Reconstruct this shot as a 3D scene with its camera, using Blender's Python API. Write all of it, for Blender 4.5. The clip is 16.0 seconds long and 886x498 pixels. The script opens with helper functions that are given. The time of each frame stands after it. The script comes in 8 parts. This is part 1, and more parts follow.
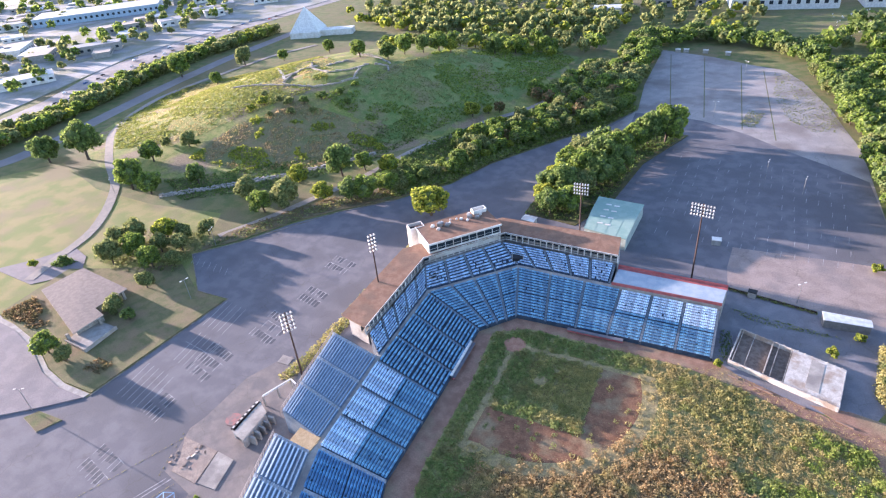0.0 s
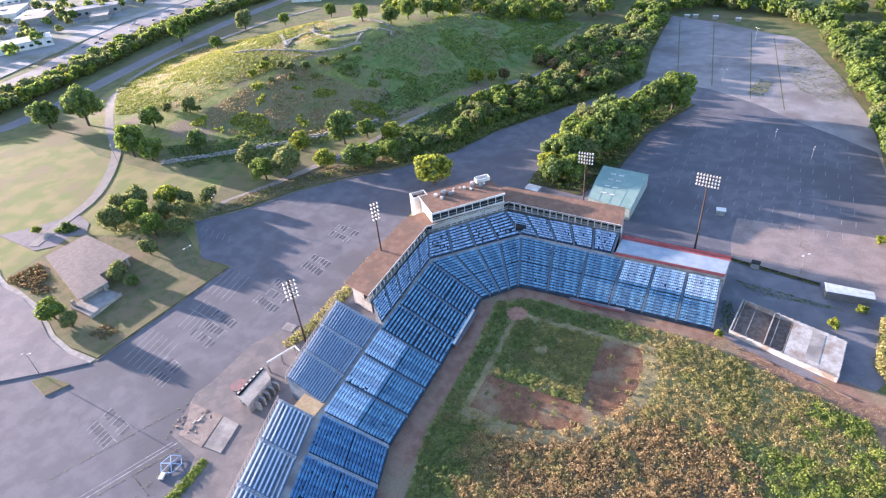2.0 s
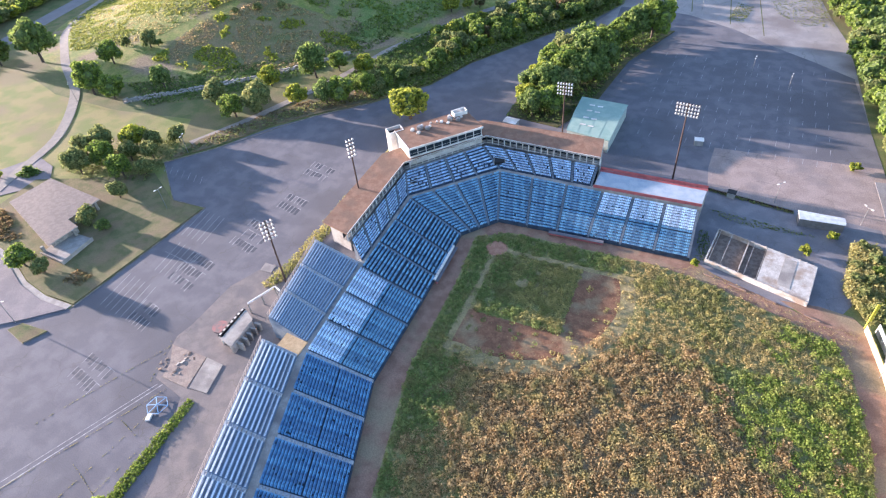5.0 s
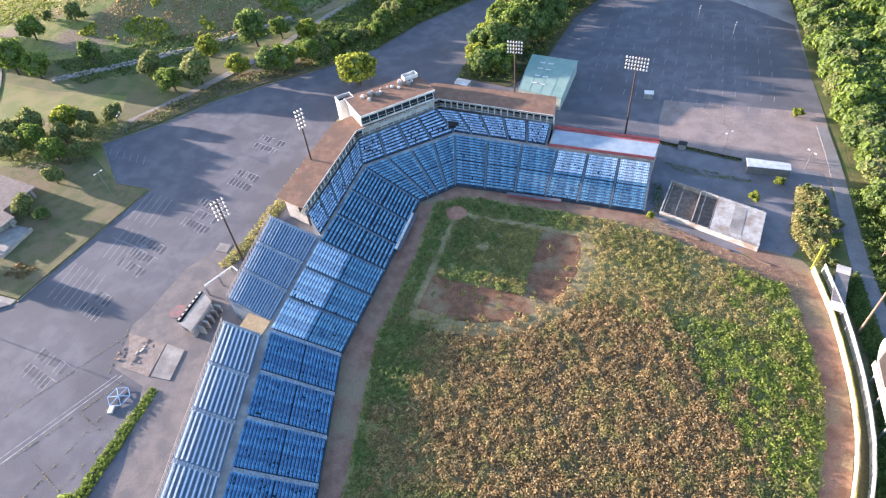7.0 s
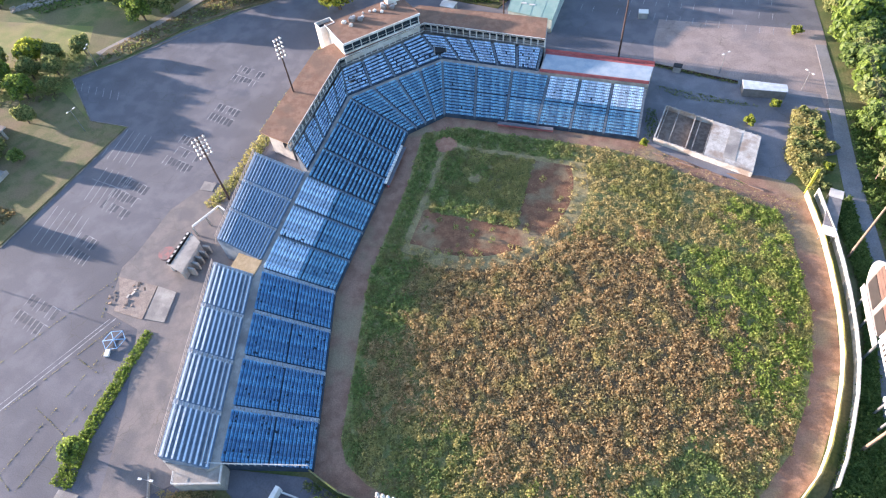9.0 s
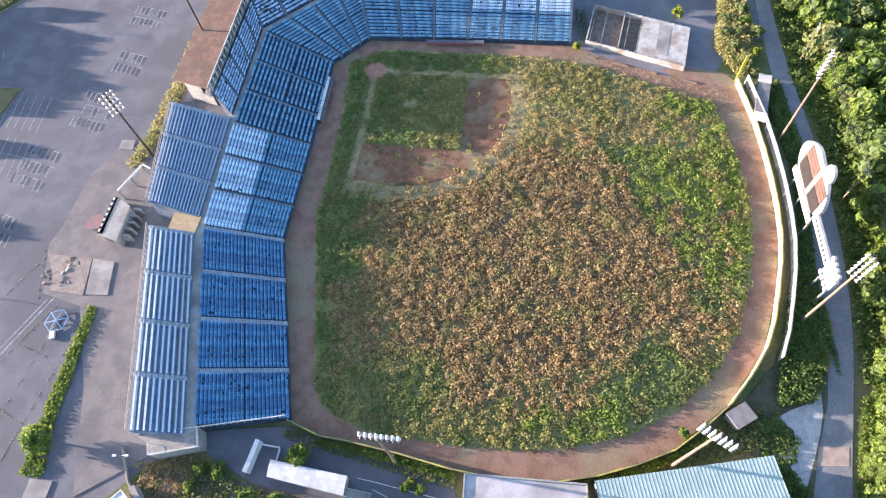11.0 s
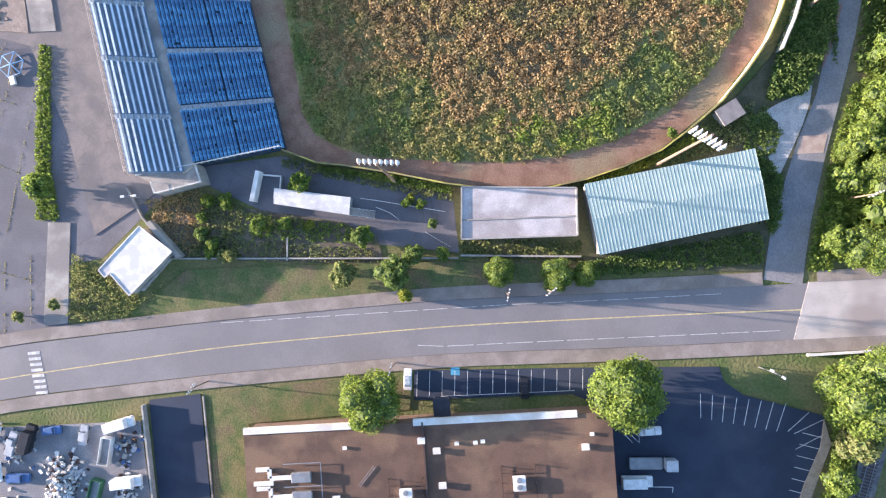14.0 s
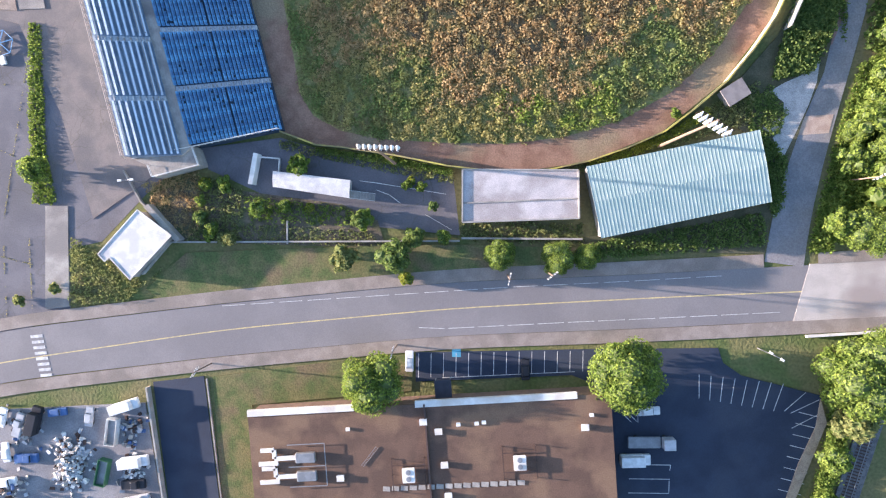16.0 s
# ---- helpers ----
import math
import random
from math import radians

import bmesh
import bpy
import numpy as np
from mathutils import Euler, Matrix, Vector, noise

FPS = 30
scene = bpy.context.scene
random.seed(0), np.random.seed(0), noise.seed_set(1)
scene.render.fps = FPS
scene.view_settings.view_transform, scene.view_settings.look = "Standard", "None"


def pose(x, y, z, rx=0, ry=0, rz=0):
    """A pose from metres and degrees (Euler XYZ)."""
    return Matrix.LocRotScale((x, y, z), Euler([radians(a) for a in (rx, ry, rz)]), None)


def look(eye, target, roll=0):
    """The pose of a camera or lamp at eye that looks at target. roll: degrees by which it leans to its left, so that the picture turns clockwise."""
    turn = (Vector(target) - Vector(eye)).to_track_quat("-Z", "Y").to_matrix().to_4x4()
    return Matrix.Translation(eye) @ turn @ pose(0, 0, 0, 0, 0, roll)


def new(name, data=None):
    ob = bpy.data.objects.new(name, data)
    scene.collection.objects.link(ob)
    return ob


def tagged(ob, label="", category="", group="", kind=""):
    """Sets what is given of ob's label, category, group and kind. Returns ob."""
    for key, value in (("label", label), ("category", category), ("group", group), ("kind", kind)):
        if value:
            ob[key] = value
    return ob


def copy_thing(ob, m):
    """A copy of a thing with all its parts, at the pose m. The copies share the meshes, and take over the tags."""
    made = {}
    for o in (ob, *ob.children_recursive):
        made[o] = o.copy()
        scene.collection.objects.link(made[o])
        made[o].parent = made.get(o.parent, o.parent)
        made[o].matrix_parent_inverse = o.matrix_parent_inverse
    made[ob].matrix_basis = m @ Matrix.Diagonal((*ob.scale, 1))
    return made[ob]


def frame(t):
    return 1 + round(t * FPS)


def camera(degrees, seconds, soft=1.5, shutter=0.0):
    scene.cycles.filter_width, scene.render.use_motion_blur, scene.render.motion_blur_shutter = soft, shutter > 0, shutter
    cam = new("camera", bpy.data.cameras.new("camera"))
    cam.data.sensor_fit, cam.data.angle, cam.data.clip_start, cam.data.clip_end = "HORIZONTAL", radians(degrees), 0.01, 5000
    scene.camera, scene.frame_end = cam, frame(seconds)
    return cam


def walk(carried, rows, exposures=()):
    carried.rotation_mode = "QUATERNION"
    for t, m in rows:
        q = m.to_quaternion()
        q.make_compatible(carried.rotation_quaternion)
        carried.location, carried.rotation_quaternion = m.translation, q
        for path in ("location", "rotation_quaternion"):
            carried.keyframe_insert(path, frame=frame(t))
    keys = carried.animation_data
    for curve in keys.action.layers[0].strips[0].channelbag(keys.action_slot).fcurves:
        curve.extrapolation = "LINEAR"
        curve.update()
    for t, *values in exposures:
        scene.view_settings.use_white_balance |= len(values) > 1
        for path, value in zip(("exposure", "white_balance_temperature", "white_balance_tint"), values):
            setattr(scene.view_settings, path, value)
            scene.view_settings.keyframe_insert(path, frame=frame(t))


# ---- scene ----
cam = camera(73.7, 16.0, soft=1.2)
PATH = [
    (0, (52.998, -137.629, 131.516), (52.178, -136.148, 130.451), -5.7),
    (0.5, (52.947, -137.573, 131.501), (52.131, -136.118, 130.397), -5.7),
    (1, (52.871, -137.527, 131.482), (52.057, -136.084, 130.362), -5.7),
    (1.5, (52.768, -137.501, 131.459), (51.957, -136.073, 130.316), -5.8),
    (2, (52.647, -137.46, 131.419), (51.839, -136.038, 130.267), -5.7),
    (2.5, (52.519, -137.39, 131.363), (51.719, -135.995, 130.175), -5.8),
    (3, (52.374, -137.294, 131.288), (51.581, -135.916, 130.074), -5.8),
    (5.5, (51.54, -136.67, 130.308), (50.894, -135.346, 128.955), -5.9),
    (6, (51.32, -136.448, 130.217), (50.733, -135.127, 128.835), -6.0),
    (6.5, (51.062, -136.148, 130.133), (50.513, -134.841, 128.722), -6.1),
    (7, (50.756, -135.71, 130.048), (50.212, -134.411, 128.628), -6.1),
    (7.5, (50.373, -135.115, 129.939), (49.876, -133.893, 128.435), -6.6),
    (8, (49.926, -134.533, 129.842), (49.449, -133.353, 128.299), -6.8),
    (10.5, (47.424, -132.038, 128.987), (47.056, -131.033, 127.298), -7.8),
    (11, (47.0, -131.404, 128.86), (46.751, -130.445, 127.123), -8.3),
    (11.5, (46.559, -130.914, 128.735), (46.348, -129.963, 126.988), -8.4),
    (12, (46.081, -130.746, 128.641), (45.89, -129.785, 126.898), -8.1),
    (12.5, (45.537, -130.67, 128.612), (45.364, -129.857, 126.793), -9.2),
    (13, (44.987, -130.205, 128.533), (44.834, -129.641, 126.62), -12.4),
    (13.5, (44.54, -129.428, 128.454), (44.406, -129.167, 126.475), -24.5),
    (14, (44.196, -128.506, 128.293), (44.076, -128.473, 126.297), -71.9),
    (14.5, (43.946, -127.507, 128.131), (43.83, -127.502, 126.135), -84.8),
    (15, (43.753, -126.533, 127.963), (43.639, -126.565, 125.966), -102.9),
    (15.5, (43.609, -125.658, 127.844), (43.498, -125.726, 125.849), -118.6),
    (16, (43.52, -124.88, 127.808), (43.41, -124.962, 125.813), -124.1),
]
walk(cam, [(t, look(eye, target, roll)) for t, eye, target, roll in PATH],
     [(0.0, 2.36, 5320, 26), (5.0, 2.35, 5350, 22), (8.0, 2.34, 5370, 19), (12.0, 2.34, 5380, 19), (13.0, 2.42, 5390, 20), (14.2, 2.29, 5390, 19), (16.0, 2.28, 5390, 19)])
from collections import defaultdict

# ---- light ----
SUN_EL, SUN_AZ = 7.7, -3.0
sun = new("sun", bpy.data.lights.new("sun", "SUN"))
sun.data.energy, sun.data.angle, sun.data.color = 5.0, radians(0.6), (1.0, 0.77, 0.55)
_d = Vector((math.cos(radians(SUN_AZ)), math.sin(radians(SUN_AZ)), -math.tan(radians(SUN_EL))))
sun.matrix_world = look(Vector((0, 0, 60)) - _d * 50, (0, 0, 60))
world = bpy.data.worlds.new("sky")
scene.world = world
world.use_nodes = True
_wn = world.node_tree.nodes
_sky = _wn.new("ShaderNodeTexSky")
_sky.sky_type, _sky.sun_disc = "NISHITA", False
_sky.sun_elevation, _sky.sun_rotation = radians(SUN_EL), radians(270 - SUN_AZ)
world.node_tree.links.new(_sky.outputs[0], _wn["Background"].inputs[0])
_wn["Background"].inputs[1].default_value = 0.115

# ---- materials ----
MATS = {}


def mat(name, a, b, size=3.0, rough=0.85, grain=0.25, bump=0.3, fine=0.25, vary=0.0, island=0.0, metal=0.0, third=None, big=25.0, edge=(0.42, 0.58), spec=0.3, thin=0.0, cracks=0.0):
    """Two colours mixed by noise of `size` metres, a third in patches of `big` metres, grain of `fine` metres."""
    if name in MATS:
        return MATS[name]
    m = bpy.data.materials.new(name)
    m.use_nodes = True
    nt = m.node_tree
    n, l = nt.nodes, nt.links
    p = n["Principled BSDF"]
    geo = n.new("ShaderNodeNewGeometry")

    def noise_at(metres, detail):
        t = n.new("ShaderNodeTexNoise")
        t.inputs["Scale"].default_value, t.inputs["Detail"].default_value = 1.0 / metres, detail
        l.new(geo.outputs["Position"], t.inputs["Vector"])
        return t.outputs[0]

    def ramp(src, lo, hi):
        r = n.new("ShaderNodeMapRange")
        r.inputs[1].default_value, r.inputs[2].default_value = lo, hi
        l.new(src, r.inputs[0])
        return r.outputs[0]

    def mix(fac, c1, c2, kind="MIX"):
        x = n.new("ShaderNodeMix")
        x.data_type, x.blend_type = "RGBA", kind
        if isinstance(fac, float):
            x.inputs[0].default_value = fac
        else:
            l.new(fac, x.inputs[0])
        for i, c in ((6, c1), (7, c2)):
            if isinstance(c, tuple):
                x.inputs[i].default_value = (*c, 1)
            else:
                l.new(c, x.inputs[i])
        return x.outputs[2]

    col = mix(ramp(noise_at(size, 4.0), *edge), a, b)
    if third:
        col = mix(ramp(noise_at(big, 3.0), 0.5, 0.64), col, third)
    if cracks:
        wob = n.new("ShaderNodeVectorMath")
        wob.operation = "ADD"
        big_n = n.new("ShaderNodeTexNoise")
        big_n.inputs["Scale"].default_value = 0.35
        l.new(geo.outputs["Position"], big_n.inputs["Vector"])
        sc = n.new("ShaderNodeVectorMath")
        sc.operation = "SCALE"
        sc.inputs["Scale"].default_value = 2.5
        l.new(big_n.outputs["Color"], sc.inputs[0])
        l.new(geo.outputs["Position"], wob.inputs[0])
        l.new(sc.outputs[0], wob.inputs[1])
        vo = n.new("ShaderNodeTexVoronoi")
        vo.feature = "DISTANCE_TO_EDGE"
        vo.inputs["Scale"].default_value = 1.0 / cracks
        l.new(wob.outputs[0], vo.inputs["Vector"])
        lo = n.new("ShaderNodeMapRange")
        lo.inputs[1].default_value, lo.inputs[2].default_value = 0.004, 0.016
        lo.inputs[3].default_value, lo.inputs[4].default_value = 0.32, 0.0
        l.new(vo.outputs[0], lo.inputs[0])
        gate = n.new("ShaderNodeMath")
        gate.operation = "MULTIPLY"
        l.new(lo.outputs[0], gate.inputs[0])
        l.new(ramp(noise_at(14.0, 2.0), 0.42, 0.6), gate.inputs[1])
        col = mix(gate.outputs[0], col, (0.075, 0.07, 0.045))
    g = noise_at(fine, 5.0)
    if grain:
        col = mix(grain, col, ramp_col(n, l, g), "OVERLAY")
    if vary or island:
        src = None
        if vary:
            src = n.new("ShaderNodeObjectInfo").outputs["Random"]
        else:
            src = geo.outputs["Random Per Island"]
        hs = n.new("ShaderNodeHueSaturation")
        w = max(vary, island)
        r = n.new("ShaderNodeMapRange")
        r.inputs[3].default_value, r.inputs[4].default_value = 1 - w, 1 + w
        l.new(src, r.inputs[0])
        l.new(r.outputs[0], hs.inputs["Value"])
        r2 = n.new("ShaderNodeMapRange")
        r2.inputs[3].default_value, r2.inputs[4].default_value = 0.5 + 0.03 * w, 0.5 - 0.03 * w
        l.new(src, r2.inputs[0])
        l.new(r2.outputs[0], hs.inputs["Hue"])
        l.new(col, hs.inputs["Color"])
        col = hs.outputs[0]
    l.new(col, p.inputs["Base Color"])
    p.inputs["Roughness"].default_value, p.inputs["Metallic"].default_value = rough, metal
    p.inputs["Specular IOR Level"].default_value = spec
    if bump:
        bn = n.new("ShaderNodeBump")
        bn.inputs["Strength"].default_value, bn.inputs["Distance"].default_value = bump, fine * 0.4
        l.new(g, bn.inputs["Height"])
        l.new(bn.outputs[0], p.inputs["Normal"])
    if thin:
        tr = n.new("ShaderNodeBsdfTranslucent")
        l.new(col, tr.inputs["Color"])
        ms = n.new("ShaderNodeMixShader")
        ms.inputs[0].default_value = thin
        l.new(p.outputs[0], ms.inputs[1])
        l.new(tr.outputs[0], ms.inputs[2])
        l.new(ms.outputs[0], n["Material Output"].inputs["Surface"])
    MATS[name] = m
    return m


def ramp_col(n, l, src):
    r = n.new("ShaderNodeMapRange")
    r.inputs[1].default_value, r.inputs[2].default_value = 0.3, 0.7
    r.inputs[3].default_value, r.inputs[4].default_value = 0.2, 0.8
    l.new(src, r.inputs[0])
    return r.outputs[0]


def plain(name, c, rough=0.6, metal=0.0, grain=0.12):
    return mat(name, c, tuple(v * 0.82 for v in c), 1.5, rough, grain, 0.1, 0.15, metal=metal)


GROUND = mat("dry_grass", (0.105, 0.13, 0.04), (0.165, 0.155, 0.062), 7, 0.95, 0.35, 0.6, 0.6, third=(0.165, 0.14, 0.07), big=45)
VERGE = mat("verge_grass", (0.09, 0.115, 0.038), (0.15, 0.14, 0.058), 4, 0.95, 0.45, 0.5, 0.35, third=(0.155, 0.12, 0.065), big=9)
LAWN = mat("mown_lawn", (0.175, 0.195, 0.052), (0.265, 0.23, 0.085), 12, 0.95, 0.35, 0.4, 0.4, third=(0.22, 0.18, 0.085), big=30)
ASPHALT = mat("old_asphalt", (0.128, 0.124, 0.137), (0.162, 0.154, 0.166), 6, 0.9, 0.2, 0.2, 0.3, third=(0.113, 0.109, 0.119), big=28, cracks=9.0)
# lightened so that its pale tone carries haze over the far highway
ASPHALT_FAR = mat("pale_asphalt", (0.26, 0.24, 0.232), (0.31, 0.285, 0.27), 9, 0.9, 0.3, 0.25, 0.4, third=(0.195, 0.17, 0.16), big=30, cracks=14.0)
ASPHALT_NEW = mat("fresh_asphalt", (0.026, 0.034, 0.056), (0.034, 0.044, 0.07), 8, 0.8, 0.2, 0.2, 0.2, third=(0.045, 0.053, 0.075), big=18)
ROADTOP = mat("road_asphalt", (0.20, 0.187, 0.187), (0.222, 0.207, 0.205), 9, 0.85, 0.2, 0.15, 0.2, third=(0.19, 0.177, 0.177), big=26)
SERVICE = mat("service_asphalt", (0.21, 0.205, 0.215), (0.25, 0.24, 0.245), 4, 0.9, 0.3, 0.25, 0.3, third=(0.22, 0.205, 0.20), big=12)
WALKTAN = mat("tan_sidewalk", (0.245, 0.205, 0.175), (0.295, 0.25, 0.215), 3, 0.9, 0.25, 0.2, 0.2, third=(0.205, 0.175, 0.15), big=10)
CONCRETE = mat("weathered_concrete", (0.30, 0.275, 0.245), (0.38, 0.35, 0.31), 2.5, 0.9, 0.3, 0.2, 0.2, third=(0.22, 0.20, 0.185), big=9)
DIRT = mat("red_track_dirt", (0.215, 0.125, 0.085), (0.27, 0.165, 0.115), 3.5, 0.95, 0.35, 0.4, 0.3, third=(0.25, 0.19, 0.12), big=12)
INFIELD = mat("infield_dirt", (0.16, 0.082, 0.046), (0.22, 0.115, 0.064), 2.5, 0.95, 0.4, 0.5, 0.35, third=(0.235, 0.175, 0.10), big=9)
FIELD = mat("field_soil_grass", (0.165, 0.18, 0.06), (0.24, 0.22, 0.088), 1.2, 0.95, 0.5, 0.5, 0.5, third=(0.23, 0.19, 0.08), big=14)
STRAW = mat("straw_grass", (0.32, 0.26, 0.125), (0.25, 0.205, 0.10), 2.0, 0.95, 0.4, 0.4, 0.4, third=(0.19, 0.165, 0.07), big=6)
RUST = mat("rusty_gravel_roof", (0.205, 0.115, 0.075), (0.25, 0.15, 0.10), 2.0, 0.92, 0.35, 0.3, 0.25, third=(0.18, 0.115, 0.08), big=7)
BROWNROOF = mat("brown_membrane_roof", (0.10, 0.062, 0.045), (0.135, 0.083, 0.058), 4.0, 0.85, 0.3, 0.15, 0.25, third=(0.185, 0.118, 0.075), big=9)
SHINGLE = mat("tan_shingle_roof", (0.19, 0.155, 0.135), (0.225, 0.185, 0.16), 1.5, 0.9, 0.3, 0.3, 0.25)
WHITE = mat("white_paint", (0.74, 0.72, 0.68), (0.64, 0.62, 0.58), 2.0, 0.6, 0.15, 0.08, 0.2, third=(0.55, 0.50, 0.44), big=6)
CREAM = mat("cream_fence_paint", (0.50, 0.46, 0.29), (0.58, 0.54, 0.36), 2.0, 0.7, 0.2, 0.1, 0.2, third=(0.36, 0.31, 0.19), big=5)
BOARD = mat("weathered_billboard", (0.52, 0.50, 0.44), (0.42, 0.40, 0.35), 1.6, 0.75, 0.2, 0.1, 0.2, third=(0.30, 0.28, 0.22), big=6)
YELLOW = plain("yellow_paint", (0.72, 0.62, 0.06))
STEEL = plain("grey_steel", (0.33, 0.33, 0.33), 0.45, 0.6)
RUSTSTEEL = plain("brown_steel_pole", (0.085, 0.055, 0.045), 0.7, 0.2)
WOODPOLE = plain("weathered_wood_pole", (0.25, 0.18, 0.13), 0.9)
AISLE = mat("pale_aisle_concrete", (0.42, 0.45, 0.48), (0.34, 0.37, 0.41), 0.8, 0.9, 0.3, 0.15, 0.2)
# near black, for black parts and for shade inside portals and stair tower
DARK = plain("black_and_shade", (0.02, 0.02, 0.022), 0.6)
BLUESEAT = mat("blue_seat_plastic", (0.10, 0.225, 0.405), (0.165, 0.315, 0.50), 1.2, 0.5, 0.25, 0.0, 0.25, island=0.3)
FADEDSEAT = mat("faded_blue_seat_plastic", (0.14, 0.28, 0.43), (0.225, 0.385, 0.525), 1.2, 0.55, 0.25, 0.0, 0.25, island=0.35)
BOXSEAT = mat("box_seat_plastic", (0.30, 0.42, 0.60), (0.46, 0.59, 0.745), 1.2, 0.55, 0.25, 0.0, 0.25, island=0.3)
DARKAISLE = mat("dark_aisle_concrete", (0.15, 0.18, 0.21), (0.20, 0.225, 0.25), 0.8, 0.9, 0.3, 0.15, 0.2)
# paler seat colour for the rear half of two runs
PALESEAT = mat("pale_seat_plastic", (0.50, 0.63, 0.79), (0.63, 0.73, 0.84), 1.2, 0.55, 0.25, 0.0, 0.25, island=0.35)
BENCH = mat("aluminium_bench", (0.62, 0.69, 0.75), (0.54, 0.62, 0.70), 1.0, 0.4, 0.15, 0.05, 0.2, metal=0.35, vary=0.1)
# darker, bluer copy of the bench colour: holds the shade on the second block
BENCHBLUE = mat("shade_blue_bench", (0.30, 0.39, 0.51), (0.37, 0.46, 0.57), 1.0, 0.5, 0.15, 0.05, 0.2, vary=0.1)
# near-black colour puts the shade between seat rows into the terrace concrete
TERRACE = mat("shade_dark_blue_terrace", (0.03, 0.045, 0.07), (0.05, 0.068, 0.095), 2.0, 0.9, 0.3, 0.15, 0.2)
REDPAINT = plain("faded_red_paint", (0.40, 0.12, 0.12))
GREENROOF = mat("pale_green_metal_roof", (0.33, 0.41, 0.375), (0.38, 0.45, 0.41), 3.0, 0.5, 0.1, 0.05, 0.2, metal=0.1)
TEALROOF = mat("teal_metal_roof", (0.22, 0.33, 0.28), (0.27, 0.37, 0.315), 4.0, 0.55, 0.15, 0.05, 0.2)
STONE = mat("grey_limestone", (0.26, 0.235, 0.20), (0.36, 0.33, 0.28), 0.8, 0.95, 0.4, 0.6, 0.3, vary=0.2)
LINEPAINT = mat("white_line_paint", (0.60, 0.59, 0.57), (0.42, 0.41, 0.40), 0.9, 0.85, 0.25, 0.05, 0.15)
YLINE = mat("yellow_line_paint", (0.58, 0.47, 0.22), (0.42, 0.35, 0.20), 1.2, 0.85, 0.3, 0.05, 0.2)
GLASSY = plain("dark_glass", (0.03, 0.04, 0.05), 0.1)
BARK = plain("bark", (0.11, 0.085, 0.065), 0.95)
LEAF = [
    mat("leaf_green", (0.16, 0.23, 0.045), (0.225, 0.29, 0.058), 2.0, 0.85, 0.3, 0, 0.4, island=0.35, thin=0.5, spec=0.12),
    mat("leaf_dark", (0.13, 0.19, 0.052), (0.18, 0.24, 0.065), 2.0, 0.85, 0.3, 0, 0.4, island=0.35, thin=0.5, spec=0.12),
    mat("leaf_yellow", (0.25, 0.295, 0.04), (0.315, 0.335, 0.05), 2.0, 0.85, 0.3, 0, 0.4, island=0.4, thin=0.5, spec=0.12),
    mat("leaf_olive", (0.20, 0.235, 0.085), (0.27, 0.28, 0.105), 2.0, 0.85, 0.3, 0, 0.4, island=0.35, thin=0.5, spec=0.12),
    mat("leaf_rust", (0.235, 0.165, 0.085), (0.205, 0.175, 0.08), 2.0, 0.85, 0.3, 0, 0.4, island=0.4, thin=0.5, spec=0.12),
]
# darker than every leaf: the shade inside a crown is in this colour
SHADECORE = plain("shaded_inner_foliage", (0.105, 0.14, 0.045), 0.95)

# ---- mesh helpers ----


def part(name, bm, material, parent=None, label=""):
    me = bpy.data.meshes.new(name)
    bm.to_mesh(me)
    bm.free()
    me.materials.append(material)
    ob = new(name, me)
    if parent is not None:
        ob.parent = parent
    if label:
        ob["label"] = label
    return ob


def empty(name, x=0.0, y=0.0, z=0.0, rz=0.0):
    e = new(name)
    e.empty_display_size = 0.5
    e.matrix_world = pose(x, y, z, 0, 0, rz)
    return e


def box(bm, x0, y0, z0, x1, y1, z1, m=None):
    r = bmesh.ops.create_cube(bm, size=1.0)
    mm = Matrix.LocRotScale(((x0 + x1) / 2, (y0 + y1) / 2, (z0 + z1) / 2), None, (abs(x1 - x0), abs(y1 - y0), abs(z1 - z0)))
    bmesh.ops.transform(bm, matrix=(m @ mm) if m else mm, verts=r["verts"])
    return r["verts"]


def beam(bm, a, b, w, h=None):
    """A square bar from a to b."""
    a, b = Vector(a), Vector(b)
    d = b - a
    q = d.to_track_quat("X", "Z").to_matrix().to_4x4()
    return box(bm, 0, -w / 2, -(h or w) / 2, d.length, w / 2, (h or w) / 2, Matrix.Translation(a) @ q)


def tube(bm, a, b, r0, r1, seg=8):
    a, b = Vector(a), Vector(b)
    d = b - a
    r = bmesh.ops.create_cone(bm, cap_ends=True, segments=seg, radius1=r0, radius2=r1, depth=d.length)
    q = d.to_track_quat("Z", "Y").to_matrix().to_4x4()
    bmesh.ops.transform(bm, matrix=Matrix.Translation((a + b) / 2) @ q, verts=r["verts"])


def slab(bm, pts, z0, z1):
    """A prism over the outline pts."""
    n = len(pts)
    lo = [bm.verts.new((p[0], p[1], z0)) for p in pts]
    hi = [bm.verts.new((p[0], p[1], z1)) for p in pts]
    bm.faces.new(hi)
    bm.faces.new(lo[::-1])
    for i in range(n):
        bm.faces.new((lo[i], lo[(i + 1) % n], hi[(i + 1) % n], hi[i]))
    bmesh.ops.recalc_face_normals(bm, faces=bm.faces[:])


def bulk(name, verts, faces, material, parent=None):
    me = bpy.data.meshes.new(name)
    me.from_pydata(verts if isinstance(verts, list) else verts.tolist(), [], faces if isinstance(faces, list) else faces.tolist())
    me.materials.append(material)
    ob = new(name, me)
    if parent is not None:
        ob.parent = parent
    return ob


# ---- terrain ----
def smooth(v):
    v = np.clip(v, 0, 1)
    return v * v * (3 - 2 * v)


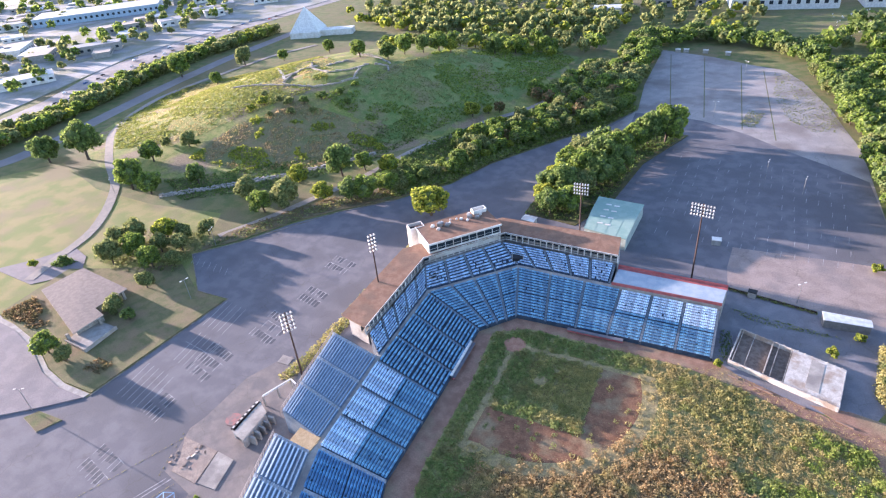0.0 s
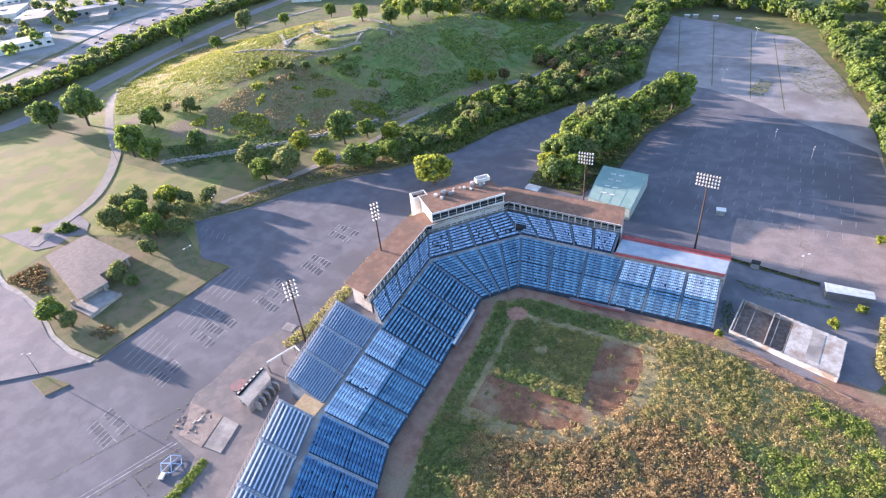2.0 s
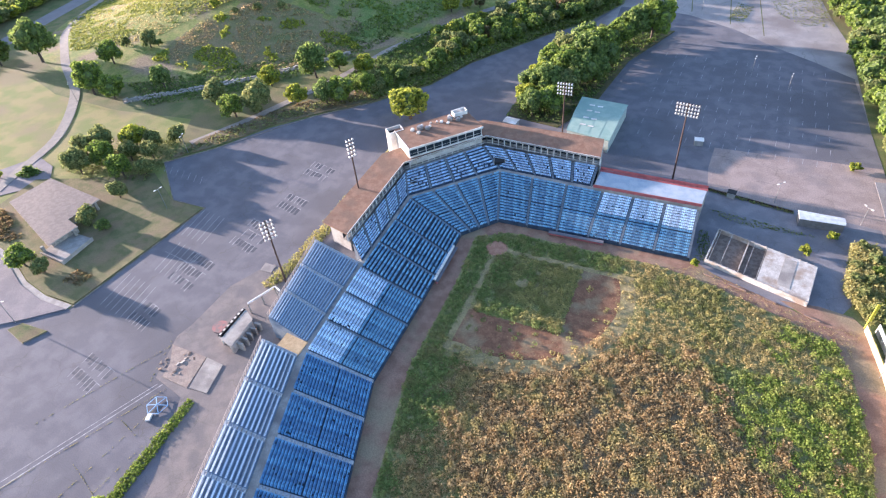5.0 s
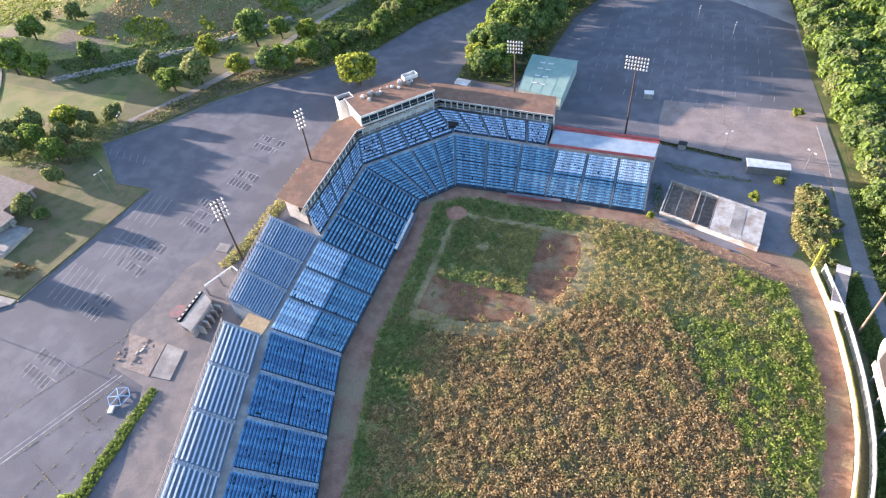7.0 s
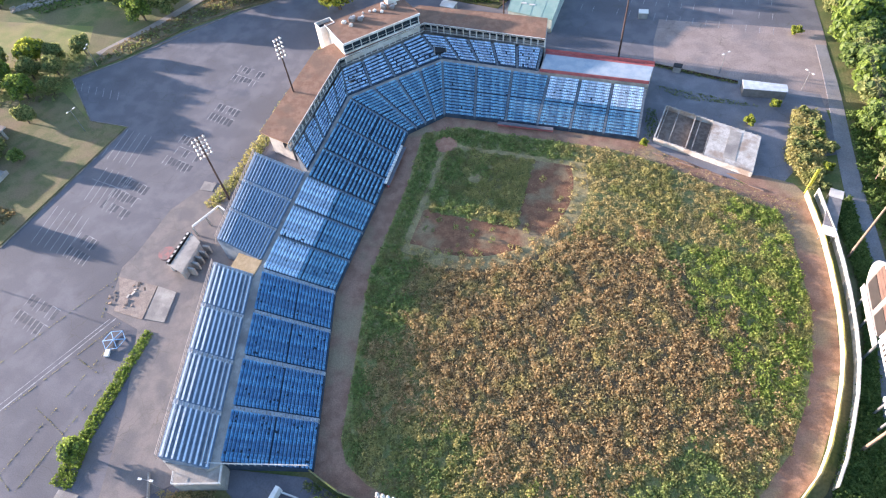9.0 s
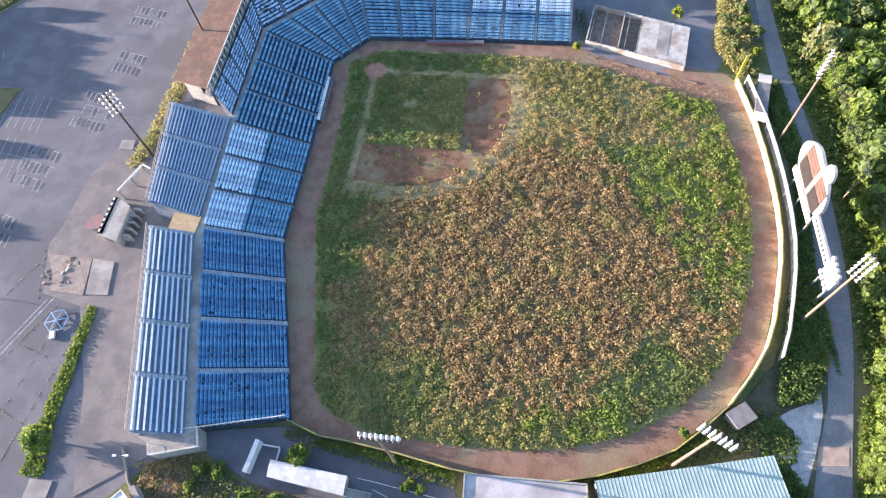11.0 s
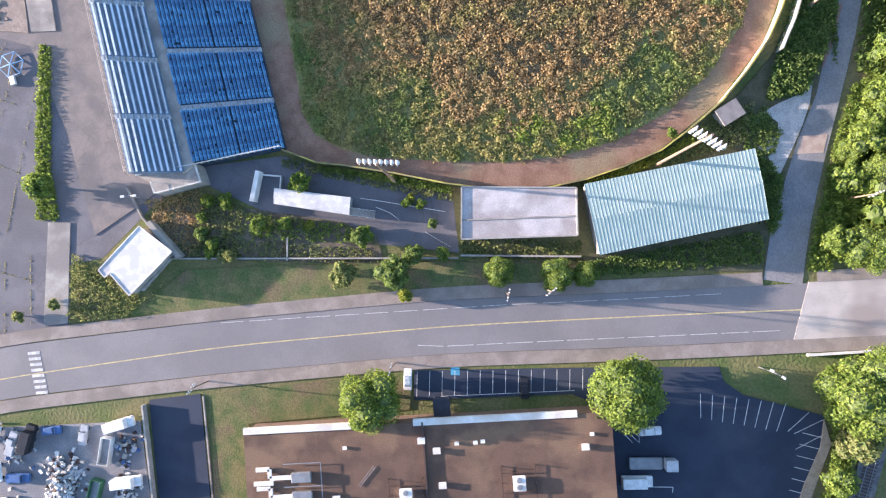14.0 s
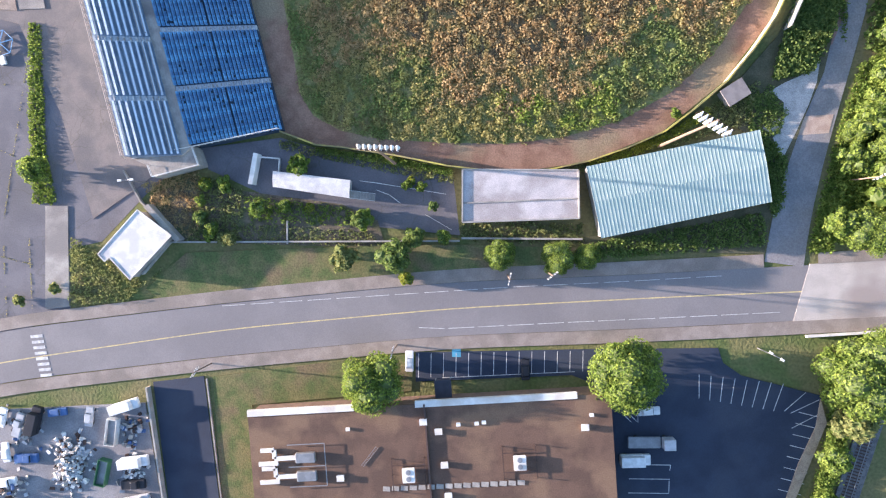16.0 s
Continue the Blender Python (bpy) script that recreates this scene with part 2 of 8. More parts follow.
def height(x, y):
    """The fort hill, over flat ground."""
    dx, dy = np.asarray(x, float) + 210, np.asarray(y, float) - 215
    r = np.hypot((dx * 0.65 + dy * 0.76) / 178, (dx * 0.76 - dy * 0.65) / 124)
    h = 21 * smooth((1 - r) / 0.75)
    top = np.hypot(np.asarray(x, float) + 205, np.asarray(y, float) - 208)
    return h + 3.0 * smooth((34 - top) / 8)


def axis(lo, hi, step, far):
    fine = np.arange(lo, hi + 0.1, step)
    out = np.array([20, 50, 100, 200, 400, 800, 1500, 2500.0])
    return np.concatenate([(lo - out)[::-1], fine, hi + out])


gx, gy = axis(-420, 140, 5, 0), axis(-260, 420, 5, 0)
X, Y = np.meshgrid(gx, gy)
Z = height(X, Y)
nx = len(gx)
idx = np.arange(X.size).reshape(X.shape)
quads = np.stack([idx[:-1, :-1], idx[:-1, 1:], idx[1:, 1:], idx[1:, :-1]], -1).reshape(-1, 4)
ground = bulk("ground", np.stack([X, Y, Z], -1).reshape(-1, 3), quads, GROUND)
tagged(ground, "dry grass ground rising to a fort hill", "ground", kind="structure")
for p in ground.data.polygons:
    p.use_smooth = True

LEVEL = [0.0]
TOP = {}


def sheet(name, pts, material, label, category, z=None, kind="structure"):
    """A flat paved or planted area, lying a little above what was laid before it."""
    LEVEL[0] += 0.012
    bm = bmesh.new()
    slab(bm, pts, -0.3, LEVEL[0] if z is None else z)
    TOP[name] = LEVEL[0] if z is None else z
    return tagged(part(name, bm, material), label, category, kind=kind)


def ribbon(name, pts, width, material, label, category, lift=0.10, step=6.0, kind="structure"):
    """A road or path draped along pts over the terrain."""
    line = []
    for a, b in zip(pts, pts[1:]):
        a, b = np.array(a, float), np.array(b, float)
        k = max(1, int(np.hypot(*(b - a)) / step))
        line += [a + (b - a) * i / k for i in range(k)]
    line.append(np.array(pts[-1], float))
    line = np.array(line)
    for _ in range(3):
        line[1:-1] = (line[:-2] + 2 * line[1:-1] + line[2:]) / 4
    t = np.gradient(line, axis=0)
    t /= np.linalg.norm(t, axis=1)[:, None]
    nrm = np.stack([-t[:, 1], t[:, 0]], 1)
    vs, fs = [], []
    cols = 5
    for i, (c, q) in enumerate(zip(line, nrm)):
        wide = width if not isinstance(width, tuple) else width[0] + (width[1] - width[0]) * i / (len(line) - 1)
        for j in range(cols):
            p = c + q * wide * (j / (cols - 1) - 0.5)
            vs.append((p[0], p[1], float(height(*p)) + lift))
        for j in (0, cols - 1):
            p = vs[i * (cols + 2) + j]
            vs.append((p[0], p[1], p[2] - 0.6 - lift))
        if i:
            b0, b1 = (i - 1) * (cols + 2), i * (cols + 2)
            for j in range(cols - 1):
                fs.append((b0 + j, b1 + j, b1 + j + 1, b0 + j + 1))
            fs.append((b0 + cols, b1 + cols, b1, b0))
            fs.append((b0 + cols - 1, b1 + cols - 1, b1 + cols + 1, b0 + cols + 1))
    ob = bulk(name, vs, fs, material)
    return tagged(ob, label, category, kind=kind)


# ---- ground covers ----
sheet("lawn", [(-330, -90), (-200, -53), (-191, -56.5), (-179, -57.5), (-162, -61.5), (-145, -68.6), (-132, -71), (-118, -71), (-112.5, -14), (-128.6, -14), (-150, 8), (-168, 40), (-214, 36), (-262, 40), (-320, 60), (-345, 30)], LAWN, "mown yellowing lawn beside the pavilion", "lawn")
sheet("parking_lot_west", [(-58, -153), (-140, -175), (-300, -165), (-340, -110), (-200, -56), (-191, -58), (-179, -58.8), (-162, -62.8), (-145, -69.8), (-131, -72.2), (-119, -71.5), (-112.5, -14), (-128.6, -14), (-152.5, 6), (-139.5, 20), (-125.5, 43), (-110.7, 59), (-90, 78), (-71, 102), (-60.6, 130), (-46, 153), (-33, 173), (-16, 195), (-3, 227), (16, 212), (30, 105), (24, 55), (-10, 30), (-30, -40), (-20, -112), (-30, -121), (-40, -132), (-47.5, -134), (-47, -148)], ASPHALT, "cracked old asphalt parking lot with faded stalls", "parking lot")
sheet("parking_lot_north", [(-14, 192), (-3, 227), (-8, 277), (-9.9, 367), (28.4, 351.4), (55.7, 333.6), (76, 324), (86.4, 300), (100, 250), (104, 224.5), (109.8, 195), (111.3, 168), (113.5, 110), (117, 60), (118, 40), (60, 36), (20, 50), (6, 120), (-2, 190)], ASPHALT_FAR, "large empty pale asphalt parking lot", "parking lot")
# dark sheet holds both older paving and the trees' shadow over the lot
sheet("parking_lot_middle", [(-3.6, 222), (16, 221.4), (35, 216.6), (59, 201), (78, 183), (94.6, 170), (110.4, 156), (113.5, 110), (115.6, 84), (93.5, 83.7), (78.9, 82.7), (59.6, 82.4), (58.7, 67.7), (60.2, 49.7), (20, 50), (6, 120), (-2, 190)], ASPHALT, "worn asphalt across the middle lot, tree shadow in its dark colour", "parking lot")
# pink sheet holds both a change of paving and the low sun's tint
sheet("parking_lot_pink", [(60.2, 49.7), (58.7, 67.7), (59.6, 82.4), (78.9, 82.7), (93.5, 83.7), (115.6, 84), (117, 60), (118, 40), (60, 40)], mat("sun_pink_asphalt", (0.265, 0.21, 0.185), (0.32, 0.255, 0.225), 6, 0.9, 0.3, 0.25, 0.4, third=(0.22, 0.185, 0.175), big=16, cracks=11.0), "worn asphalt beside the stands, low-sun pink in its colour", "parking lot")
sheet("stadium_apron", [(20, 60), (60, 54), (112, 47), (116, 20), (106, 16), (98, 2), (60, 5), (-20, 0), (-40, -100), (-57, -84), (-57, -44), (-57, 30), (-30, 62)], mat("yard_asphalt", (0.165, 0.16, 0.172), (0.205, 0.195, 0.205), 5, 0.9, 0.25, 0.2, 0.3, third=(0.145, 0.14, 0.15), big=14, cracks=8.0), "cracked grey asphalt around the stands", "pavement")
sheet("field_dirt", [(-16, 8), (-3, 14), (60, 14), (66, 10), (96, -1), (104.8, 0.2), (107.6, -14.5), (109.3, -33.5), (109.2, -50.6), (106.4, -66), (102.2, -79.6), (93.4, -92.6), (81.5, -103.3), (66.4, -110.2), (49.3, -113.3), (25.5, -110.5), (8.4, -108.8), (0.2, -106.5), (-12.6, -61.5), (-13.5, 2)], DIRT, "red clay warning track round the overgrown field", "warning track")
sheet("corner_dirt", [(84, 5), (94, 6), (102, 4.6), (105, 1), (104, -1), (94, -1)], DIRT, "red clay at the field corner", "warning track")
sheet("field_grass", [(-9, 3), (2, 9), (50, 8.5), (66, 5), (88, -3), (97.5, -7), (101.5, -20), (104, -39), (103.3, -52), (101.3, -63.4), (97.5, -76), (91.8, -85.9), (83, -95), (72.6, -101.4), (61, -105.2), (49.2, -107), (36, -107.3), (22, -107), (13, -105.5), (7, -102.5), (4, -98), (-0.5, -78), (-6, -54), (-6.5, -20)], FIELD, "overgrown baseball outfield of weeds", "field")


sheet("dead_weed_floor", [(50 + 38 * math.cos(a) * (1 + .06 * math.sin(3 * a + 1) + .04 * math.sin(7 * a)), -58 + 32 * math.sin(a) * (1 + .06 * math.sin(2 * a) + .04 * math.sin(5 * a + 2))) for a in np.linspace(0, 2 * math.pi, 48, endpoint=False)], mat("dead_weed_floor", (0.15, 0.11, 0.06), (0.20, 0.15, 0.08), 1.0, 0.95, 0.5, 0.5, 0.4, third=(0.22, 0.20, 0.08), big=8), "brown litter under the dead weeds", "field")


def arc(cx, cy, r, a0, a1, n=24):
    return [(cx + r * math.cos(radians(a0 + (a1 - a0) * i / n)), cy + r * math.sin(radians(a0 + (a1 - a0) * i / n))) for i in range(n + 1)]


sheet("infield_straw", [(-0.7, 0.7), (44, 0.7)] + arc(13, -13, 33.5, 20, -110, 30) + [(-0.7, -44)], STRAW, "straw-coloured grass round the infield", "grass")
sheet("infield_clay", [(29, -1.3), (40.5, -1.3)] + arc(13, -13, 29.2, 20, -106, 30) + [(1.3, -41), (1.4, -28.5)], INFIELD, "brown infield clay with weeds", "infield")
sheet("infield_grass", [(1.4, -4), (4, -1.3), (26, -1.3), (28.6, -3), (28.8, -22), (25.5, -26.5), (20, -28.6), (4, -28.4), (1.5, -26.5)], FIELD, "overgrown infield grass square", "grass")
sheet("home_plate_circle", arc(0, 0, 3.6, 0, 345, 23), mat("red_plate_dirt", (0.30, 0.155, 0.10), (0.36, 0.20, 0.13), 2.0, 0.95, 0.35, 0.3, 0.3), "bare dirt circle at home plate", "dirt")
sheet("pitcher_mound", arc(13.1, -12.9, 2.2, 0, 345, 23), STRAW, "low grassy pitcher's mound", "mound")


def meadow():
    """The grass of the fort hill, draped over it."""
    vs, fs, ids = [], [], {}
    n1, n2 = 26, 64
    for i in range(n1 + 1):
        for k in range(n2):
            r, a = 0.99 * i / n1, 2 * math.pi * k / n2
            u, v = r * math.cos(a) * 178, r * math.sin(a) * 124
            x, y = -210 + .65 * u + .76 * v, 215 + .76 * u - .65 * v
            vs.append((x, y, float(height(x, y)) + 0.25 * min(1, (1 - r) * 12)))
    for i in range(n1):
        for k in range(n2):
            k2 = (k + 1) % n2
            fs.append((i * n2 + k, i * n2 + k2, (i + 1) * n2 + k2, (i + 1) * n2 + k))
    ob = bulk("hill_meadow", vs, fs, mat("hill_meadow", (0.165, 0.20, 0.045), (0.245, 0.24, 0.07), 4.5, 0.95, 0.5, 0.8, 0.9, third=(0.235, 0.18, 0.11), big=22))
    for p in ob.data.polygons:
        p.use_smooth = True
    return tagged(ob, "rough yellow-green meadow over the fort hill", "meadow", kind="structure")


meadow()
PATHM = mat("tan_path", (0.24, 0.215, 0.19), (0.28, 0.25, 0.215), 2.5, 0.92, 0.3, 0.2, 0.3)

sheet("gate_plaza", [(-57, -36), (-67.3, -31.5), (-70.3, -35.1), (-74.9, -45.2), (-75.4, -62.6), (-76.6, -68), (-71.5, -82), (-60, -84.5), (-50, -104), (-42, -127), (-31, -119), (-24, -113), (-42, -64), (-46, -58), (-52, -40)], mat("brown_paving", (0.175, 0.155, 0.145), (0.215, 0.185, 0.17), 3.5, 0.9, 0.2, 0.2, 0.25, third=(0.15, 0.137, 0.135), big=8, cracks=7.0), "brownish cracked paving of the gate plaza", "paving")

# ---- roads ----
ribbon("main_road", [(-420, -255), (-140, -182), (-63, -159.2), (-12, -150.4), (38, -143.1), (76, -139.7), (113, -135.8), (150, -132), (300, -118), (700, -60)], 11.6, ROADTOP, "two-lane asphalt road with a yellow centre line", "road", 0.14)
ribbon("side_road", [(108.2, -130), (109, -118), (112.3, -101), (116.4, -84), (119, -70), (120.4, -50), (120.4, -30), (119.4, -14), (117.6, 2), (116.6, 21), (116, 52), (114, 75)], (8.0, 3.4), SERVICE, "narrow asphalt service road", "road", 0.16)
ribbon("hill_path", [(-208, -34), (-214, -14), (-216, 2), (-233, 25), (-254, 47), (-289, 69), (-332, 104), (-354, 138), (-366, 175), (-366, 212), (-361, 254), (-356, 302), (-335, 346)], 5, PATHM, "pale curving park drive", "path", 0.32)
ribbon("hill_front_road", [(-152, 22), (-140, 44.5), (-131, 68), (-123, 87), (-116, 111), (-110.5, 138), (-98, 161), (-87, 188), (-68, 215), (-55, 260)], 4.2, PATHM, "pale gravel drive below the hill", "path", 0.35)
ribbon("park_street", [(-520, -60), (-362, 44), (-364, 85), (-376, 140), (-389, 208), (-398, 286), (-400, 420)], 14, ROADTOP, "grey asphalt street beside the highway", "road", 0.12)
ribbon("highway", [(-560, -80), (-440, 88), (-452, 148), (-494, 240), (-502, 318), (-500, 400), (-490, 484), (-470, 620)], 36, ASPHALT_FAR, "wide grey highway", "road", 0.13)
ribbon("centre_line", [(-300, -222), (-140, -181), (-63.2, -160.6), (-10.9, -150.2), (39.1, -142.9), (87, -137.9), (129, -134), (180, -128.6)], 0.24, YLINE, "faded yellow centre line", "road marking", 0.165)
for side in (1, -1):
    ribbon("sidewalk", [(-420, -255 + 7.6 * side), (-140, -182 + 7.6 * side), (-63, -159.2 + 7.6 * side), (-12, -150.4 + 7.4 * side), (38, -143.1 + 7.3 * side), (76, -139.7 + 7.3 * side), (104, -136.8 + 7.3 * side)] + ([] if side > 0 else [(113, -143), (150, -139.2), (300, -125.2)]), 2.8, WALKTAN, "tan concrete sidewalk with kerb", "sidewalk", 0.26)
ribbon("sidewalk", [(115, -128.4), (150, -124.8), (300, -110.8)], 2.4, WALKTAN, "tan concrete sidewalk with kerb", "sidewalk", 0.26)


# ---- stands ----
def lerp(a, b, t):
    return (a[0] + (b[0] - a[0]) * t, a[1] + (b[1] - a[1]) * t)


SEAT_V = np.array([[-.25, 0, .40], [.25, 0, .40], [.25, .36, .44], [-.25, .36, .44], [-.25, 0, .34], [.25, 0, .34], [.25, .40, .38], [-.25, .40, .38],
                   [-.24, .36, .42], [.24, .36, .42], [.24, .46, .84], [-.24, .46, .84], [-.24, .42, .42], [.24, .42, .42], [.24, .51, .84], [-.24, .51, .84]])
SEAT_UP = SEAT_V.copy()
SEAT_UP[:8, 1] = .18 + SEAT_V[:8, 1] * .4
SEAT_UP[:8, 2] = .42 + (.40 - SEAT_V[:8, 1]) * .8
SEAT_F = np.array([[0, 1, 2, 3], [7, 6, 5, 4], [0, 4, 5, 1], [1, 5, 6, 2], [3, 7, 4, 0], [8, 9, 10, 11], [15, 14, 13, 12], [11, 10, 14, 15], [9, 13, 14, 10], [8, 11, 15, 12]])


WEAR = {"blue_seat_plastic": (.002, .03), "faded_blue_seat_plastic": (.004, .03), "pale_seat_plastic": (.003, .03), "box_seat_plastic": (.025, .05)}


def seat_row(a, b, back, z, material, parent):
    """One row of tip-up seats from a to b, backs turned to `back`; some are folded up, some are gone."""
    skip, folded = WEAR[material.name]
    a, b = np.array(a), np.array(b)
    d = b - a
    n = int(np.hypot(*d) / 0.53)
    if n < 1:
        return
    t = d / np.hypot(*d)
    keep = [i for i in range(n) if random.random() > skip]
    vs, fs = [], []
    for k, i in enumerate(keep):
        c = a + d * (i + 0.5) / n
        s = SEAT_UP if random.random() < folded else SEAT_V
        p = np.empty_like(s)
        p[:, 0] = c[0] + s[:, 0] * t[0] + s[:, 1] * back[0]
        p[:, 1] = c[1] + s[:, 0] * t[1] + s[:, 1] * back[1]
        p[:, 2] = z + s[:, 2]
        vs.append(p)
        fs.append(SEAT_F + 16 * k)
    if vs:
        bulk("seat_row", np.concatenate(vs), np.concatenate(fs), material, parent)["kind"] = "stuff"


def seating(f0, f1, r1, r0, z0, z1, rows, materials, label, group, bench=False, aisle=0.6):
    """A stepped block: front edge f0-f1, rear edge r0-r1. materials: by rows from the front, (share, material)."""
    thing = empty("seating_section")
    bm = bmesh.new()
    prof = []
    for i in range(rows):
        z = z0 + (z1 - z0) * i / rows
        prof += [(i / rows, z), ((i + 1) / rows, z)]
    prof = [(0, 0.0)] + prof + [(1, 0.0)]
    sides = [[bm.verts.new((*lerp(f, r, u), z)) for u, z in prof] for f, r in ((f0, r0), (f1, r1))]
    for k in range(len(prof)):
        n2 = (k + 1) % len(prof)
        bm.faces.new((sides[0][k], sides[1][k], sides[1][n2], sides[0][n2]))
    bm.faces.new(sides[0][::-1])
    bm.faces.new(sides[1])
    bmesh.ops.recalc_face_normals(bm, faces=bm.faces[:])
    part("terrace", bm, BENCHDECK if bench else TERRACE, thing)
    ln = math.hypot(f1[0] - f0[0], f1[1] - f0[1])
    if ln > 2.2:
        bm = bmesh.new()
        deep = materials[0][1] is BLUESEAT or bench
        w = (1.1 if deep else .7) / ln
        e0, e1 = lerp(f1, f0, w), lerp(r1, r0, w)
        sp = []
        for i in range(rows * 2):
            z = z0 + (z1 - z0) * (i // 2) / rows + 0.12 * (i % 2) + 0.03
            sp += [(i / rows / 2, z), ((i + 1) / rows / 2, z)]
        sp = [(0, 0.5)] + sp + [(1, 0.5)]
        sd = [[bm.verts.new((*lerp(f, r, u), z)) for u, z in sp] for f, r in ((e0, e1), (f1, r1))]
        for k in range(len(sp)):
            n2 = (k + 1) % len(sp)
            bm.faces.new((sd[0][k], sd[1][k], sd[1][n2], sd[0][n2]))
        bm.faces.new(sd[0][::-1])
        bm.faces.new(sd[1])
        bmesh.ops.recalc_face_normals(bm, faces=bm.faces[:])
        part("aisle_stair", bm, AISLE if deep else DARKAISLE, thing)
        bm = bmesh.new()
        for i in range(rows):
            u = (i + .08) / rows
            p, r = lerp(e0, e1, u), lerp(f1, r1, u)
            z = z0 + (z1 - z0) * i / rows + .06
            beam(bm, (*lerp(p, r, .1), z), (*lerp(p, r, .9), z), .3, .1)
        part("step_nosing", bm, NOSING if deep else DARKAISLE, thing)["kind"] = "stuff"
    for i in range(rows):
        u = (i + 0.3 if bench or rows < 12 else i + .14 if i < rows // 2 else i + .44) / rows
        a, b = lerp(f0, r0, u), lerp(f1, r1, u)
        ln = math.hypot(b[0] - a[0], b[1] - a[1])
        if ln < 2 * aisle + 0.6:
            continue
        a, b = lerp(a, b, 0.15 / ln), lerp(a, b, 1 - 2 * aisle / ln)
        bx, by = (r0[0] + r1[0] - f0[0] - f1[0]), (r0[1] + r1[1] - f0[1] - f1[1])
        k = math.hypot(bx, by)
        back = (bx / k, by / k)
        z = z0 + (z1 - z0) * i / rows
        m = next(m for s, m in materials if u <= s)
        if bench:
            bm = bmesh.new()
            beam(bm, (a[0], a[1], z + 0.42), (b[0], b[1], z + 0.42), 0.34 if rows > 10 else .44, 0.07)
            part("bench", bm, m, thing)
        else:
            seat_row(a, b, back, z, m, thing)
    if bench:
        a, b = lerp(f0, f1, .06), lerp(f0, f1, .94)
        for u in (0.03, .15):
            p, q = lerp(a, lerp(r0, r1, .06), u), lerp(b, lerp(r0, r1, .94), u)
            bm = bmesh.new()
            beam(bm, (*p, z0 + 1.05), (*q, z0 + 1.05), .13, .13)
            part("front_rail", bm, STEEL, thing)
            for w in (0, .5, 1):
                bm = bmesh.new()
                c = lerp(p, q, w)
                beam(bm, (*c, z0 + .05), (*c, z0 + 1.05), .09)
                part("rail_post", bm, STEEL, thing)
    return tagged(thing, label, "seating", group)


NOSING = mat("worn_white_nosing", (0.55, 0.55, 0.54), (0.30, 0.27, 0.24), .7, .9)
BENCHDECK = mat("pale_bleacher_deck", (0.14, 0.19, 0.26), (0.19, 0.24, 0.31), 2.0, 0.7, 0.25, 0.1, 0.2)
B1, W1, F1 = [(1.1, BLUESEAT)], [(0.5, FADEDSEAT), (1.1, PALESEAT)], [(1.1, FADEDSEAT)]
BENCHES = [(1.1, BENCH)]


def run(f0, f1, r1, r0, n, z0, z1, rows, mats, label, group, bench=False, aisle=0.55):
    for i in range(n):
        a, b = i / n, (i + 1) / n
        seating(lerp(f0, f1, a), lerp(f0, f1, b), lerp(r0, r1, b), lerp(r0, r1, a), z0, z1, rows, mats[i % len(mats)] if len(mats) > 1 else mats[0], label, group, bench, aisle)


LOW = "sections of the lower bowl"
run((0.9, -106), (-12.6, -61.5), (-32.4, -61.6), (-17.6, -110.5), 4, 1.3, 5.2, 23, [B1], "section of deep blue stadium seats in shade", LOW)
run((-12.6, -61.5), (-12.8, -30.5), (-35, -27), (-32.4, -61.6), 3, 1.3, 5.2, 23, [W1], "section of blue and pale stadium seats", LOW, aisle=.4)
run((-12.8, -30.5), (-13.6, 2), (-36, 10), (-35, -27), 3, 1.3, 5.2, 17, [F1], "section of deep blue stadium seats", LOW, aisle=.4)
run((-13.6, 2), (-4, 13), (-11, 35.5), (-36, 10), 4, 1.3, 5.2, 17, [F1], "wedge of blue stadium seats behind home plate", LOW, aisle=.4)
run((-4, 13), (27, 13.8), (27, 33.5), (-11, 35), 3, 1.3, 5.2, 17, [F1], "section of faded blue stadium seats", LOW, aisle=.4)
run((27, 13.8), (58.3, 13.6), (58.3, 33), (27, 33.5), 3, 1.3, 5.2, 17, [W1], "section of blue and pale stadium seats", LOW, aisle=.4)
UP = "sections of the upper boxes"
P1 = [(1.1, BOXSEAT)]
run((-36.3, -25), (-37.5, 11), (-43, 21), (-42.3, -20), 5, 5.6, 8.0, 8, [P1], "box of faded pale blue seats below the suites", UP, aisle=0.5)
run((-37.5, 11), (-12, 37), (-22, 46), (-43, 21), 4, 5.6, 8.0, 8, [P1], "box of faded pale blue seats below the press box", UP, aisle=0.5)
run((-12, 37), (22.5, 36), (22.5, 44.6), (-22, 46), 5, 5.6, 8.0, 8, [P1], "box of faded pale blue seats below the suites", UP, aisle=0.5)
def guard(name, pts, z, h, m, label, gap=1.6, rake=1.1, foot=2.6):
    """A steel guard rail along the back of a stand, carried by raking props."""
    thing = empty(name)
    for a, b in zip(pts, pts[1:]):
        ln = math.hypot(b[0] - a[0], b[1] - a[1])
        nrm = (-(b[1] - a[1]) / ln, (b[0] - a[0]) / ln)
        bm = bmesh.new()
        beam(bm, (*a, z + h), (*b, z + h), .12)
        part("top_rail", bm, m, thing)
        bm = bmesh.new()
        beam(bm, (*a, z + h * .5), (*b, z + h * .5), .08)
        part("mid_rail", bm, m, thing)
        n = max(1, int(ln / gap))
        for k in range(n + 1):
            p = lerp(a, b, k / n)
            bm = bmesh.new()
            beam(bm, (*p, z + h), (p[0] + nrm[0] * rake, p[1] + nrm[1] * rake, z - foot), .16 if rake > .5 else .09)
            part("prop", bm, m, thing)
    return tagged(thing, label, "guard rail")


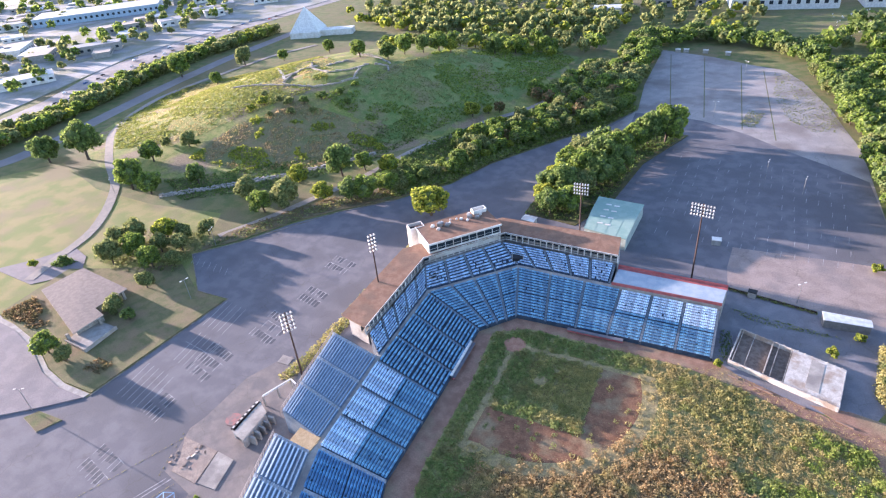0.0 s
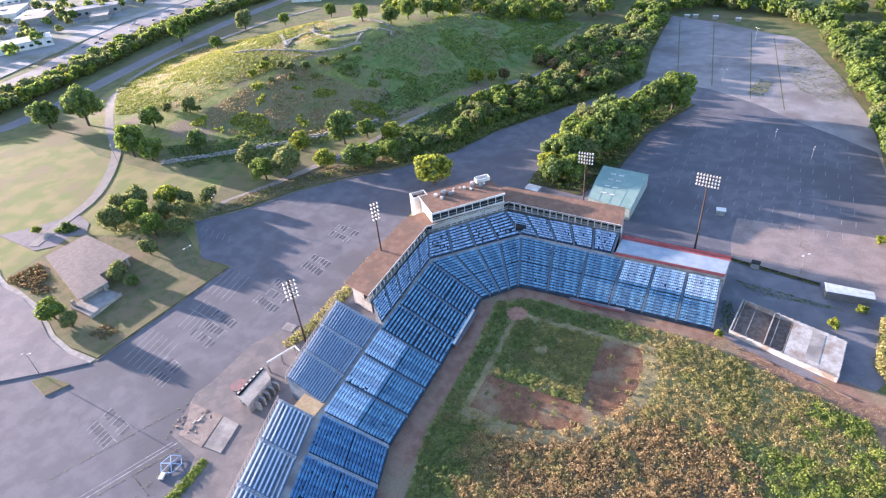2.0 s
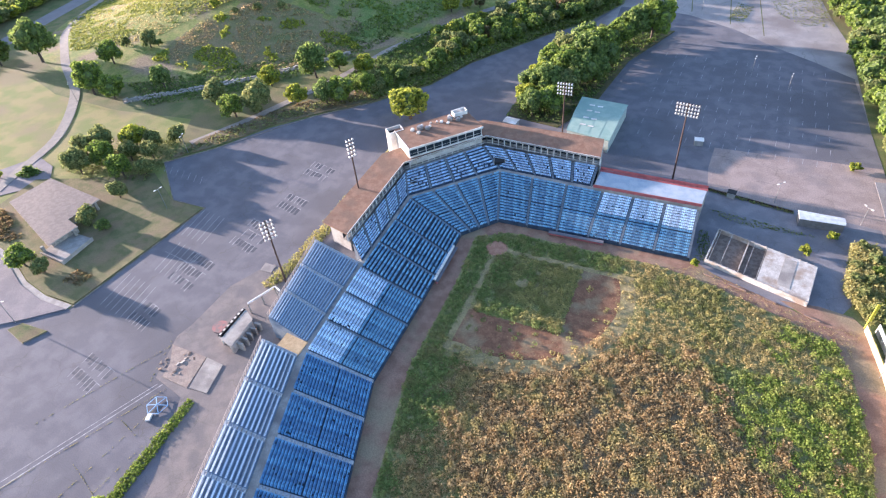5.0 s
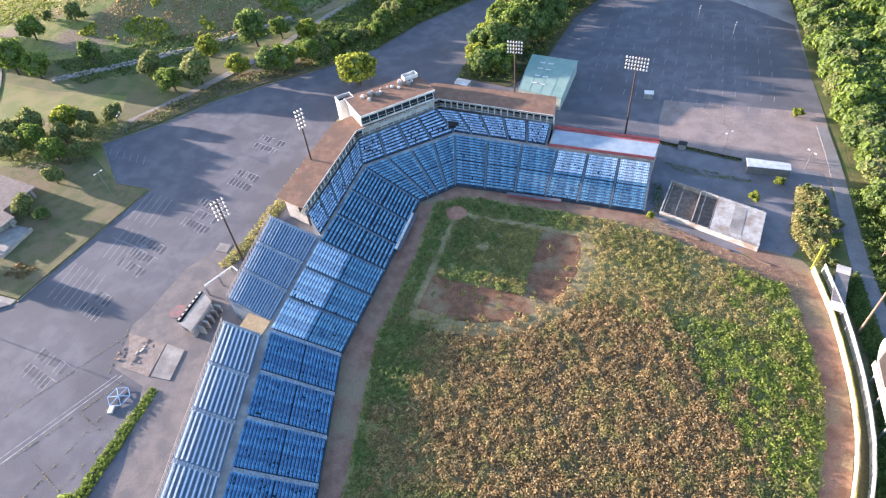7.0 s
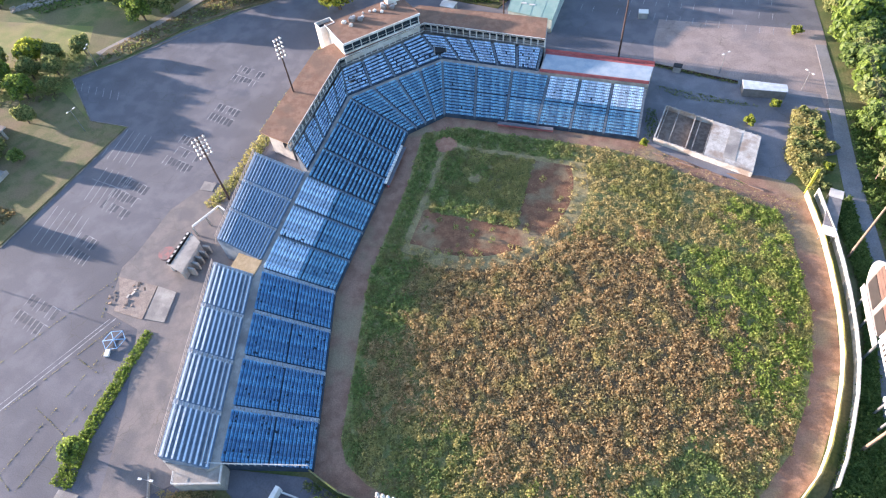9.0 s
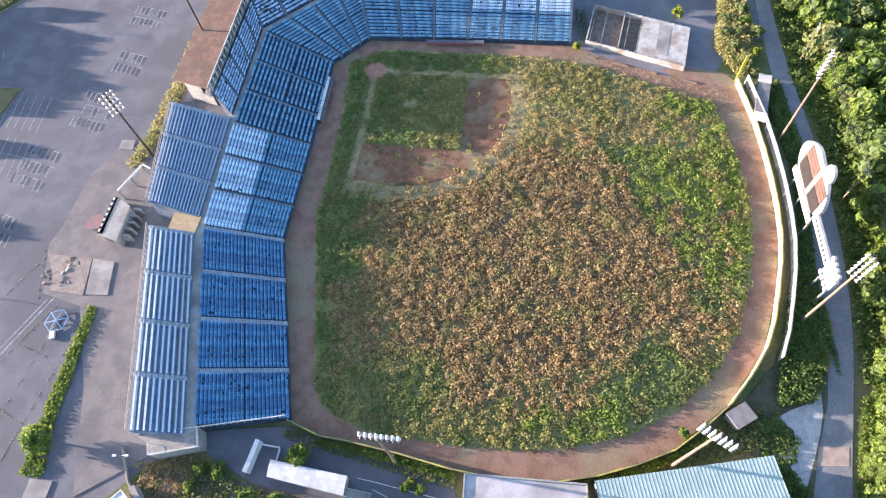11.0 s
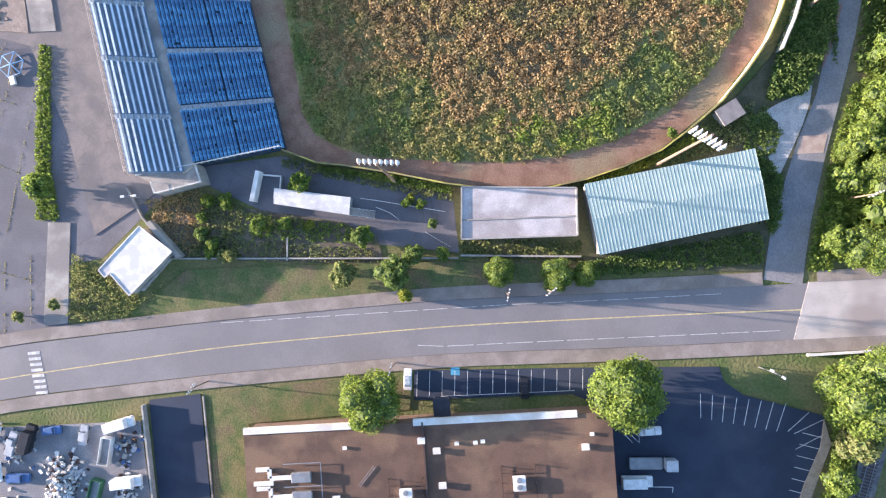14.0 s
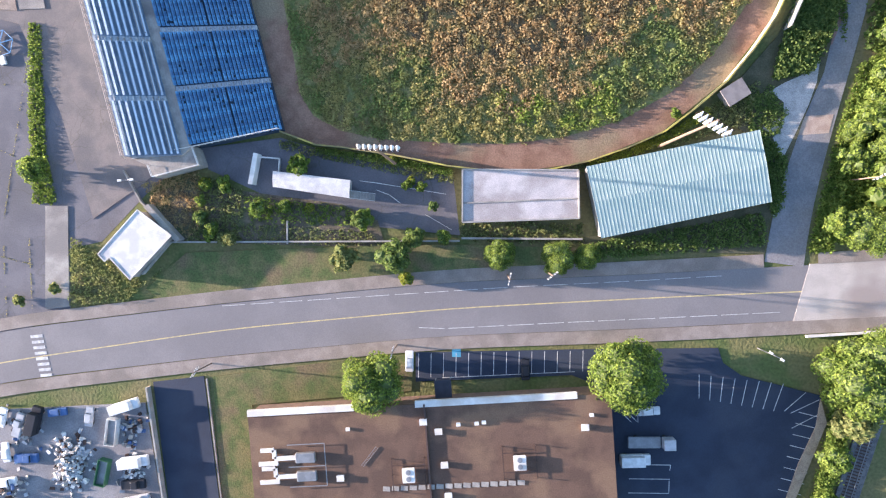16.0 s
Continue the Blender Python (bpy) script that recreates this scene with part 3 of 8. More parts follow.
GUARDM = plain("tan_guard_paint", (0.50, 0.40, 0.34))
guard("back_guard", [(-44.9, -64.5), (-30.2, -113.6)][::-1], 8.6, 1.1, GUARDM, "tan steel guard with props behind the bleachers")
guard("back_guard", [(-53.2, -24.5), (-47.5, -57.8)][::-1], 9.4, 1.1, GUARDM, "tan steel guard with props behind the bleachers")
guard("landing_guard", [(-26.9, -115), (-25.9, -117.4), (-15.9, -114.5), (-17.3, -111)], 4.5, 1.0, WHITE, "white steel guard round the stand landing", 1.4, .02, .1)
guard("end_guard", [(1.0, -106.2), (-17.6, -110.8), (-30.2, -113.7)], 4.6, 1.0, WHITE, "white steel guard at the stand end", 1.4, .02, .3)


def portal(x, y, rz):
    thing = empty("entry_portal", x, y, 5.3, rz)
    for b in ((-2.2, -2.4, 0, -1.9, 2.4, 1.9), (1.9, -2.4, 0, 2.2, 2.4, 1.9), (-2.2, 2.2, 0, 2.2, 2.5, 1.9)):
        bm = bmesh.new()
        box(bm, *b)
        part("side_wall", bm, CONCRETE, thing)
    # solid black block stands for the shade inside the entry
    bm = bmesh.new()
    box(bm, -1.9, -2.3, .6, 1.9, 2.2, 1.75)
    part("dark_mouth", bm, DARK, thing)
    return tagged(thing, "concrete entry portal with a black block as inner shade", "portal")


portal(-39.5, 18.5, 75)
portal(-13.5, 40.5, 20)
BL = "bleacher sections"
run((-19.5, -112.5), (-34.3, -64), (-44.9, -64.5), (-30.2, -113.6), 4, 5.6, 8.6, 9, [BENCHES], "bleacher block of pale aluminium benches", BL, True)
run((-34.3, -59.5), (-36.5, -26), (-53.2, -24.5), (-47.5, -57.8), 3, 5.6, 9.4, 17, [[(1.1, BENCHBLUE)]], "bleacher block of benches darkened blue-grey as shade", BL, True)

# walkway between the two decks
WALK = [(-17.6, -111), (-32.4, -61.6), (-35.2, -27), (-36.2, 10), (-11, 35.3), (27, 33.6), (27, 37), (-12.5, 38), (-39, 11.5), (-37.5, -26.5), (-35, -59), (-34.6, -63.5), (-20, -113)]
bm = bmesh.new()
slab(bm, WALK, 0, 5.25)
tagged(part("walkway", bm, CONCRETE), "bare concrete walkway between seating decks", "walkway", kind="structure")
bm = bmesh.new()
slab(bm, [(-34, -64.4), (-34, -59.2), (-41.5, -58.2), (-41.5, -64.9)], 0, 5.6)
tagged(part("plywood_platform", bm, mat("tan_plywood", (0.36, 0.27, 0.15), (0.42, 0.32, 0.19), 1.0, 0.85)), "tan plywood platform between bleachers", "platform", kind="structure")
bm = bmesh.new()
slab(bm, [(-17.4, -110.8), (-30.2, -113.9), (-27, -115.2), (-25.9, -117.5), (-15.9, -114.5)], 0, 4.5)
tagged(part("stand_landing", bm, CONCRETE), "concrete landing at the end of the stand", "landing", kind="structure")

# ---- suites, roof and press box ----
ROOF_F = [(-43, -20.6), (-44, 22), (-21.5, 48.4), (22.7, 45.8)]
ROOF_B = [(-54.4, -17.7), (-54.8, 25), (-27, 59.5), (21.2, 58.6)]


PALEWALL = mat("dirty_pale_wall", (0.46, 0.44, 0.41), (0.38, 0.36, 0.34), 1.6, 0.8, 0.25, 0.1, 0.2, third=(0.30, 0.27, 0.24), big=6)


def suites():
    thing = empty("suite_level")
    for i in range(3):
        f0, f1, b1, b0 = ROOF_F[i], ROOF_F[i + 1], ROOF_B[i + 1], ROOF_B[i]
        bm = bmesh.new()
        slab(bm, [f0, f1, b1, b0], 10.6, 11.1)
        part("roof", bm, RUST, thing, "rust-brown gravel roof")
        bm = bmesh.new()
        slab(bm, [lerp(f0, b0, .0), lerp(f1, b1, .0), lerp(f1, b1, .02), lerp(f0, b0, .02)], 10.55, 11.2)
        part("fascia", bm, WHITE, thing)
        bm = bmesh.new()
        s = .07 if i == 0 else 0.0
        g0, c0 = lerp(f0, f1, s), lerp(b0, b1, s)
        slab(bm, [lerp(g0, c0, .22), lerp(f1, b1, .22), lerp(b1, f1, .02), lerp(c0, g0, .02)], 0.0, 10.55)
        part("wall", bm, PALEWALL, thing)
        bm = bmesh.new()
        slab(bm, [lerp(f0, b0, .02), lerp(f1, b1, .02), lerp(f1, b1, .26), lerp(f0, b0, .26)], 7.6, 8.0)
        part("balcony_floor", bm, CONCRETE, thing)
        bm = bmesh.new()
        slab(bm, [lerp(f0, b0, .205), lerp(f1, b1, .205), lerp(f1, b1, .218), lerp(f0, b0, .218)], 8.2, 10.2)
        part("window_band", bm, GLASSY, thing)
        bm = bmesh.new()
        a, b = lerp(f0, b0, .03), lerp(f1, b1, .03)
        beam(bm, (*a, 8.95), (*b, 8.95), 0.09, 0.1)
        part("railing", bm, WHITE, thing)
        bm = bmesh.new()
        beam(bm, (*a, 7.85), (*b, 7.85), 0.2, 0.5)
        part("spandrel", bm, WHITE, thing)
        n = int(math.hypot(b[0] - a[0], b[1] - a[1]) / 2.4)
        for k in range(n + 1):
            p = lerp(a, b, k / n)
            bm = bmesh.new()
            box(bm, p[0] - 0.17, p[1] - 0.17, 7.6, p[0] + 0.17, p[1] + 0.17, 10.6)
            part("post", bm, WHITE, thing)
    return tagged(thing, "white suite level with a long rust-brown roof", "suite level")


suites()


def press_box():
    thing = empty("press_box")
    f0, f1 = (-42.6, 24.6), (-22.4, 47.2)
    d = np.array(f1) - np.array(f0)
    d /= np.hypot(*d)
    nrm = np.array((-d[1], d[0]))
    D = 15.5
    b0, b1 = tuple(np.array(f0) + nrm * D), tuple(np.array(f1) + nrm * D)
    bm = bmesh.new()
    slab(bm, [f0, f1, b1, b0], 15.0, 15.5)
    part("roof", bm, RUST, thing, "rust-brown gravel roof")
    for k, (p, q) in enumerate(((f0, f1), (f1, b1), (b1, b0), (b0, f0))):
        bm = bmesh.new()
        beam(bm, (*p, 15.28), (*q, 15.28), 0.3, 0.75 if k == 0 else 0.55)
        part("parapet", bm, WHITE if k in (0, 3) else RUST, thing)
    g0, g1, h1, h0 = lerp(f0, b0, .08), lerp(f1, b1, .08), b1, b0
    bm = bmesh.new()
    slab(bm, [g0, g1, h1, h0], 0.0, 14.98)
    part("wall", bm, WHITE, thing)
    bm = bmesh.new()
    slab(bm, [lerp(g0, g1, .01), lerp(g0, g1, .99), lerp(lerp(g0, g1, .99), f1, .1), lerp(lerp(g0, g1, .01), f0, .1)], 11.5, 14.85)
    part("window_band", bm, GLASSY, thing)
    for k in range(10):
        p = lerp(lerp(g0, f0, .18), lerp(g1, f1, .18), 0.01 + 0.98 * k / 9)
        bm = bmesh.new()
        box(bm, p[0] - 0.11, p[1] - 0.11, 11.2, p[0] + 0.11, p[1] + 0.11, 14.98)
        part("post", bm, WHITE, thing)
    bm = bmesh.new()
    beam(bm, (*lerp(g0, f0, .3), 11.4), (*lerp(g1, f1, .3), 11.4), 0.3, 0.6)
    part("spandrel", bm, WHITE, thing)
    bm = bmesh.new()
    beam(bm, (*lerp(g0, f0, .2), 12.6), (*lerp(g1, f1, .2), 12.6), 0.08, 0.09)
    part("transom", bm, WHITE, thing)
    for u, v, s in ((.30, .72, 2.0), (.38, .62, 1.6), (.24, .55, 1.2), (.72, .72, 1.8), (.80, .6, 1.5), (.66, .6, 1.0), (.55, .8, .8), (.47, .84, .7), (.2, .75, 1.3), (.34, .82, 1.0), (.43, .7, .9), (.6, .74, 1.1), (.74, .88, 1.1), (.87, .7, .9)):
        p = lerp(lerp(f0, f1, u), lerp(b0, b1, u), v)
        bm = bmesh.new()
        box(bm, p[0] - s / 2, p[1] - s / 2, 15.5, p[0] + s / 2, p[1] + s / 2, 15.5 + s * 0.7)
        bmesh.ops.bevel(bm, geom=bm.edges[:], offset=0.08, segments=1, affect="EDGES")
        tube(bm, (p[0], p[1], 15.5 + s * .7), (p[0], p[1], 15.7 + s * .7), s * .3, s * .3, 10)
        part("roof_unit", bm, WHITE if s < 1.4 else STEEL, thing)
    for p, q in (((.80, .98), (.98, .98)), ((.80, .80), (.98, .80)), ((.80, .80), (.80, .98)), ((.98, .80), (.98, .98))):
        bm = bmesh.new()
        P, Q = (lerp(lerp(f0, f1, w[0]), lerp(b0, b1, w[0]), w[1]) for w in (p, q))
        beam(bm, (*P, 16.2), (*Q, 16.2), 0.28, 1.7)
        part("stair_head_wall", bm, WHITE, thing)
    return tagged(thing, "white press box with a rust-brown roof and rooftop units", "press box")


press_box()


def stair_tower():
    thing = empty("stair_tower")
    m = pose(-54.5, 36, 0, 0, 0, 48)
    bm = bmesh.new()
    for x0, y0, x1, y1 in ((-3, -2.2, 3, -1.9), (-3, 1.9, 3, 2.2), (-3, -1.9, -2.7, 1.9), (2.7, -1.9, 3, 1.9)):
        box(bm, x0, y0, 0, x1, y1, 15.6, m)
    part("wall", bm, WHITE, thing)
    # black floor stands for the shade down the open shaft
    bm = bmesh.new()
    box(bm, -2.7, -1.9, 13.9, 2.7, 1.9, 14.2, m)
    part("floor", bm, DARK, thing)
    return tagged(thing, "open-topped white stair tower", "tower")


stair_tower()


def deck():
    thing = empty("party_deck")
    bm = bmesh.new()
    slab(bm, [(23.2, 33.8), (58.6, 33.6), (59.6, 45), (23.2, 46)], 0, 6.4)
    part("platform", bm, CONCRETE, thing)
    bm = bmesh.new()
    slab(bm, [(23.6, 36.0), (58.6, 35.6), (59.4, 43.8), (23.6, 44.6)], 6.4, 6.46)
    part("deck_surface", bm, mat("blue_grey_deck_paint", (0.31, 0.37, 0.43), (0.38, 0.43, 0.47), 3, 0.7, 0.2, 0.1, 0.2), thing)
    for a, b in (((23.2, 34.2), (58.6, 34.0)), ((23.2, 45.8), (59.6, 44.8))):
        bm = bmesh.new()
        beam(bm, (*a, 6.9), (*b, 6.9), 0.12, 1.2)
        part("rail_panel", bm, REDPAINT, thing)
        bm = bmesh.new()
        c = 1.0 if a[1] < 40 else -1.0
        slab(bm, [(a[0], a[1] + .3 * c), (b[0], b[1] + .3 * c), (b[0], b[1] + 1.5 * c), (a[0], a[1] + 1.5 * c)], 6.4, 6.5)
        part("red_strip", bm, REDPAINT, thing)
    return tagged(thing, "concrete party deck with faded red rails", "deck")


deck()


# ---- outfield wall ----
def wall_line(name, pts, h, th, material, label, z0=0.0, cap=None):
    thing = empty(name)
    for a, b in zip(pts, pts[1:]):
        ln = math.hypot(b[0] - a[0], b[1] - a[1])
        n = max(1, round(ln / 4.9))
        for k in range(n):
            p, q = lerp(a, b, k / n), lerp(a, b, (k + 1) / n - 0.01)
            bm = bmesh.new()
            beam(bm, (*p, z0 + h / 2), (*q, z0 + h / 2), th, h)
            part("panel", bm, material, thing)
        if cap:
            bm = bmesh.new()
            beam(bm, (*a, z0 + h + 0.06), (*b, z0 + h + 0.06), th + 0.12, 0.12)
            part("cap", bm, cap, thing)
    return tagged(thing, label, "fence")


WALL = [(104.6, 0.4), (106.1, -7), (107.6, -14.5), (108.7, -24), (109.4, -33.5), (109.6, -42), (109.3, -50.6), (108.2, -58.5), (106.5, -66), (104.7, -73.2), (102.3, -79.6), (98.2, -86.3), (93.4, -92.8)]
wall_line("outfield_fence", WALL, 2.4, 0.2, CREAM, "cream-painted outfield fence panels, sunlit", cap=mat("faded_yellow_cap", (0.46, 0.40, 0.09), (0.30, 0.24, 0.10), 3.0, 0.8, 0.2, 0.1, 0.2, third=(0.16, 0.15, 0.07), big=7))
wall_line("billboard_wall", [(p[0] + 2.5, p[1] + 0.3 - .25 * i) for i, p in enumerate(WALL[:11])], 3.1, 0.25, BOARD, "pale billboard wall standing behind the fence", 0.4)
wall_line("outfield_fence_right", [(93.4, -92.8), (87.6, -98.4), (81.5, -103.5), (74, -107.2), (66.4, -110.2), (58, -112.4), (49.3, -113.4), (37, -112.4), (25.5, -110.6), (14, -109.3), (8.4, -109), (0.4, -106.4)], 2.4, 0.2, plain("green_fence_paint", (0.10, 0.12, 0.05)), "weathered low outfield fence with a yellow cap", cap=mat("faded_yellow_cap", (0.46, 0.40, 0.09), (0.30, 0.24, 0.10), 3.0, 0.8, 0.2, 0.1, 0.2, third=(0.16, 0.15, 0.07), big=7))


def foul_pole(x, y, h):
    thing = empty("foul_pole", x, y)
    bm = bmesh.new()
    tube(bm, (0, 0, 0), (0, 0, h), 0.16, 0.14)
    part("pole", bm, YELLOW, thing)
    bm = bmesh.new()
    box(bm, 0.15, -0.03, 3, 0.7, 0.03, h)
    part("screen", bm, YELLOW, thing)
    return tagged(thing, "bright yellow foul pole", "foul pole")


foul_pole(104.6, 1.4, 9.5)


# ---- light towers ----
def light_tower(x, y, h, rz, rows, cols, material, z=0.0, gap=1.0):
    thing = empty("light_tower", x, y, z, rz)
    bm = bmesh.new()
    tube(bm, (0, 0, 0), (0, 0, h), 0.34, 0.2, 10)
    part("pole", bm, material, thing)
    w = cols * gap
    for r in range(rows):
        zz = h - 0.3 - r * gap * 1.3
        bm = bmesh.new()
        box(bm, -w / 2, -0.06, zz - 0.06, w / 2, 0.06, zz + 0.06)
        part("crossarm", bm, RUSTSTEEL, thing)
        for c in range(cols):
            xx = -w / 2 + (c + 0.5) * gap
            bm = bmesh.new()
            tube(bm, (xx, -0.15, zz + 0.05), (xx, -0.75, zz - 0.25), 0.14, gap * .37, 10)
            tube(bm, (xx, 0.02, zz), (xx, -0.2, zz + .05), 0.1, 0.16, 8)
            part("floodlight", bm, WHITE, thing)
    for k in range(int(h / 2.2) - 3):
        bm = bmesh.new()
        beam(bm, (-.5, 0, 2 + 2.2 * k), (.5, 0, 2 + 2.2 * k), .06)
        part("climbing_peg", bm, RUSTSTEEL, thing)
    return tagged(thing, "tall stadium light tower with white floodlights", "light tower", "stadium light towers")


light_tower(-58.6, -37.3, 25.5, 62, 5, 4, RUSTSTEEL, gap=1.15)
light_tower(-52.4, 2.8, 31, 62, 5, 3, RUSTSTEEL, gap=1.15)
light_tower(5.0, 60.0, 31, 0, 4, 6, RUSTSTEEL)
light_tower(47.6, 55.8, 31, -8, 4, 8, RUSTSTEEL)
light_tower(113.6, -19.5, 30, -105, 6, 3, WOODPOLE)
light_tower(111.0, -71.8, 30, -60, 6, 3, WOODPOLE)
light_tower(81.0, -106.4, 31, -30, 3, 7, WOODPOLE, gap=.9)
light_tower(25.4, -112.2, 24, 180, 2, 8, WOODPOLE)


# ---- scoreboard ----
def scoreboard():
    thing = empty("guitar_scoreboard", 113.0, -44, -0.4, 1)

    def plate(name, outline, x0, x1, material, label=""):
        bm = bmesh.new()
        lo = [bm.verts.new((x0, p[0], p[1])) for p in outline]
        hi = [bm.verts.new((x1, p[0], p[1])) for p in outline]
        bm.faces.new(lo)
        bm.faces.new(hi[::-1])
        for i in range(len(outline)):
            j = (i + 1) % len(outline)
            bm.faces.new((lo[i], hi[i], hi[j], lo[j]))
        bmesh.ops.recalc_face_normals(bm, faces=bm.faces[:])
        return part(name, bm, material, thing, label)

    SIGNW = mat("weathered_sign_white", (0.42, 0.41, 0.395), (0.34, 0.33, 0.32), 2.0, 0.65, 0.2, 0.05, 0.2)
    pinkb = plain("faded_pink_board", (0.115, 0.07, 0.056))
    body = []
    for i in range(40):
        a = 2 * math.pi * i / 40
        r = 1 + 0.10 * math.cos(2 * a + 0.4)
        body.append((3.0 + 9.3 * math.cos(a) * r * (1 if math.cos(a) > 0 else 0.95), 12.8 + 6.6 * math.sin(a) * (1 - 0.16 * math.exp(-(math.cos(a) * 3) ** 2))))
    plate("body", body, 0.0, 0.7, SIGNW, "white guitar-shaped sign body")
    plate("rim", [(3.0 + (p[0] - 3.0) * 0.9, 12.8 + (p[1] - 12.8) * 0.86) for p in body], -0.06, 0.0, plain("pale_sign_face", (0.19, 0.165, 0.155)))
    dark = plain("scoreboard_face", (0.032, 0.028, 0.027), 0.5)
    for y0, y1 in ((2.4, 9.6), (-4.8, 0.6)):
        plate("score_panel", [(y0, 9.4), (y1, 9.4), (y1, 13.2), (y0, 13.2)], -0.2, -0.06, dark, "dark scoreboard panel")
        for k in range(3):
            plate("score_strip", [(y0, 13.4 + 1.15 * k), (y1, 13.4 + 1.15 * k), (y1, 14.45 + 1.15 * k), (y0, 14.45 + 1.15 * k)], -0.16, -0.06, pinkb)
    plate("banner", [(-6.2, 7.0), (10.5, 6.2), (10.5, 8.2), (-6.2, 9.0)], -0.3, -0.08, SIGNW)
    plate("tail_disc", [(-1.0 + 2.1 * math.cos(2 * math.pi * i / 20), 19.6 + 2.1 * math.sin(2 * math.pi * i / 20)) for i in range(20)], -0.1, 0.5, SIGNW)
    plate("neck", [(-5.5, 9.2), (-5.5, 11.6), (-18.6, 12.2), (-18.6, 9.8)], 0.0, 0.6, SIGNW, "long white sign neck")
    for i in range(9):
        y = -7.2 - i * 1.25
        plate("fret", [(y, 10.3), (y - 0.55, 10.3), (y - 0.55, 11.2), (y, 11.2)], -0.06, 0.0, dark)
    plate("headstock", [(-18.6, 9.0), (-18.6, 13.0), (-22.4, 13.4), (-24.0, 12.4), (-24.0, 9.2), (-22.4, 8.4)], 0.0, 0.6, SIGNW)
    for k in range(4):
        for zc in (8.2, 14.0, 11.2):
            cy = -18.9 - k * 1.45
            plate("tuner", [(cy + .62 * math.cos(2 * math.pi * i / 14), zc + .62 * math.sin(2 * math.pi * i / 14)) for i in range(14)], -0.25, 0.3, SIGNW)
    for y in (9, 3, -5, -18.8, -22.8):
        bm = bmesh.new()
        tube(bm, (0.9, y, 0), (0.9, y, 12), 0.28, 0.28, 10)
        part("post", bm, STEEL, thing)
    return tagged(thing, "white guitar-shaped scoreboard on steel posts", "scoreboard")


scoreboard()


# ---- buildings ----
def rot_rect(a, b, c, d, h, name, label, wallm, roofm, pitch=0.0, over=0.5, ribs=0.0, category="building", along=True, parapet=0.0):
    """A building over the corners a b c d (eaves), with a flat or pitched roof; ribs: spacing of seams."""
    thing = empty(name)
    A, B, C, D = (np.array(p, float) for p in (a, b, c, d))
    cen = (A + B + C + D) / 4
    ins = [tuple(cen + (p - cen) * (1 - over / np.hypot(*(p - cen)))) for p in (A, B, C, D)]
    bm = bmesh.new()
    slab(bm, ins, 0, h - 0.02)
    part("wall", bm, wallm, thing)
    if pitch == 0:
        bm = bmesh.new()
        slab(bm, [tuple(A), tuple(B), tuple(C), tuple(D)], h - 0.02, h + 0.25)
        part("roof", bm, roofm, thing)
        if parapet:
            for p, q in ((A, B), (B, C), (C, D), (D, A)):
                bm = bmesh.new()
                beam(bm, (*p, h + parapet / 2), (*q, h + parapet / 2), 0.3, parapet + 0.5)
                part("parapet", bm, wallm, thing)
        return tagged(thing, label, category), (A, B, C, D, h + 0.25)
    m0, m1 = (A + D) / 2, (B + C) / 2
    for (p0, p1), (q0, q1) in (((A, B), (m0, m1)), ((D, C), (m0, m1))):
        bm = bmesh.new()
        low = [bm.verts.new((*p0, h)), bm.verts.new((*p1, h)), bm.verts.new((*q1, h + pitch)), bm.verts.new((*q0, h + pitch))]
        up = [bm.verts.new(v.co + Vector((0, 0, 0.18))) for v in low]
        bm.faces.new(up)
        bm.faces.new(low[::-1])
        for i in range(4):
            bm.faces.new((low[i], low[(i + 1) % 4], up[(i + 1) % 4], up[i]))
        bmesh.ops.recalc_face_normals(bm, faces=bm.faces[:])
        slope = part("roof_slope", bm, roofm, thing)
        if ribs:
            n = int(np.hypot(*(p1 - p0)) / ribs)
            for i in range(n + 1):
                u = i / n
                s, e = p0 + (p1 - p0) * u, q0 + (q1 - q0) * u
                bm = bmesh.new()
                beam(bm, (*s, h + 0.19), (*e, h + pitch + 0.19), 0.1, 0.06)
                part("seam", bm, roofm, slope)
    bm = bmesh.new()
    for p, q, r in ((ins[0], ins[3], lerp(ins[0], ins[3], .5)), (ins[1], ins[2], lerp(ins[1], ins[2], .5))):
        v = [bm.verts.new((*p, h - 0.03)), bm.verts.new((*q, h - 0.03)), bm.verts.new((*r, h + pitch - 0.05))]
        bm.faces.new(v)
    part("gable", bm, wallm, thing)
    return tagged(thing, label, category), (A, B, C, D, h)


GREYWALL = plain("grey_block_wall", (0.36, 0.34, 0.31), 0.9)
rot_rect((65.2, -111.8), (98.9, -103.2), (102.2, -117.4), (69.0, -126.2), 5.6, "equipment_building", "long building with a pale green ribbed metal roof", GREYWALL, GREENROOF, 0.45, 0.5, 0.72)
w_, k_ = rot_rect((3.5, 98.9), (23.3, 96.7), (21.8, 66.5), (4.2, 70), 5.5, "warehouse", "warehouse with a teal metal roof", plain("pale_green_wall", (0.45, 0.50, 0.44)), TEALROOF, 0.8, 0.4, 4.4)
for v, z in ((.22, 5.5 + .35), (.4, 5.5 + .64), (.6, 5.5 + .64), (.78, 5.5 + .35)):
    for u in (.3, .48):
        a = lerp(lerp((3.5, 98.9), (23.3, 96.7), u), lerp((4.2, 70), (21.8, 66.5), u), v)
        bm = bmesh.new()
        box(bm, a[0] - 1.1, a[1] - .4, z + .1, a[0] + 1.1, a[1] + .4, z + .3)
        part("skylight", bm, WHITE, w_)
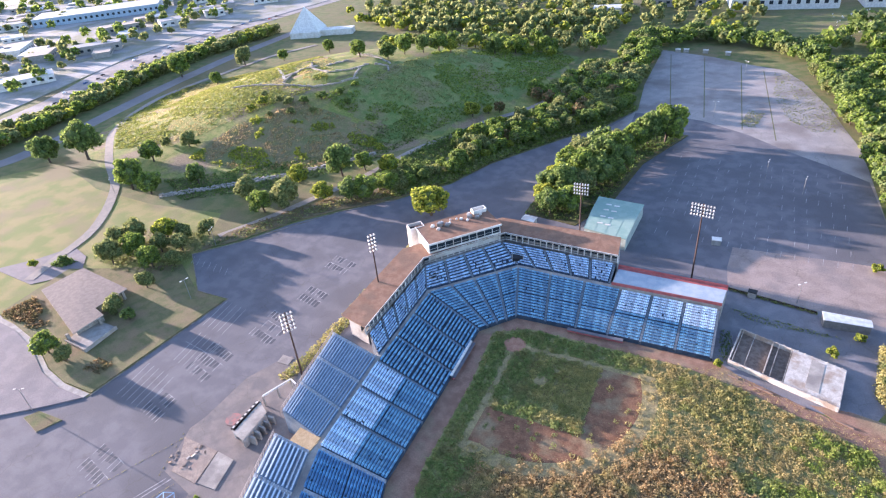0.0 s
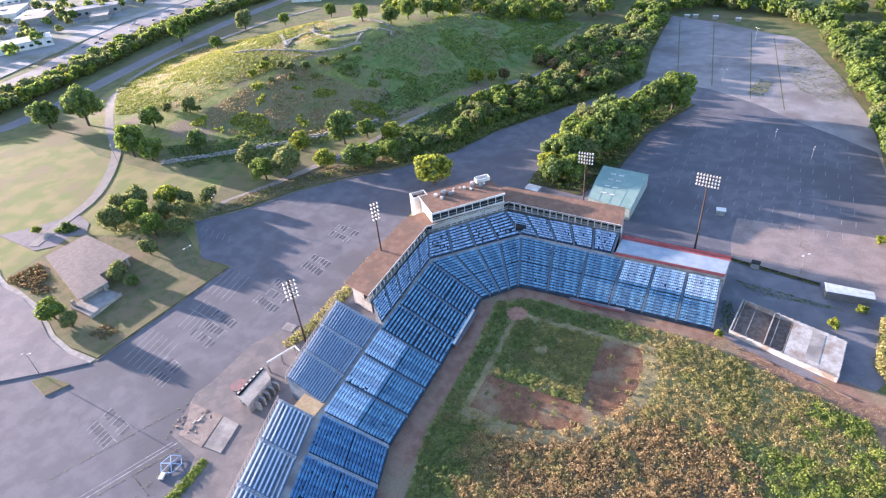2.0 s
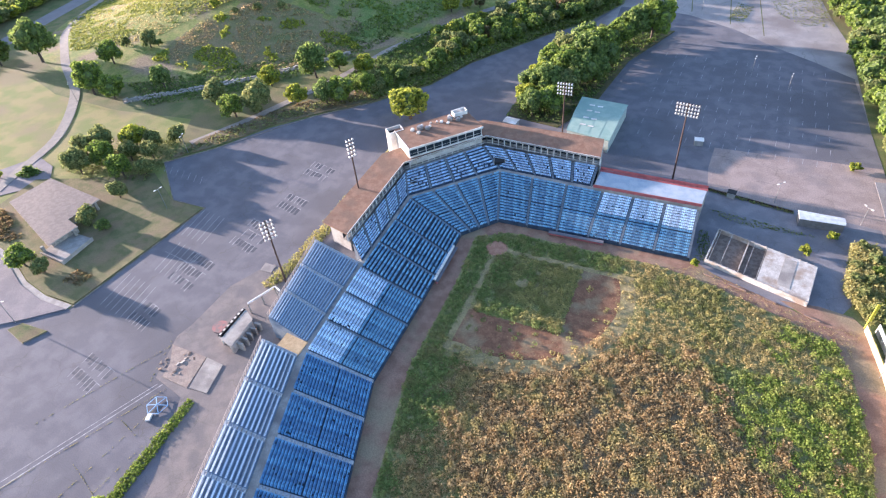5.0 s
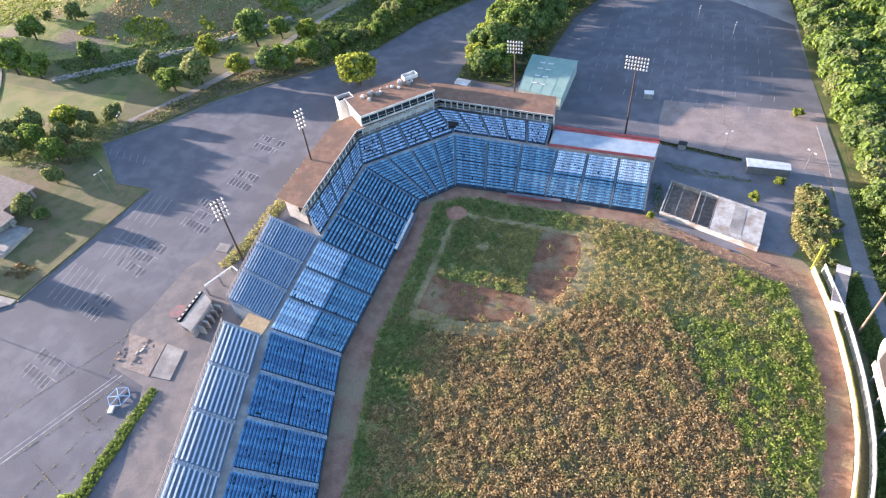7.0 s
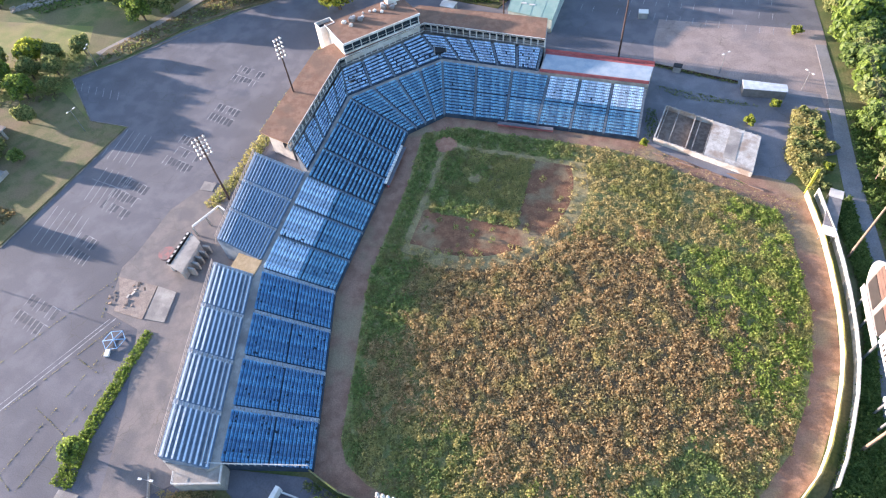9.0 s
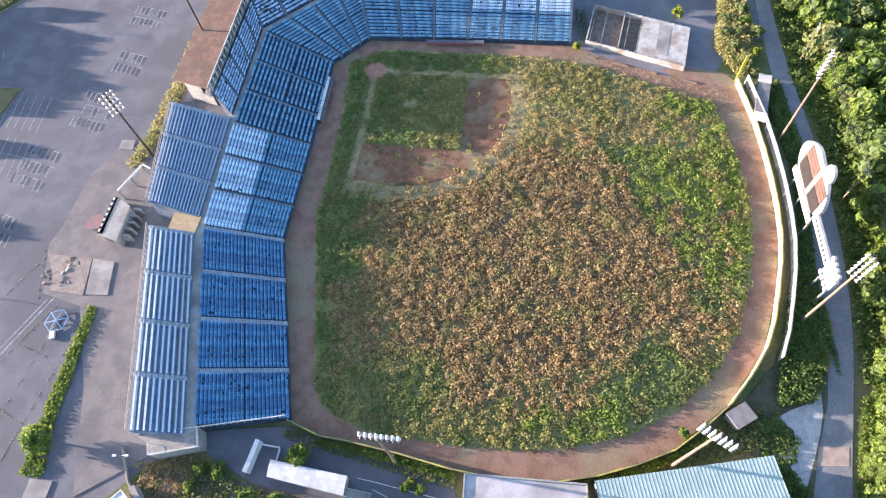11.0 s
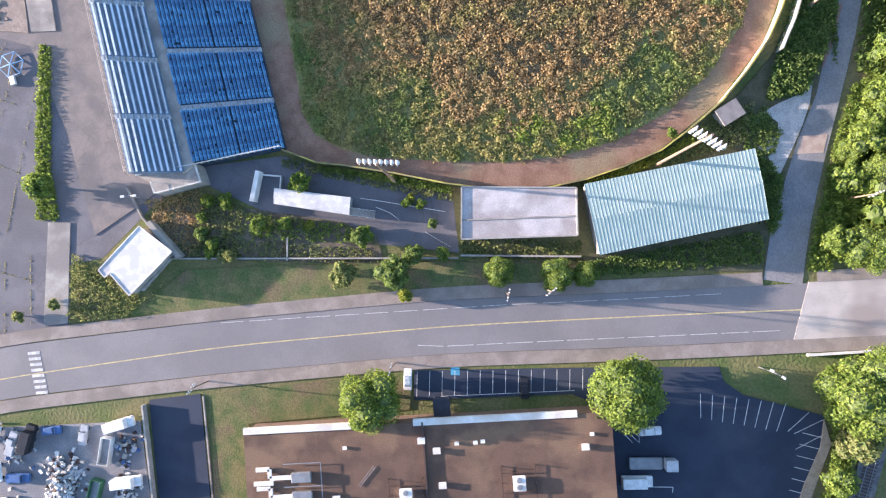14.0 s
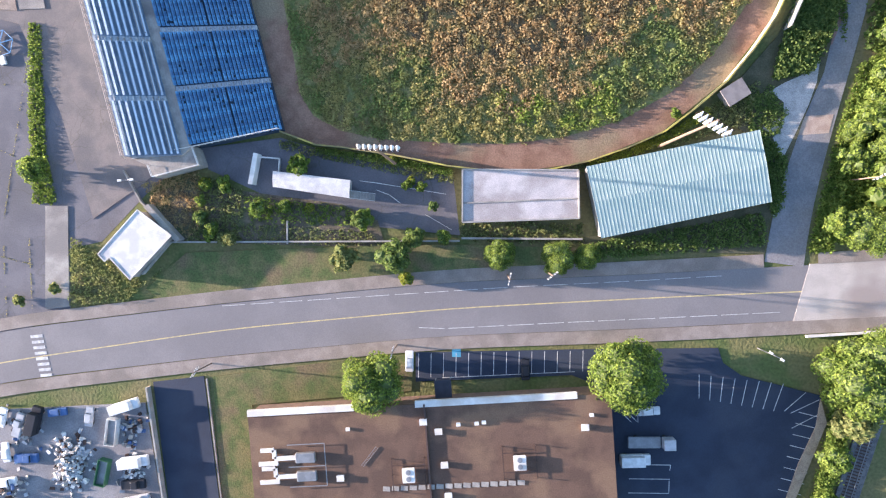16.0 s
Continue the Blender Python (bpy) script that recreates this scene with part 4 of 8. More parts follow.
t_, k_ = rot_rect((40, -113.2), (63.9, -112.4), (64.6, -122.3), (40.5, -124.2), 3.8, "clubhouse", "flat-roofed concrete clubhouse with stained pale roof", GREYWALL, mat("stained_pale_roof", (0.42, 0.385, 0.38), (0.50, 0.46, 0.45), 4.0, 0.85, 0.3, 0.1, 0.2, third=(0.33, 0.295, 0.285), big=7), 0, 0.3, 0, parapet=0.3)
bm = bmesh.new()
beam(bm, (40.4, -120.2, 4.1), (64.3, -118.2, 4.1), 0.3, 0.25)
part("roof_step", bm, CONCRETE, t_)
WHITEROOF = mat("stained_white_roof", (0.60, 0.59, 0.57), (0.50, 0.49, 0.48), 2.2, 0.8, 0.25, 0.1, 0.2, third=(0.36, 0.35, 0.36), big=7)


def ticket_office():
    thing = empty("ticket_office")
    rim = [(-38.5, -134.6), (-29.9, -124.6), (-22.2, -129.8), (-31.2, -139.8), (-35.9, -135.2), (-37.0, -136.1)]
    cx, cy = -30.5, -132.3
    bm = bmesh.new()
    slab(bm, [(cx + (x - cx) * .95, cy + (y - cy) * .95) for x, y in rim], 0, 3.4)
    part("wall", bm, GREYWALL, thing)
    bm = bmesh.new()
    slab(bm, rim, 3.4, 3.62)
    part("roof", bm, WHITEROOF, thing, "stained white roof")
    for p, q in zip(rim, rim[1:] + rim[:1]):
        bm = bmesh.new()
        beam(bm, (*p, 3.66), (*q, 3.66), .22, .18)
        part("roof_edge", bm, WHITE, thing)
    bm = bmesh.new()
    slab(bm, [(-29.2, -123.9), (-28.2, -123.2), (-20.8, -130.6), (-21.7, -131.3)], 0, 2.6)
    part("side_wall", bm, CONCRETE, thing)
    return tagged(thing, "small ticket office with a stained white roof", "building")


ticket_office()
rot_rect((-0.5, -115.0), (16.3, -116.3), (16.2, -120.1), (-0.4, -118.4), 3.0, "storage_shed", "long white-roofed storage shed", GREYWALL, MATS["stained_white_roof"], 0.25, 0.2)
# a solid dark block under the roof stands for the shelter's inner shade
rot_rect((87.7, 46.2), (101.0, 46.0), (101.2, 42.2), (88.0, 41.6), 3.0, "open_shelter", "long open shelter with a pale metal roof", plain("shelter_shade_wall", (0.17, 0.16, 0.155), 0.9), plain("pale_blue_metal_roof", (0.55, 0.58, 0.62), 0.5), 0.4, 0.3)
rot_rect((-23.5, 78), (-17.5, 77), (-18, 72.5), (-24, 73.5), 3.0, "small_shed", "small shed with a white roof", GREYWALL, WHITE, 0.4, 0.3)


CAGEW = mat("peeling_white_paint", (0.50, 0.47, 0.43), (0.40, 0.37, 0.33), 1.2, 0.85, 0.35, 0.15, 0.2, third=(0.30, 0.24, 0.19), big=5)


def batting_cage():
    thing = empty("batting_cage_building")
    o, ax, ay = np.array((62.7, 14.2)), np.array((27.9, -9.4)), np.array((2.6, 16.0))

    def P(u, v):
        return tuple(o + ax * u + ay * v)
    for (p, q) in ((P(0, 0), P(1, 0)), (P(1, 0), P(1, 1)), (P(1, 1), P(0, 1)), (P(0, 1), P(0, 0)), (P(.33, 0), P(.33, 1))):
        bm = bmesh.new()
        beam(bm, (*p, .95), (*q, .95), 0.35, 1.9)
        part("wall", bm, CAGEW, thing)
        n = int(math.hypot(q[0] - p[0], q[1] - p[1]) / 1.9)
        for k in range(n):
            c = lerp(p, q, (k + .5) / n)
            bm = bmesh.new()
            box(bm, c[0] - .11, c[1] - .11, 1.9, c[0] + .11, c[1] + .11, 2.2)
            part("parapet_block", bm, CAGEW, thing)
    bm = bmesh.new()
    slab(bm, [P(.52, .0), P(1, .0), P(1, 1), P(.52, 1)], 1.7, 1.93)
    part("roof", bm, CAGEW, thing, "peeling white flat roof")
    bm = bmesh.new()
    slab(bm, [P(.70, .12), P(.82, .12), P(.82, .92), P(.70, .92)], 1.93, 1.98)
    part("roof_patch", bm, CONCRETE, thing)
    bm = bmesh.new()
    slab(bm, [P(.01, .01), P(.52, .01), P(.52, .99), P(.01, .99)], 0.02, 0.35)
    part("floor", bm, mat("leaf_littered_floor", (0.15, 0.115, 0.09), (0.20, 0.16, 0.13), 1.2, 0.95, 0.4, 0.3, 0.2), thing)
    for k in range(5):
        bm = bmesh.new()
        p, q = P(0.03 + 0.12 * k, 0), P(0.03 + 0.12 * k, 1)
        if k not in (2,):
            beam(bm, (*p, 1.86), (*q, 1.86), 0.12, 0.12)
            part("rafter", bm, CAGEW, thing)
    return tagged(thing, "white roofless batting cage building beside the track", "building")


batting_cage()


def factory():
    thing, (A, B, C, D, z) = rot_rect((-3, -166.6), (72.4, -157.7), (78, -206), (2.5, -215), 6.5, "factory_building", "large flat brown-roofed factory building", plain("brown_brick_wall", (0.22, 0.14, 0.10), 0.9), BROWNROOF, 0, 0.3, 0)

    def P(u, v):
        return tuple(A + (B - A) * u + (D - A) * v)
    for p, q, w in ((P(0, 0), P(.30, 0), 1.3), (P(.47, 0), P(.91, 0), 1.3)):
        bm = bmesh.new()
        beam(bm, (*p, z - 0.2), (*q, z - 0.2), w, 0.9)
        part("white_parapet", bm, WHITE, thing)
    bm = bmesh.new()
    beam(bm, (*P(.495, 0.0), z + .2), (*P(.5, 1), z + .2), 0.35, 0.7)
    part("fire_wall", bm, plain("dark_parapet", (0.09, 0.06, 0.05)), thing)
    for k in range(16):
        p = P(.375 + .0247 * k, .36)
        bm = bmesh.new()
        box(bm, p[0] - .75, p[1] - .5, z, p[0] + .75, p[1] + .5, z + .12)
        part("walkway_slab", bm, CONCRETE, thing)
    return thing, P, z


FT, FP, FZ = factory()


def roof_unit(u, v, kind):
    x, y = FP(u, v)
    thing = empty("rooftop_unit", x, y, FZ, 6.7)
    thing.scale = (1, 1, .4 if kind == 0 else .6)
    if kind == 0:
        bm = bmesh.new()
        box(bm, -1.3, -1.5, .9, 1.3, 1.5, 2.6)
        bmesh.ops.bevel(bm, geom=bm.edges[:], offset=0.1, segments=2, affect="EDGES")
        part("casing", bm, WHITE, thing)
        for yy in (-.7, .7):
            bm = bmesh.new()
            tube(bm, (0, yy, 2.6), (0, yy, 2.85), .55, .55, 14)
            part("fan_shroud", bm, STEEL, thing)
        bm = bmesh.new()
        for xx in (-3.4, 3.4):
            beam(bm, (xx, -3.6, .9), (xx, 3.6, .9), .22)
            for yy in (-3.4, 0, 3.4):
                beam(bm, (xx, yy, 0), (xx, yy, 2.2), .16)
        for yy in (-2, 2):
            beam(bm, (-3.4, yy, .9), (3.4, yy, .9), .2)
        part("steel_frame", bm, RUSTSTEEL, thing)
        return tagged(thing, "white rooftop air handler in a rusty steel frame", "air handler", "rooftop units")
    s = 0.7 if kind == 1 else 0.4
    bm = bmesh.new()
    box(bm, -s, -s * .8, 0, s, s * .8, s * 1.5)
    bmesh.ops.bevel(bm, geom=bm.edges[:], offset=0.06, segments=1, affect="EDGES")
    part("casing", bm, WHITE, thing)
    bm = bmesh.new()
    box(bm, -s * 1.12, -s * .92, s * 1.5, s * 1.12, s * .92, s * 1.62)
    part("cap", bm, WHITE, thing)
    return tagged(thing, "small white roof vent", "roof vent", "roof vents")


for u, v, k in ((.44, .30, 0), (.745, .27, 0), (.53, .12, 1), (.925, .135, 1), (.54, .265, 1), (.25, .30, 1), (.545, .40, 1), (.585, .095, 2), (.635, .095, 2), (.655, .092, 2), (.28, .09, 2), (.945, .085, 2), (.24, .41, 1), (.18, .44, 1), (.35, .44, 1), (.49, .075, 1)):
    roof_unit(u, v, k)


def duct_plant(u, v):
    x, y = FP(u, v)
    thing = empty("duct_plant", x, y, FZ, 6.7)
    thing.scale = (1.15, 1.15, .5)
    for yy in (0, -3.4):
        bm = bmesh.new()
        for a, b in (((-5.5, yy + 1.6), (-3, yy + 1.6)), ((-3, yy + 1.6), (-3, yy)), ((-3, yy), (1, yy)), ((-6, yy - .9), (-2.4, yy - .9))):
            beam(bm, (*a, 1.0), (*b, 1.0), .75, .8)
        part("duct", bm, WHITE, thing)
        bm = bmesh.new()
        box(bm, 1, yy - .9, .4, 4.6, yy + .9, 2.2)
        bmesh.ops.bevel(bm, geom=bm.edges[:], offset=0.1, segments=1, affect="EDGES")
        part("casing", bm, STEEL, thing)
    bm = bmesh.new()
    for yy in (2.4, -1.7, -5.4):
        beam(bm, (-.5, yy, 1.2), (6.4, yy, 1.2), .15)
    beam(bm, (6.4, 2.4, 1.2), (6.4, -5.4, 1.2), .15)
    part("pipe_rail", bm, STEEL, thing)
    return tagged(thing, "rooftop plant with white ducts", "duct plant")


duct_plant(.115, .20)


def roof_ladder(u, v):
    x, y = FP(u, v)
    thing = empty("roof_ladder", x, y, FZ, 55)
    for dy in (-.25, .25):
        bm = bmesh.new()
        beam(bm, (-2.6, dy, .15), (2.6, dy, .15), .07)
        part("stile", bm, STEEL, thing)
    for k in range(13):
        bm = bmesh.new()
        beam(bm, (-2.4 + .4 * k, -.25, .15), (-2.4 + .4 * k, .25, .15), .05)
        part("rung", bm, STEEL, thing)
    return tagged(thing, "steel ladder lying on the flat roof", "ladder")


roof_ladder(.335, .215)


def entry_canopy():
    thing = empty("entry_canopy", 38, -159.9, 0, 7)
    bm = bmesh.new()
    box(bm, -1.8, -1.9, 2.8, 1.8, 1.9, 3.1)
    part("roof", bm, ROOFDARK, thing)
    for x in (-1.6, 1.6):
        bm = bmesh.new()
        beam(bm, (x, 1.7, 0), (x, 1.7, 2.8), .16)
        part("post", bm, STEEL, thing)
    return tagged(thing, "dark entrance canopy of the factory", "canopy")


ROOFDARK = plain("dark_canopy_sheet", (0.06, 0.06, 0.075), 0.7)
entry_canopy()


def pavilion():
    """Park visitor building with a tan shingled roof."""
    thing = empty("park_pavilion")
    R = [(-187.5, -40), (-185.4, -22.5), (-152.6, -26.7), (-153.9, -40.3), (-146.7, -42.1), (-148, -53.9)]
    c = np.mean(np.array(R), axis=0)
    top = Vector((-168, -37, 4.32))
    bm = bmesh.new()
    slab(bm, R, 3.75, 4.1)
    part("eaves", bm, plain("pale_fascia", (0.42, 0.37, 0.32)), thing)
    bm = bmesh.new()
    apex = bm.verts.new(top)
    rim = [bm.verts.new((*p, 4.1)) for p in R]
    for i in range(6):
        bm.faces.new((rim[i], rim[(i + 1) % 6], apex))
    bmesh.ops.recalc_face_normals(bm, faces=bm.faces[:])
    part("roof", bm, SHINGLE, thing, "tan shingle roof")
    bm = bmesh.new()
    slab(bm, [tuple(c + (np.array(p) - c) * 0.88) for p in R], 0, 3.75)
    part("wall", bm, STONE, thing)
    bm = bmesh.new()
    slab(bm, [(-153, -43), (-139.2, -43.4), (-138.7, -57), (-151, -56)], 0, 1.2)
    part("terrace", bm, CONCRETE, thing)
    for p, q2 in (((-139.2, -43.4), (-138.7, -57)), ((-138.7, -57), (-151, -56))):
        bm = bmesh.new()
        beam(bm, (*p, 1.6), (*q2, 1.6), .3, .9)
        part("terrace_wall", bm, CONCRETE, thing)
    for p in ((-150.5, -54.8), (-146.8, -44.2), (-153, -29), (-184, -24)):
        bm = bmesh.new()
        box(bm, p[0] - .5, p[1] - .5, 0, p[0] + .5, p[1] + .5, 3.75)
        part("pier", bm, STONE, thing)
    return tagged(thing, "park visitor building with a tan shingle roof", "building")


pavilion()


def ticket_gate():
    thing = empty("entrance_gate")
    for (p, q, h) in (((-60.6, -65.5), (-61, -53.8), 3.6), ((-55.8, -67), (-56.4, -57), 3.4)):
        bm = bmesh.new()
        beam(bm, (*p, h / 2), (*q, h / 2), 0.9, h)
        part("wall", bm, PALEWALL, thing)
    bm = bmesh.new()
    slab(bm, [(-61.2, -65.8), (-55.4, -67.4), (-56, -56.5), (-61.5, -53.6)], 3.45, 3.6)
    part("roof", bm, CONCRETE, thing)
    for k in range(7):
        y = -64.6 + k * 1.65
        bm = bmesh.new()
        box(bm, -61.75, y - .75, 3.0, -60.85, y + .75, 3.75)
        part("sign_panel", bm, DARK, thing)
        bm = bmesh.new()
        box(bm, -61.6, y - .42, 3.75, -61.0, y + .42, 3.82)
        part("sign_square", bm, WHITE, thing)
    for k in range(5):
        y = -65 + k * 2.0
        bm = bmesh.new()
        box(bm, -55.2, y - .3, 0, -53.2, y + .3, 3.0)
        part("turnstile_wall", bm, CONCRETE, thing)
    bm = bmesh.new()
    beam(bm, (-60.8, -52.4, 4.4), (-57.2, -43.5, 4.4), 0.4, 0.5)
    beam(bm, (-57.0, -43.5, 4.4), (-54.6, -44.5, 4.4), 0.4, 0.5)
    part("canopy_beam", bm, WHITE, thing)
    for p in ((-60.8, -52.4), (-57.2, -43.5), (-59, -48), (-54.8, -44.6)):
        bm = bmesh.new()
        box(bm, p[0] - .2, p[1] - .2, 0, p[0] + .2, p[1] + .2, 4.2)
        part("post", bm, CONCRETE, thing)
    return tagged(thing, "ruined concrete entrance gate with dark sign panels", "gate")


ticket_gate()


def pyramid():
    thing = empty("pyramid_hall", -372, 384, 0, 20)
    thing.scale = (.82, .82, .8)
    bm = bmesh.new()
    b = [bm.verts.new((sx * 19, sy * 19, 7)) for sx, sy in ((-1, -1), (1, -1), (1, 1), (-1, 1))]
    a = bm.verts.new((0, 0, 36))
    for i in range(4):
        bm.faces.new((b[i], b[(i + 1) % 4], a))
    bm.faces.new(b[::-1])
    part("pyramid_roof", bm, plain("white_metal_roof", (0.72, 0.72, 0.70), 0.5), thing)
    bm = bmesh.new()
    box(bm, -19, -19, 0, 19, 19, 7)
    box(bm, 19, -10, 0, 60, 8, 7)
    part("wall", bm, WHITE, thing)
    return tagged(thing, "science hall with a tall white pyramid roof", "building")


pyramid()


# ---- vegetation ----
def crown_mesh(name, r, hgt, z0, n, leaf, seed, lobes=16):
    """A crown of n leaf clumps on the outside of many lobes, with an uneven outline and crevices."""
    rng = np.random.default_rng(seed)
    k = np.arange(lobes)
    up = 1 - 1.72 * (k + .5) / lobes
    az = k * 2.39996 + rng.uniform(-.4, .4, lobes)
    flat = np.sqrt(1 - up * up)
    ctr = np.column_stack([flat * np.cos(az), flat * np.sin(az), up]) * rng.uniform(0.42, 0.72, (lobes, 1))
    ctr[-1] = (0, 0, 0.1)
    lr = rng.uniform(0.25, 0.42, lobes)
    lr[-1] = 0.5
    m = 5 * n
    which = rng.integers(0, lobes, m)
    d = rng.normal(0, 1, (m, 3))
    d /= np.linalg.norm(d, axis=1)[:, None]
    p = ctr[which] + d * (lr[which] * rng.uniform(0.78, 1.1, m))[:, None]
    deep = (np.linalg.norm(p[:, None, :] - ctr[None], axis=2) / lr[None]).min(1) < .74
    low = (p[:, 2] < -.8) & (rng.random(m) < .7)
    ok = np.flatnonzero(~deep & ~low)[:n]
    n, p, d = len(ok), p[ok], d[ok]
    p = p * np.array((r, r, hgt / 2)) + np.array((0, 0, z0 + hgt / 2))
    nrm = d + rng.normal(0, 0.5, (n, 3))
    nrm /= np.linalg.norm(nrm, axis=1)[:, None]
    t = np.cross(nrm, rng.normal(0, 1, (n, 3)))
    t /= np.linalg.norm(t, axis=1)[:, None]
    b = np.cross(nrm, t)
    s = leaf * rng.uniform(0.55, 1.25, (n, 1))
    k = rng.uniform(0.5, 1.0, (n, 1))
    v = np.stack([p - t * s, p - b * s * k + nrm * s * .25, p + t * s, p + b * s * k + nrm * s * .25], 1).reshape(-1, 3)
    f = np.arange(4 * n).reshape(-1, 4)
    me = bpy.data.meshes.new(name)
    me.from_pydata(v.tolist(), [], f.tolist())
    return me, ctr, lr


def tree(name, r, hgt, leafmat, n, leaf, seed, label, clear=0.05, lobes=16):
    thing = empty(name)
    z0 = hgt * clear
    me, ctr, lr = crown_mesh("crown", r, hgt - z0, z0, n, leaf, seed, lobes)
    me.materials.append(leafmat)
    crown = new("crown", me)
    crown.parent = thing
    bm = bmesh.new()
    # solid lobes in the inner shade colour fill the crown behind its leaves
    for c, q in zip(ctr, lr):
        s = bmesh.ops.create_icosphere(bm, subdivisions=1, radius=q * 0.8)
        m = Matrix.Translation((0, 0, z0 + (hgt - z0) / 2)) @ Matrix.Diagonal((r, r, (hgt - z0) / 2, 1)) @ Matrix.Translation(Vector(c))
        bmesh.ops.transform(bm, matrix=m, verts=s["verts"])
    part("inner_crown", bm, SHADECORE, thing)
    bm = bmesh.new()
    tube(bm, (0, 0, -0.3), (0, 0, z0 + (hgt - z0) * .35), r * 0.075, r * 0.05, 7)
    for c in ctr[:5]:
        e = (c[0] * r * .8, c[1] * r * .8, z0 + (hgt - z0) / 2 * (1 + c[2] * .7))
        tube(bm, (0, 0, z0 + (hgt - z0) * .1), e, r * 0.04, r * 0.012, 5)
    part("trunk", bm, BARK, thing)
    return tagged(thing, label, "tree")


KINDS = []
for i, (lm, r, h, lab) in enumerate(((0, 5.0, 10, "full green broadleaf tree"), (1, 5.0, 11, "dense dark green broadleaf tree"), (2, 4.5, 8, "round bright yellow-green tree"), (3, 4.5, 9, "dusty olive-green broadleaf tree"), (0, 5.5, 10, "broad green tree with open crown"), (4, 4.5, 9, "rusty autumn-tinted small tree"))):
    KINDS.append(tree("tree", r, h, LEAF[lm], 1200, 0.46, 11 + i, lab))
    KINDS[-1].matrix_world = pose(-700 - 20 * i, -300, 0)
BIG = [tree("tree", 7.5, 13, LEAF[0], 6500, 0.29, 31, "large bright green street tree", 0.05, 34), tree("tree", 7.5, 13, LEAF[0], 6500, 0.29, 32, "large full green street tree", 0.05, 30)]
SMALLK = [tree("shrub", 1.6, 2.4, LEAF[k], 320, 0.27, 50 + k, lab, 0.05, 9) for k, lab in ((0, "small leafy green roadside shrub"), (1, "small dark green leafy shrub"), (2, "small bright yellow-green leafy shrub"), (3, "small dusty olive weedy shrub"))]
for i, o in enumerate(BIG + SMALLK):
    o.matrix_world = pose(-900 - 20 * i, -300, 0)
    o["category"] = "tree" if i < 2 else "shrub"


def plant(ob, x, y, s=1.0, group="", z=None):
    zz = float(height(x, y)) if z is None else z
    m = pose(x, y, zz, random.uniform(-4, 4), random.uniform(-4, 4), random.uniform(0, 360))
    c = copy_thing(ob, m)
    k = s * random.uniform(0.9, 1.1)
    c.scale = (k, k, k * random.uniform(0.9, 1.12))
    if group:
        c["group"] = group
    return c


def belt(pts, width, gap, s0, s1, kinds, group, jitter=0.5):
    for a, b in zip(pts, pts[1:]):
        ln = math.hypot(b[0] - a[0], b[1] - a[1])
        nrm = (-(b[1] - a[1]) / ln, (b[0] - a[0]) / ln)
        for lane in range(max(1, round(width / gap))):
            off = (lane + 0.5) * gap - width / 2 if width > gap else 0
            for k in range(max(1, int(ln / gap))):
                u = (k + random.random() * jitter + 0.25) / max(1, int(ln / gap))
                o = off + random.uniform(-.4, .4) * gap
                p = lerp(a, b, u)
                plant(KINDS[random.choice(kinds)], p[0] + nrm[0] * o, p[1] + nrm[1] * o, random.uniform(s0, s1), group)


def woods(name, pts, width, gap, s0, s1, kinds, label, lod=3):
    """Far or dense trees that nobody could count, as one object; one leaf clump in lod is kept, and enlarged."""
    vs, fs, mi, mats, off = [], [], [], [], 0
    for a, b in zip(pts, pts[1:]):
        ln = math.hypot(b[0] - a[0], b[1] - a[1])
        nrm = (-(b[1] - a[1]) / ln, (b[0] - a[0]) / ln)
        lanes, along = max(1, round(width / gap)), max(1, int(ln / gap))
        for lane in range(lanes):
            for k in range(along):
                u = (k + random.random() * .6 + .2) / along
                o = (lane + .5) * gap - width / 2 + random.uniform(-.4, .4) * gap
                p = lerp(a, b, u)
                x, y = p[0] + nrm[0] * o, p[1] + nrm[1] * o
                ob = KINDS[random.choice(kinds)]
                m = pose(x, y, float(height(x, y)), 0, 0, random.uniform(0, 360)) @ Matrix.Diagonal((*[random.uniform(s0, s1)] * 3, 1))
                M = np.array(m)
                for c in ob.children:
                    if c.name.startswith("trunk"):
                        continue
                    me = c.data
                    co = np.empty(len(me.vertices) * 3)
                    me.vertices.foreach_get("co", co)
                    co = co.reshape(-1, 3)
                    leafy = c.name.startswith("crown")
                    polys = [list(q.vertices) for q in me.polygons]
                    if not leafy and lod >= 5:
                        keep = len(co) // 36
                        co, polys = co[:12 * keep], polys[:20 * keep]
                    if leafy:
                        co = co.reshape(-1, 4, 3)[::lod]
                        mid = co.mean(1, keepdims=True)
                        co = (mid + (co - mid) * lod ** .42).reshape(-1, 3)
                    co = co @ M[:3, :3].T + M[:3, 3]
                    if me.materials[0] not in mats:
                        mats.append(me.materials[0])
                    vs.append(co)
                    fl = (np.arange(len(co)).reshape(-1, 4) + off).tolist() if leafy else [[v + off for v in q] for q in polys]
                    fs += fl
                    mi += [mats.index(me.materials[0])] * len(fl)
                    off += len(co)
    me = bpy.data.meshes.new(name)
    me.from_pydata(np.concatenate(vs).tolist(), [], fs)
    for m in mats:
        me.materials.append(m)
    me.polygons.foreach_set("material_index", mi)
    return tagged(new(name, me), label, "trees", kind="stuff")


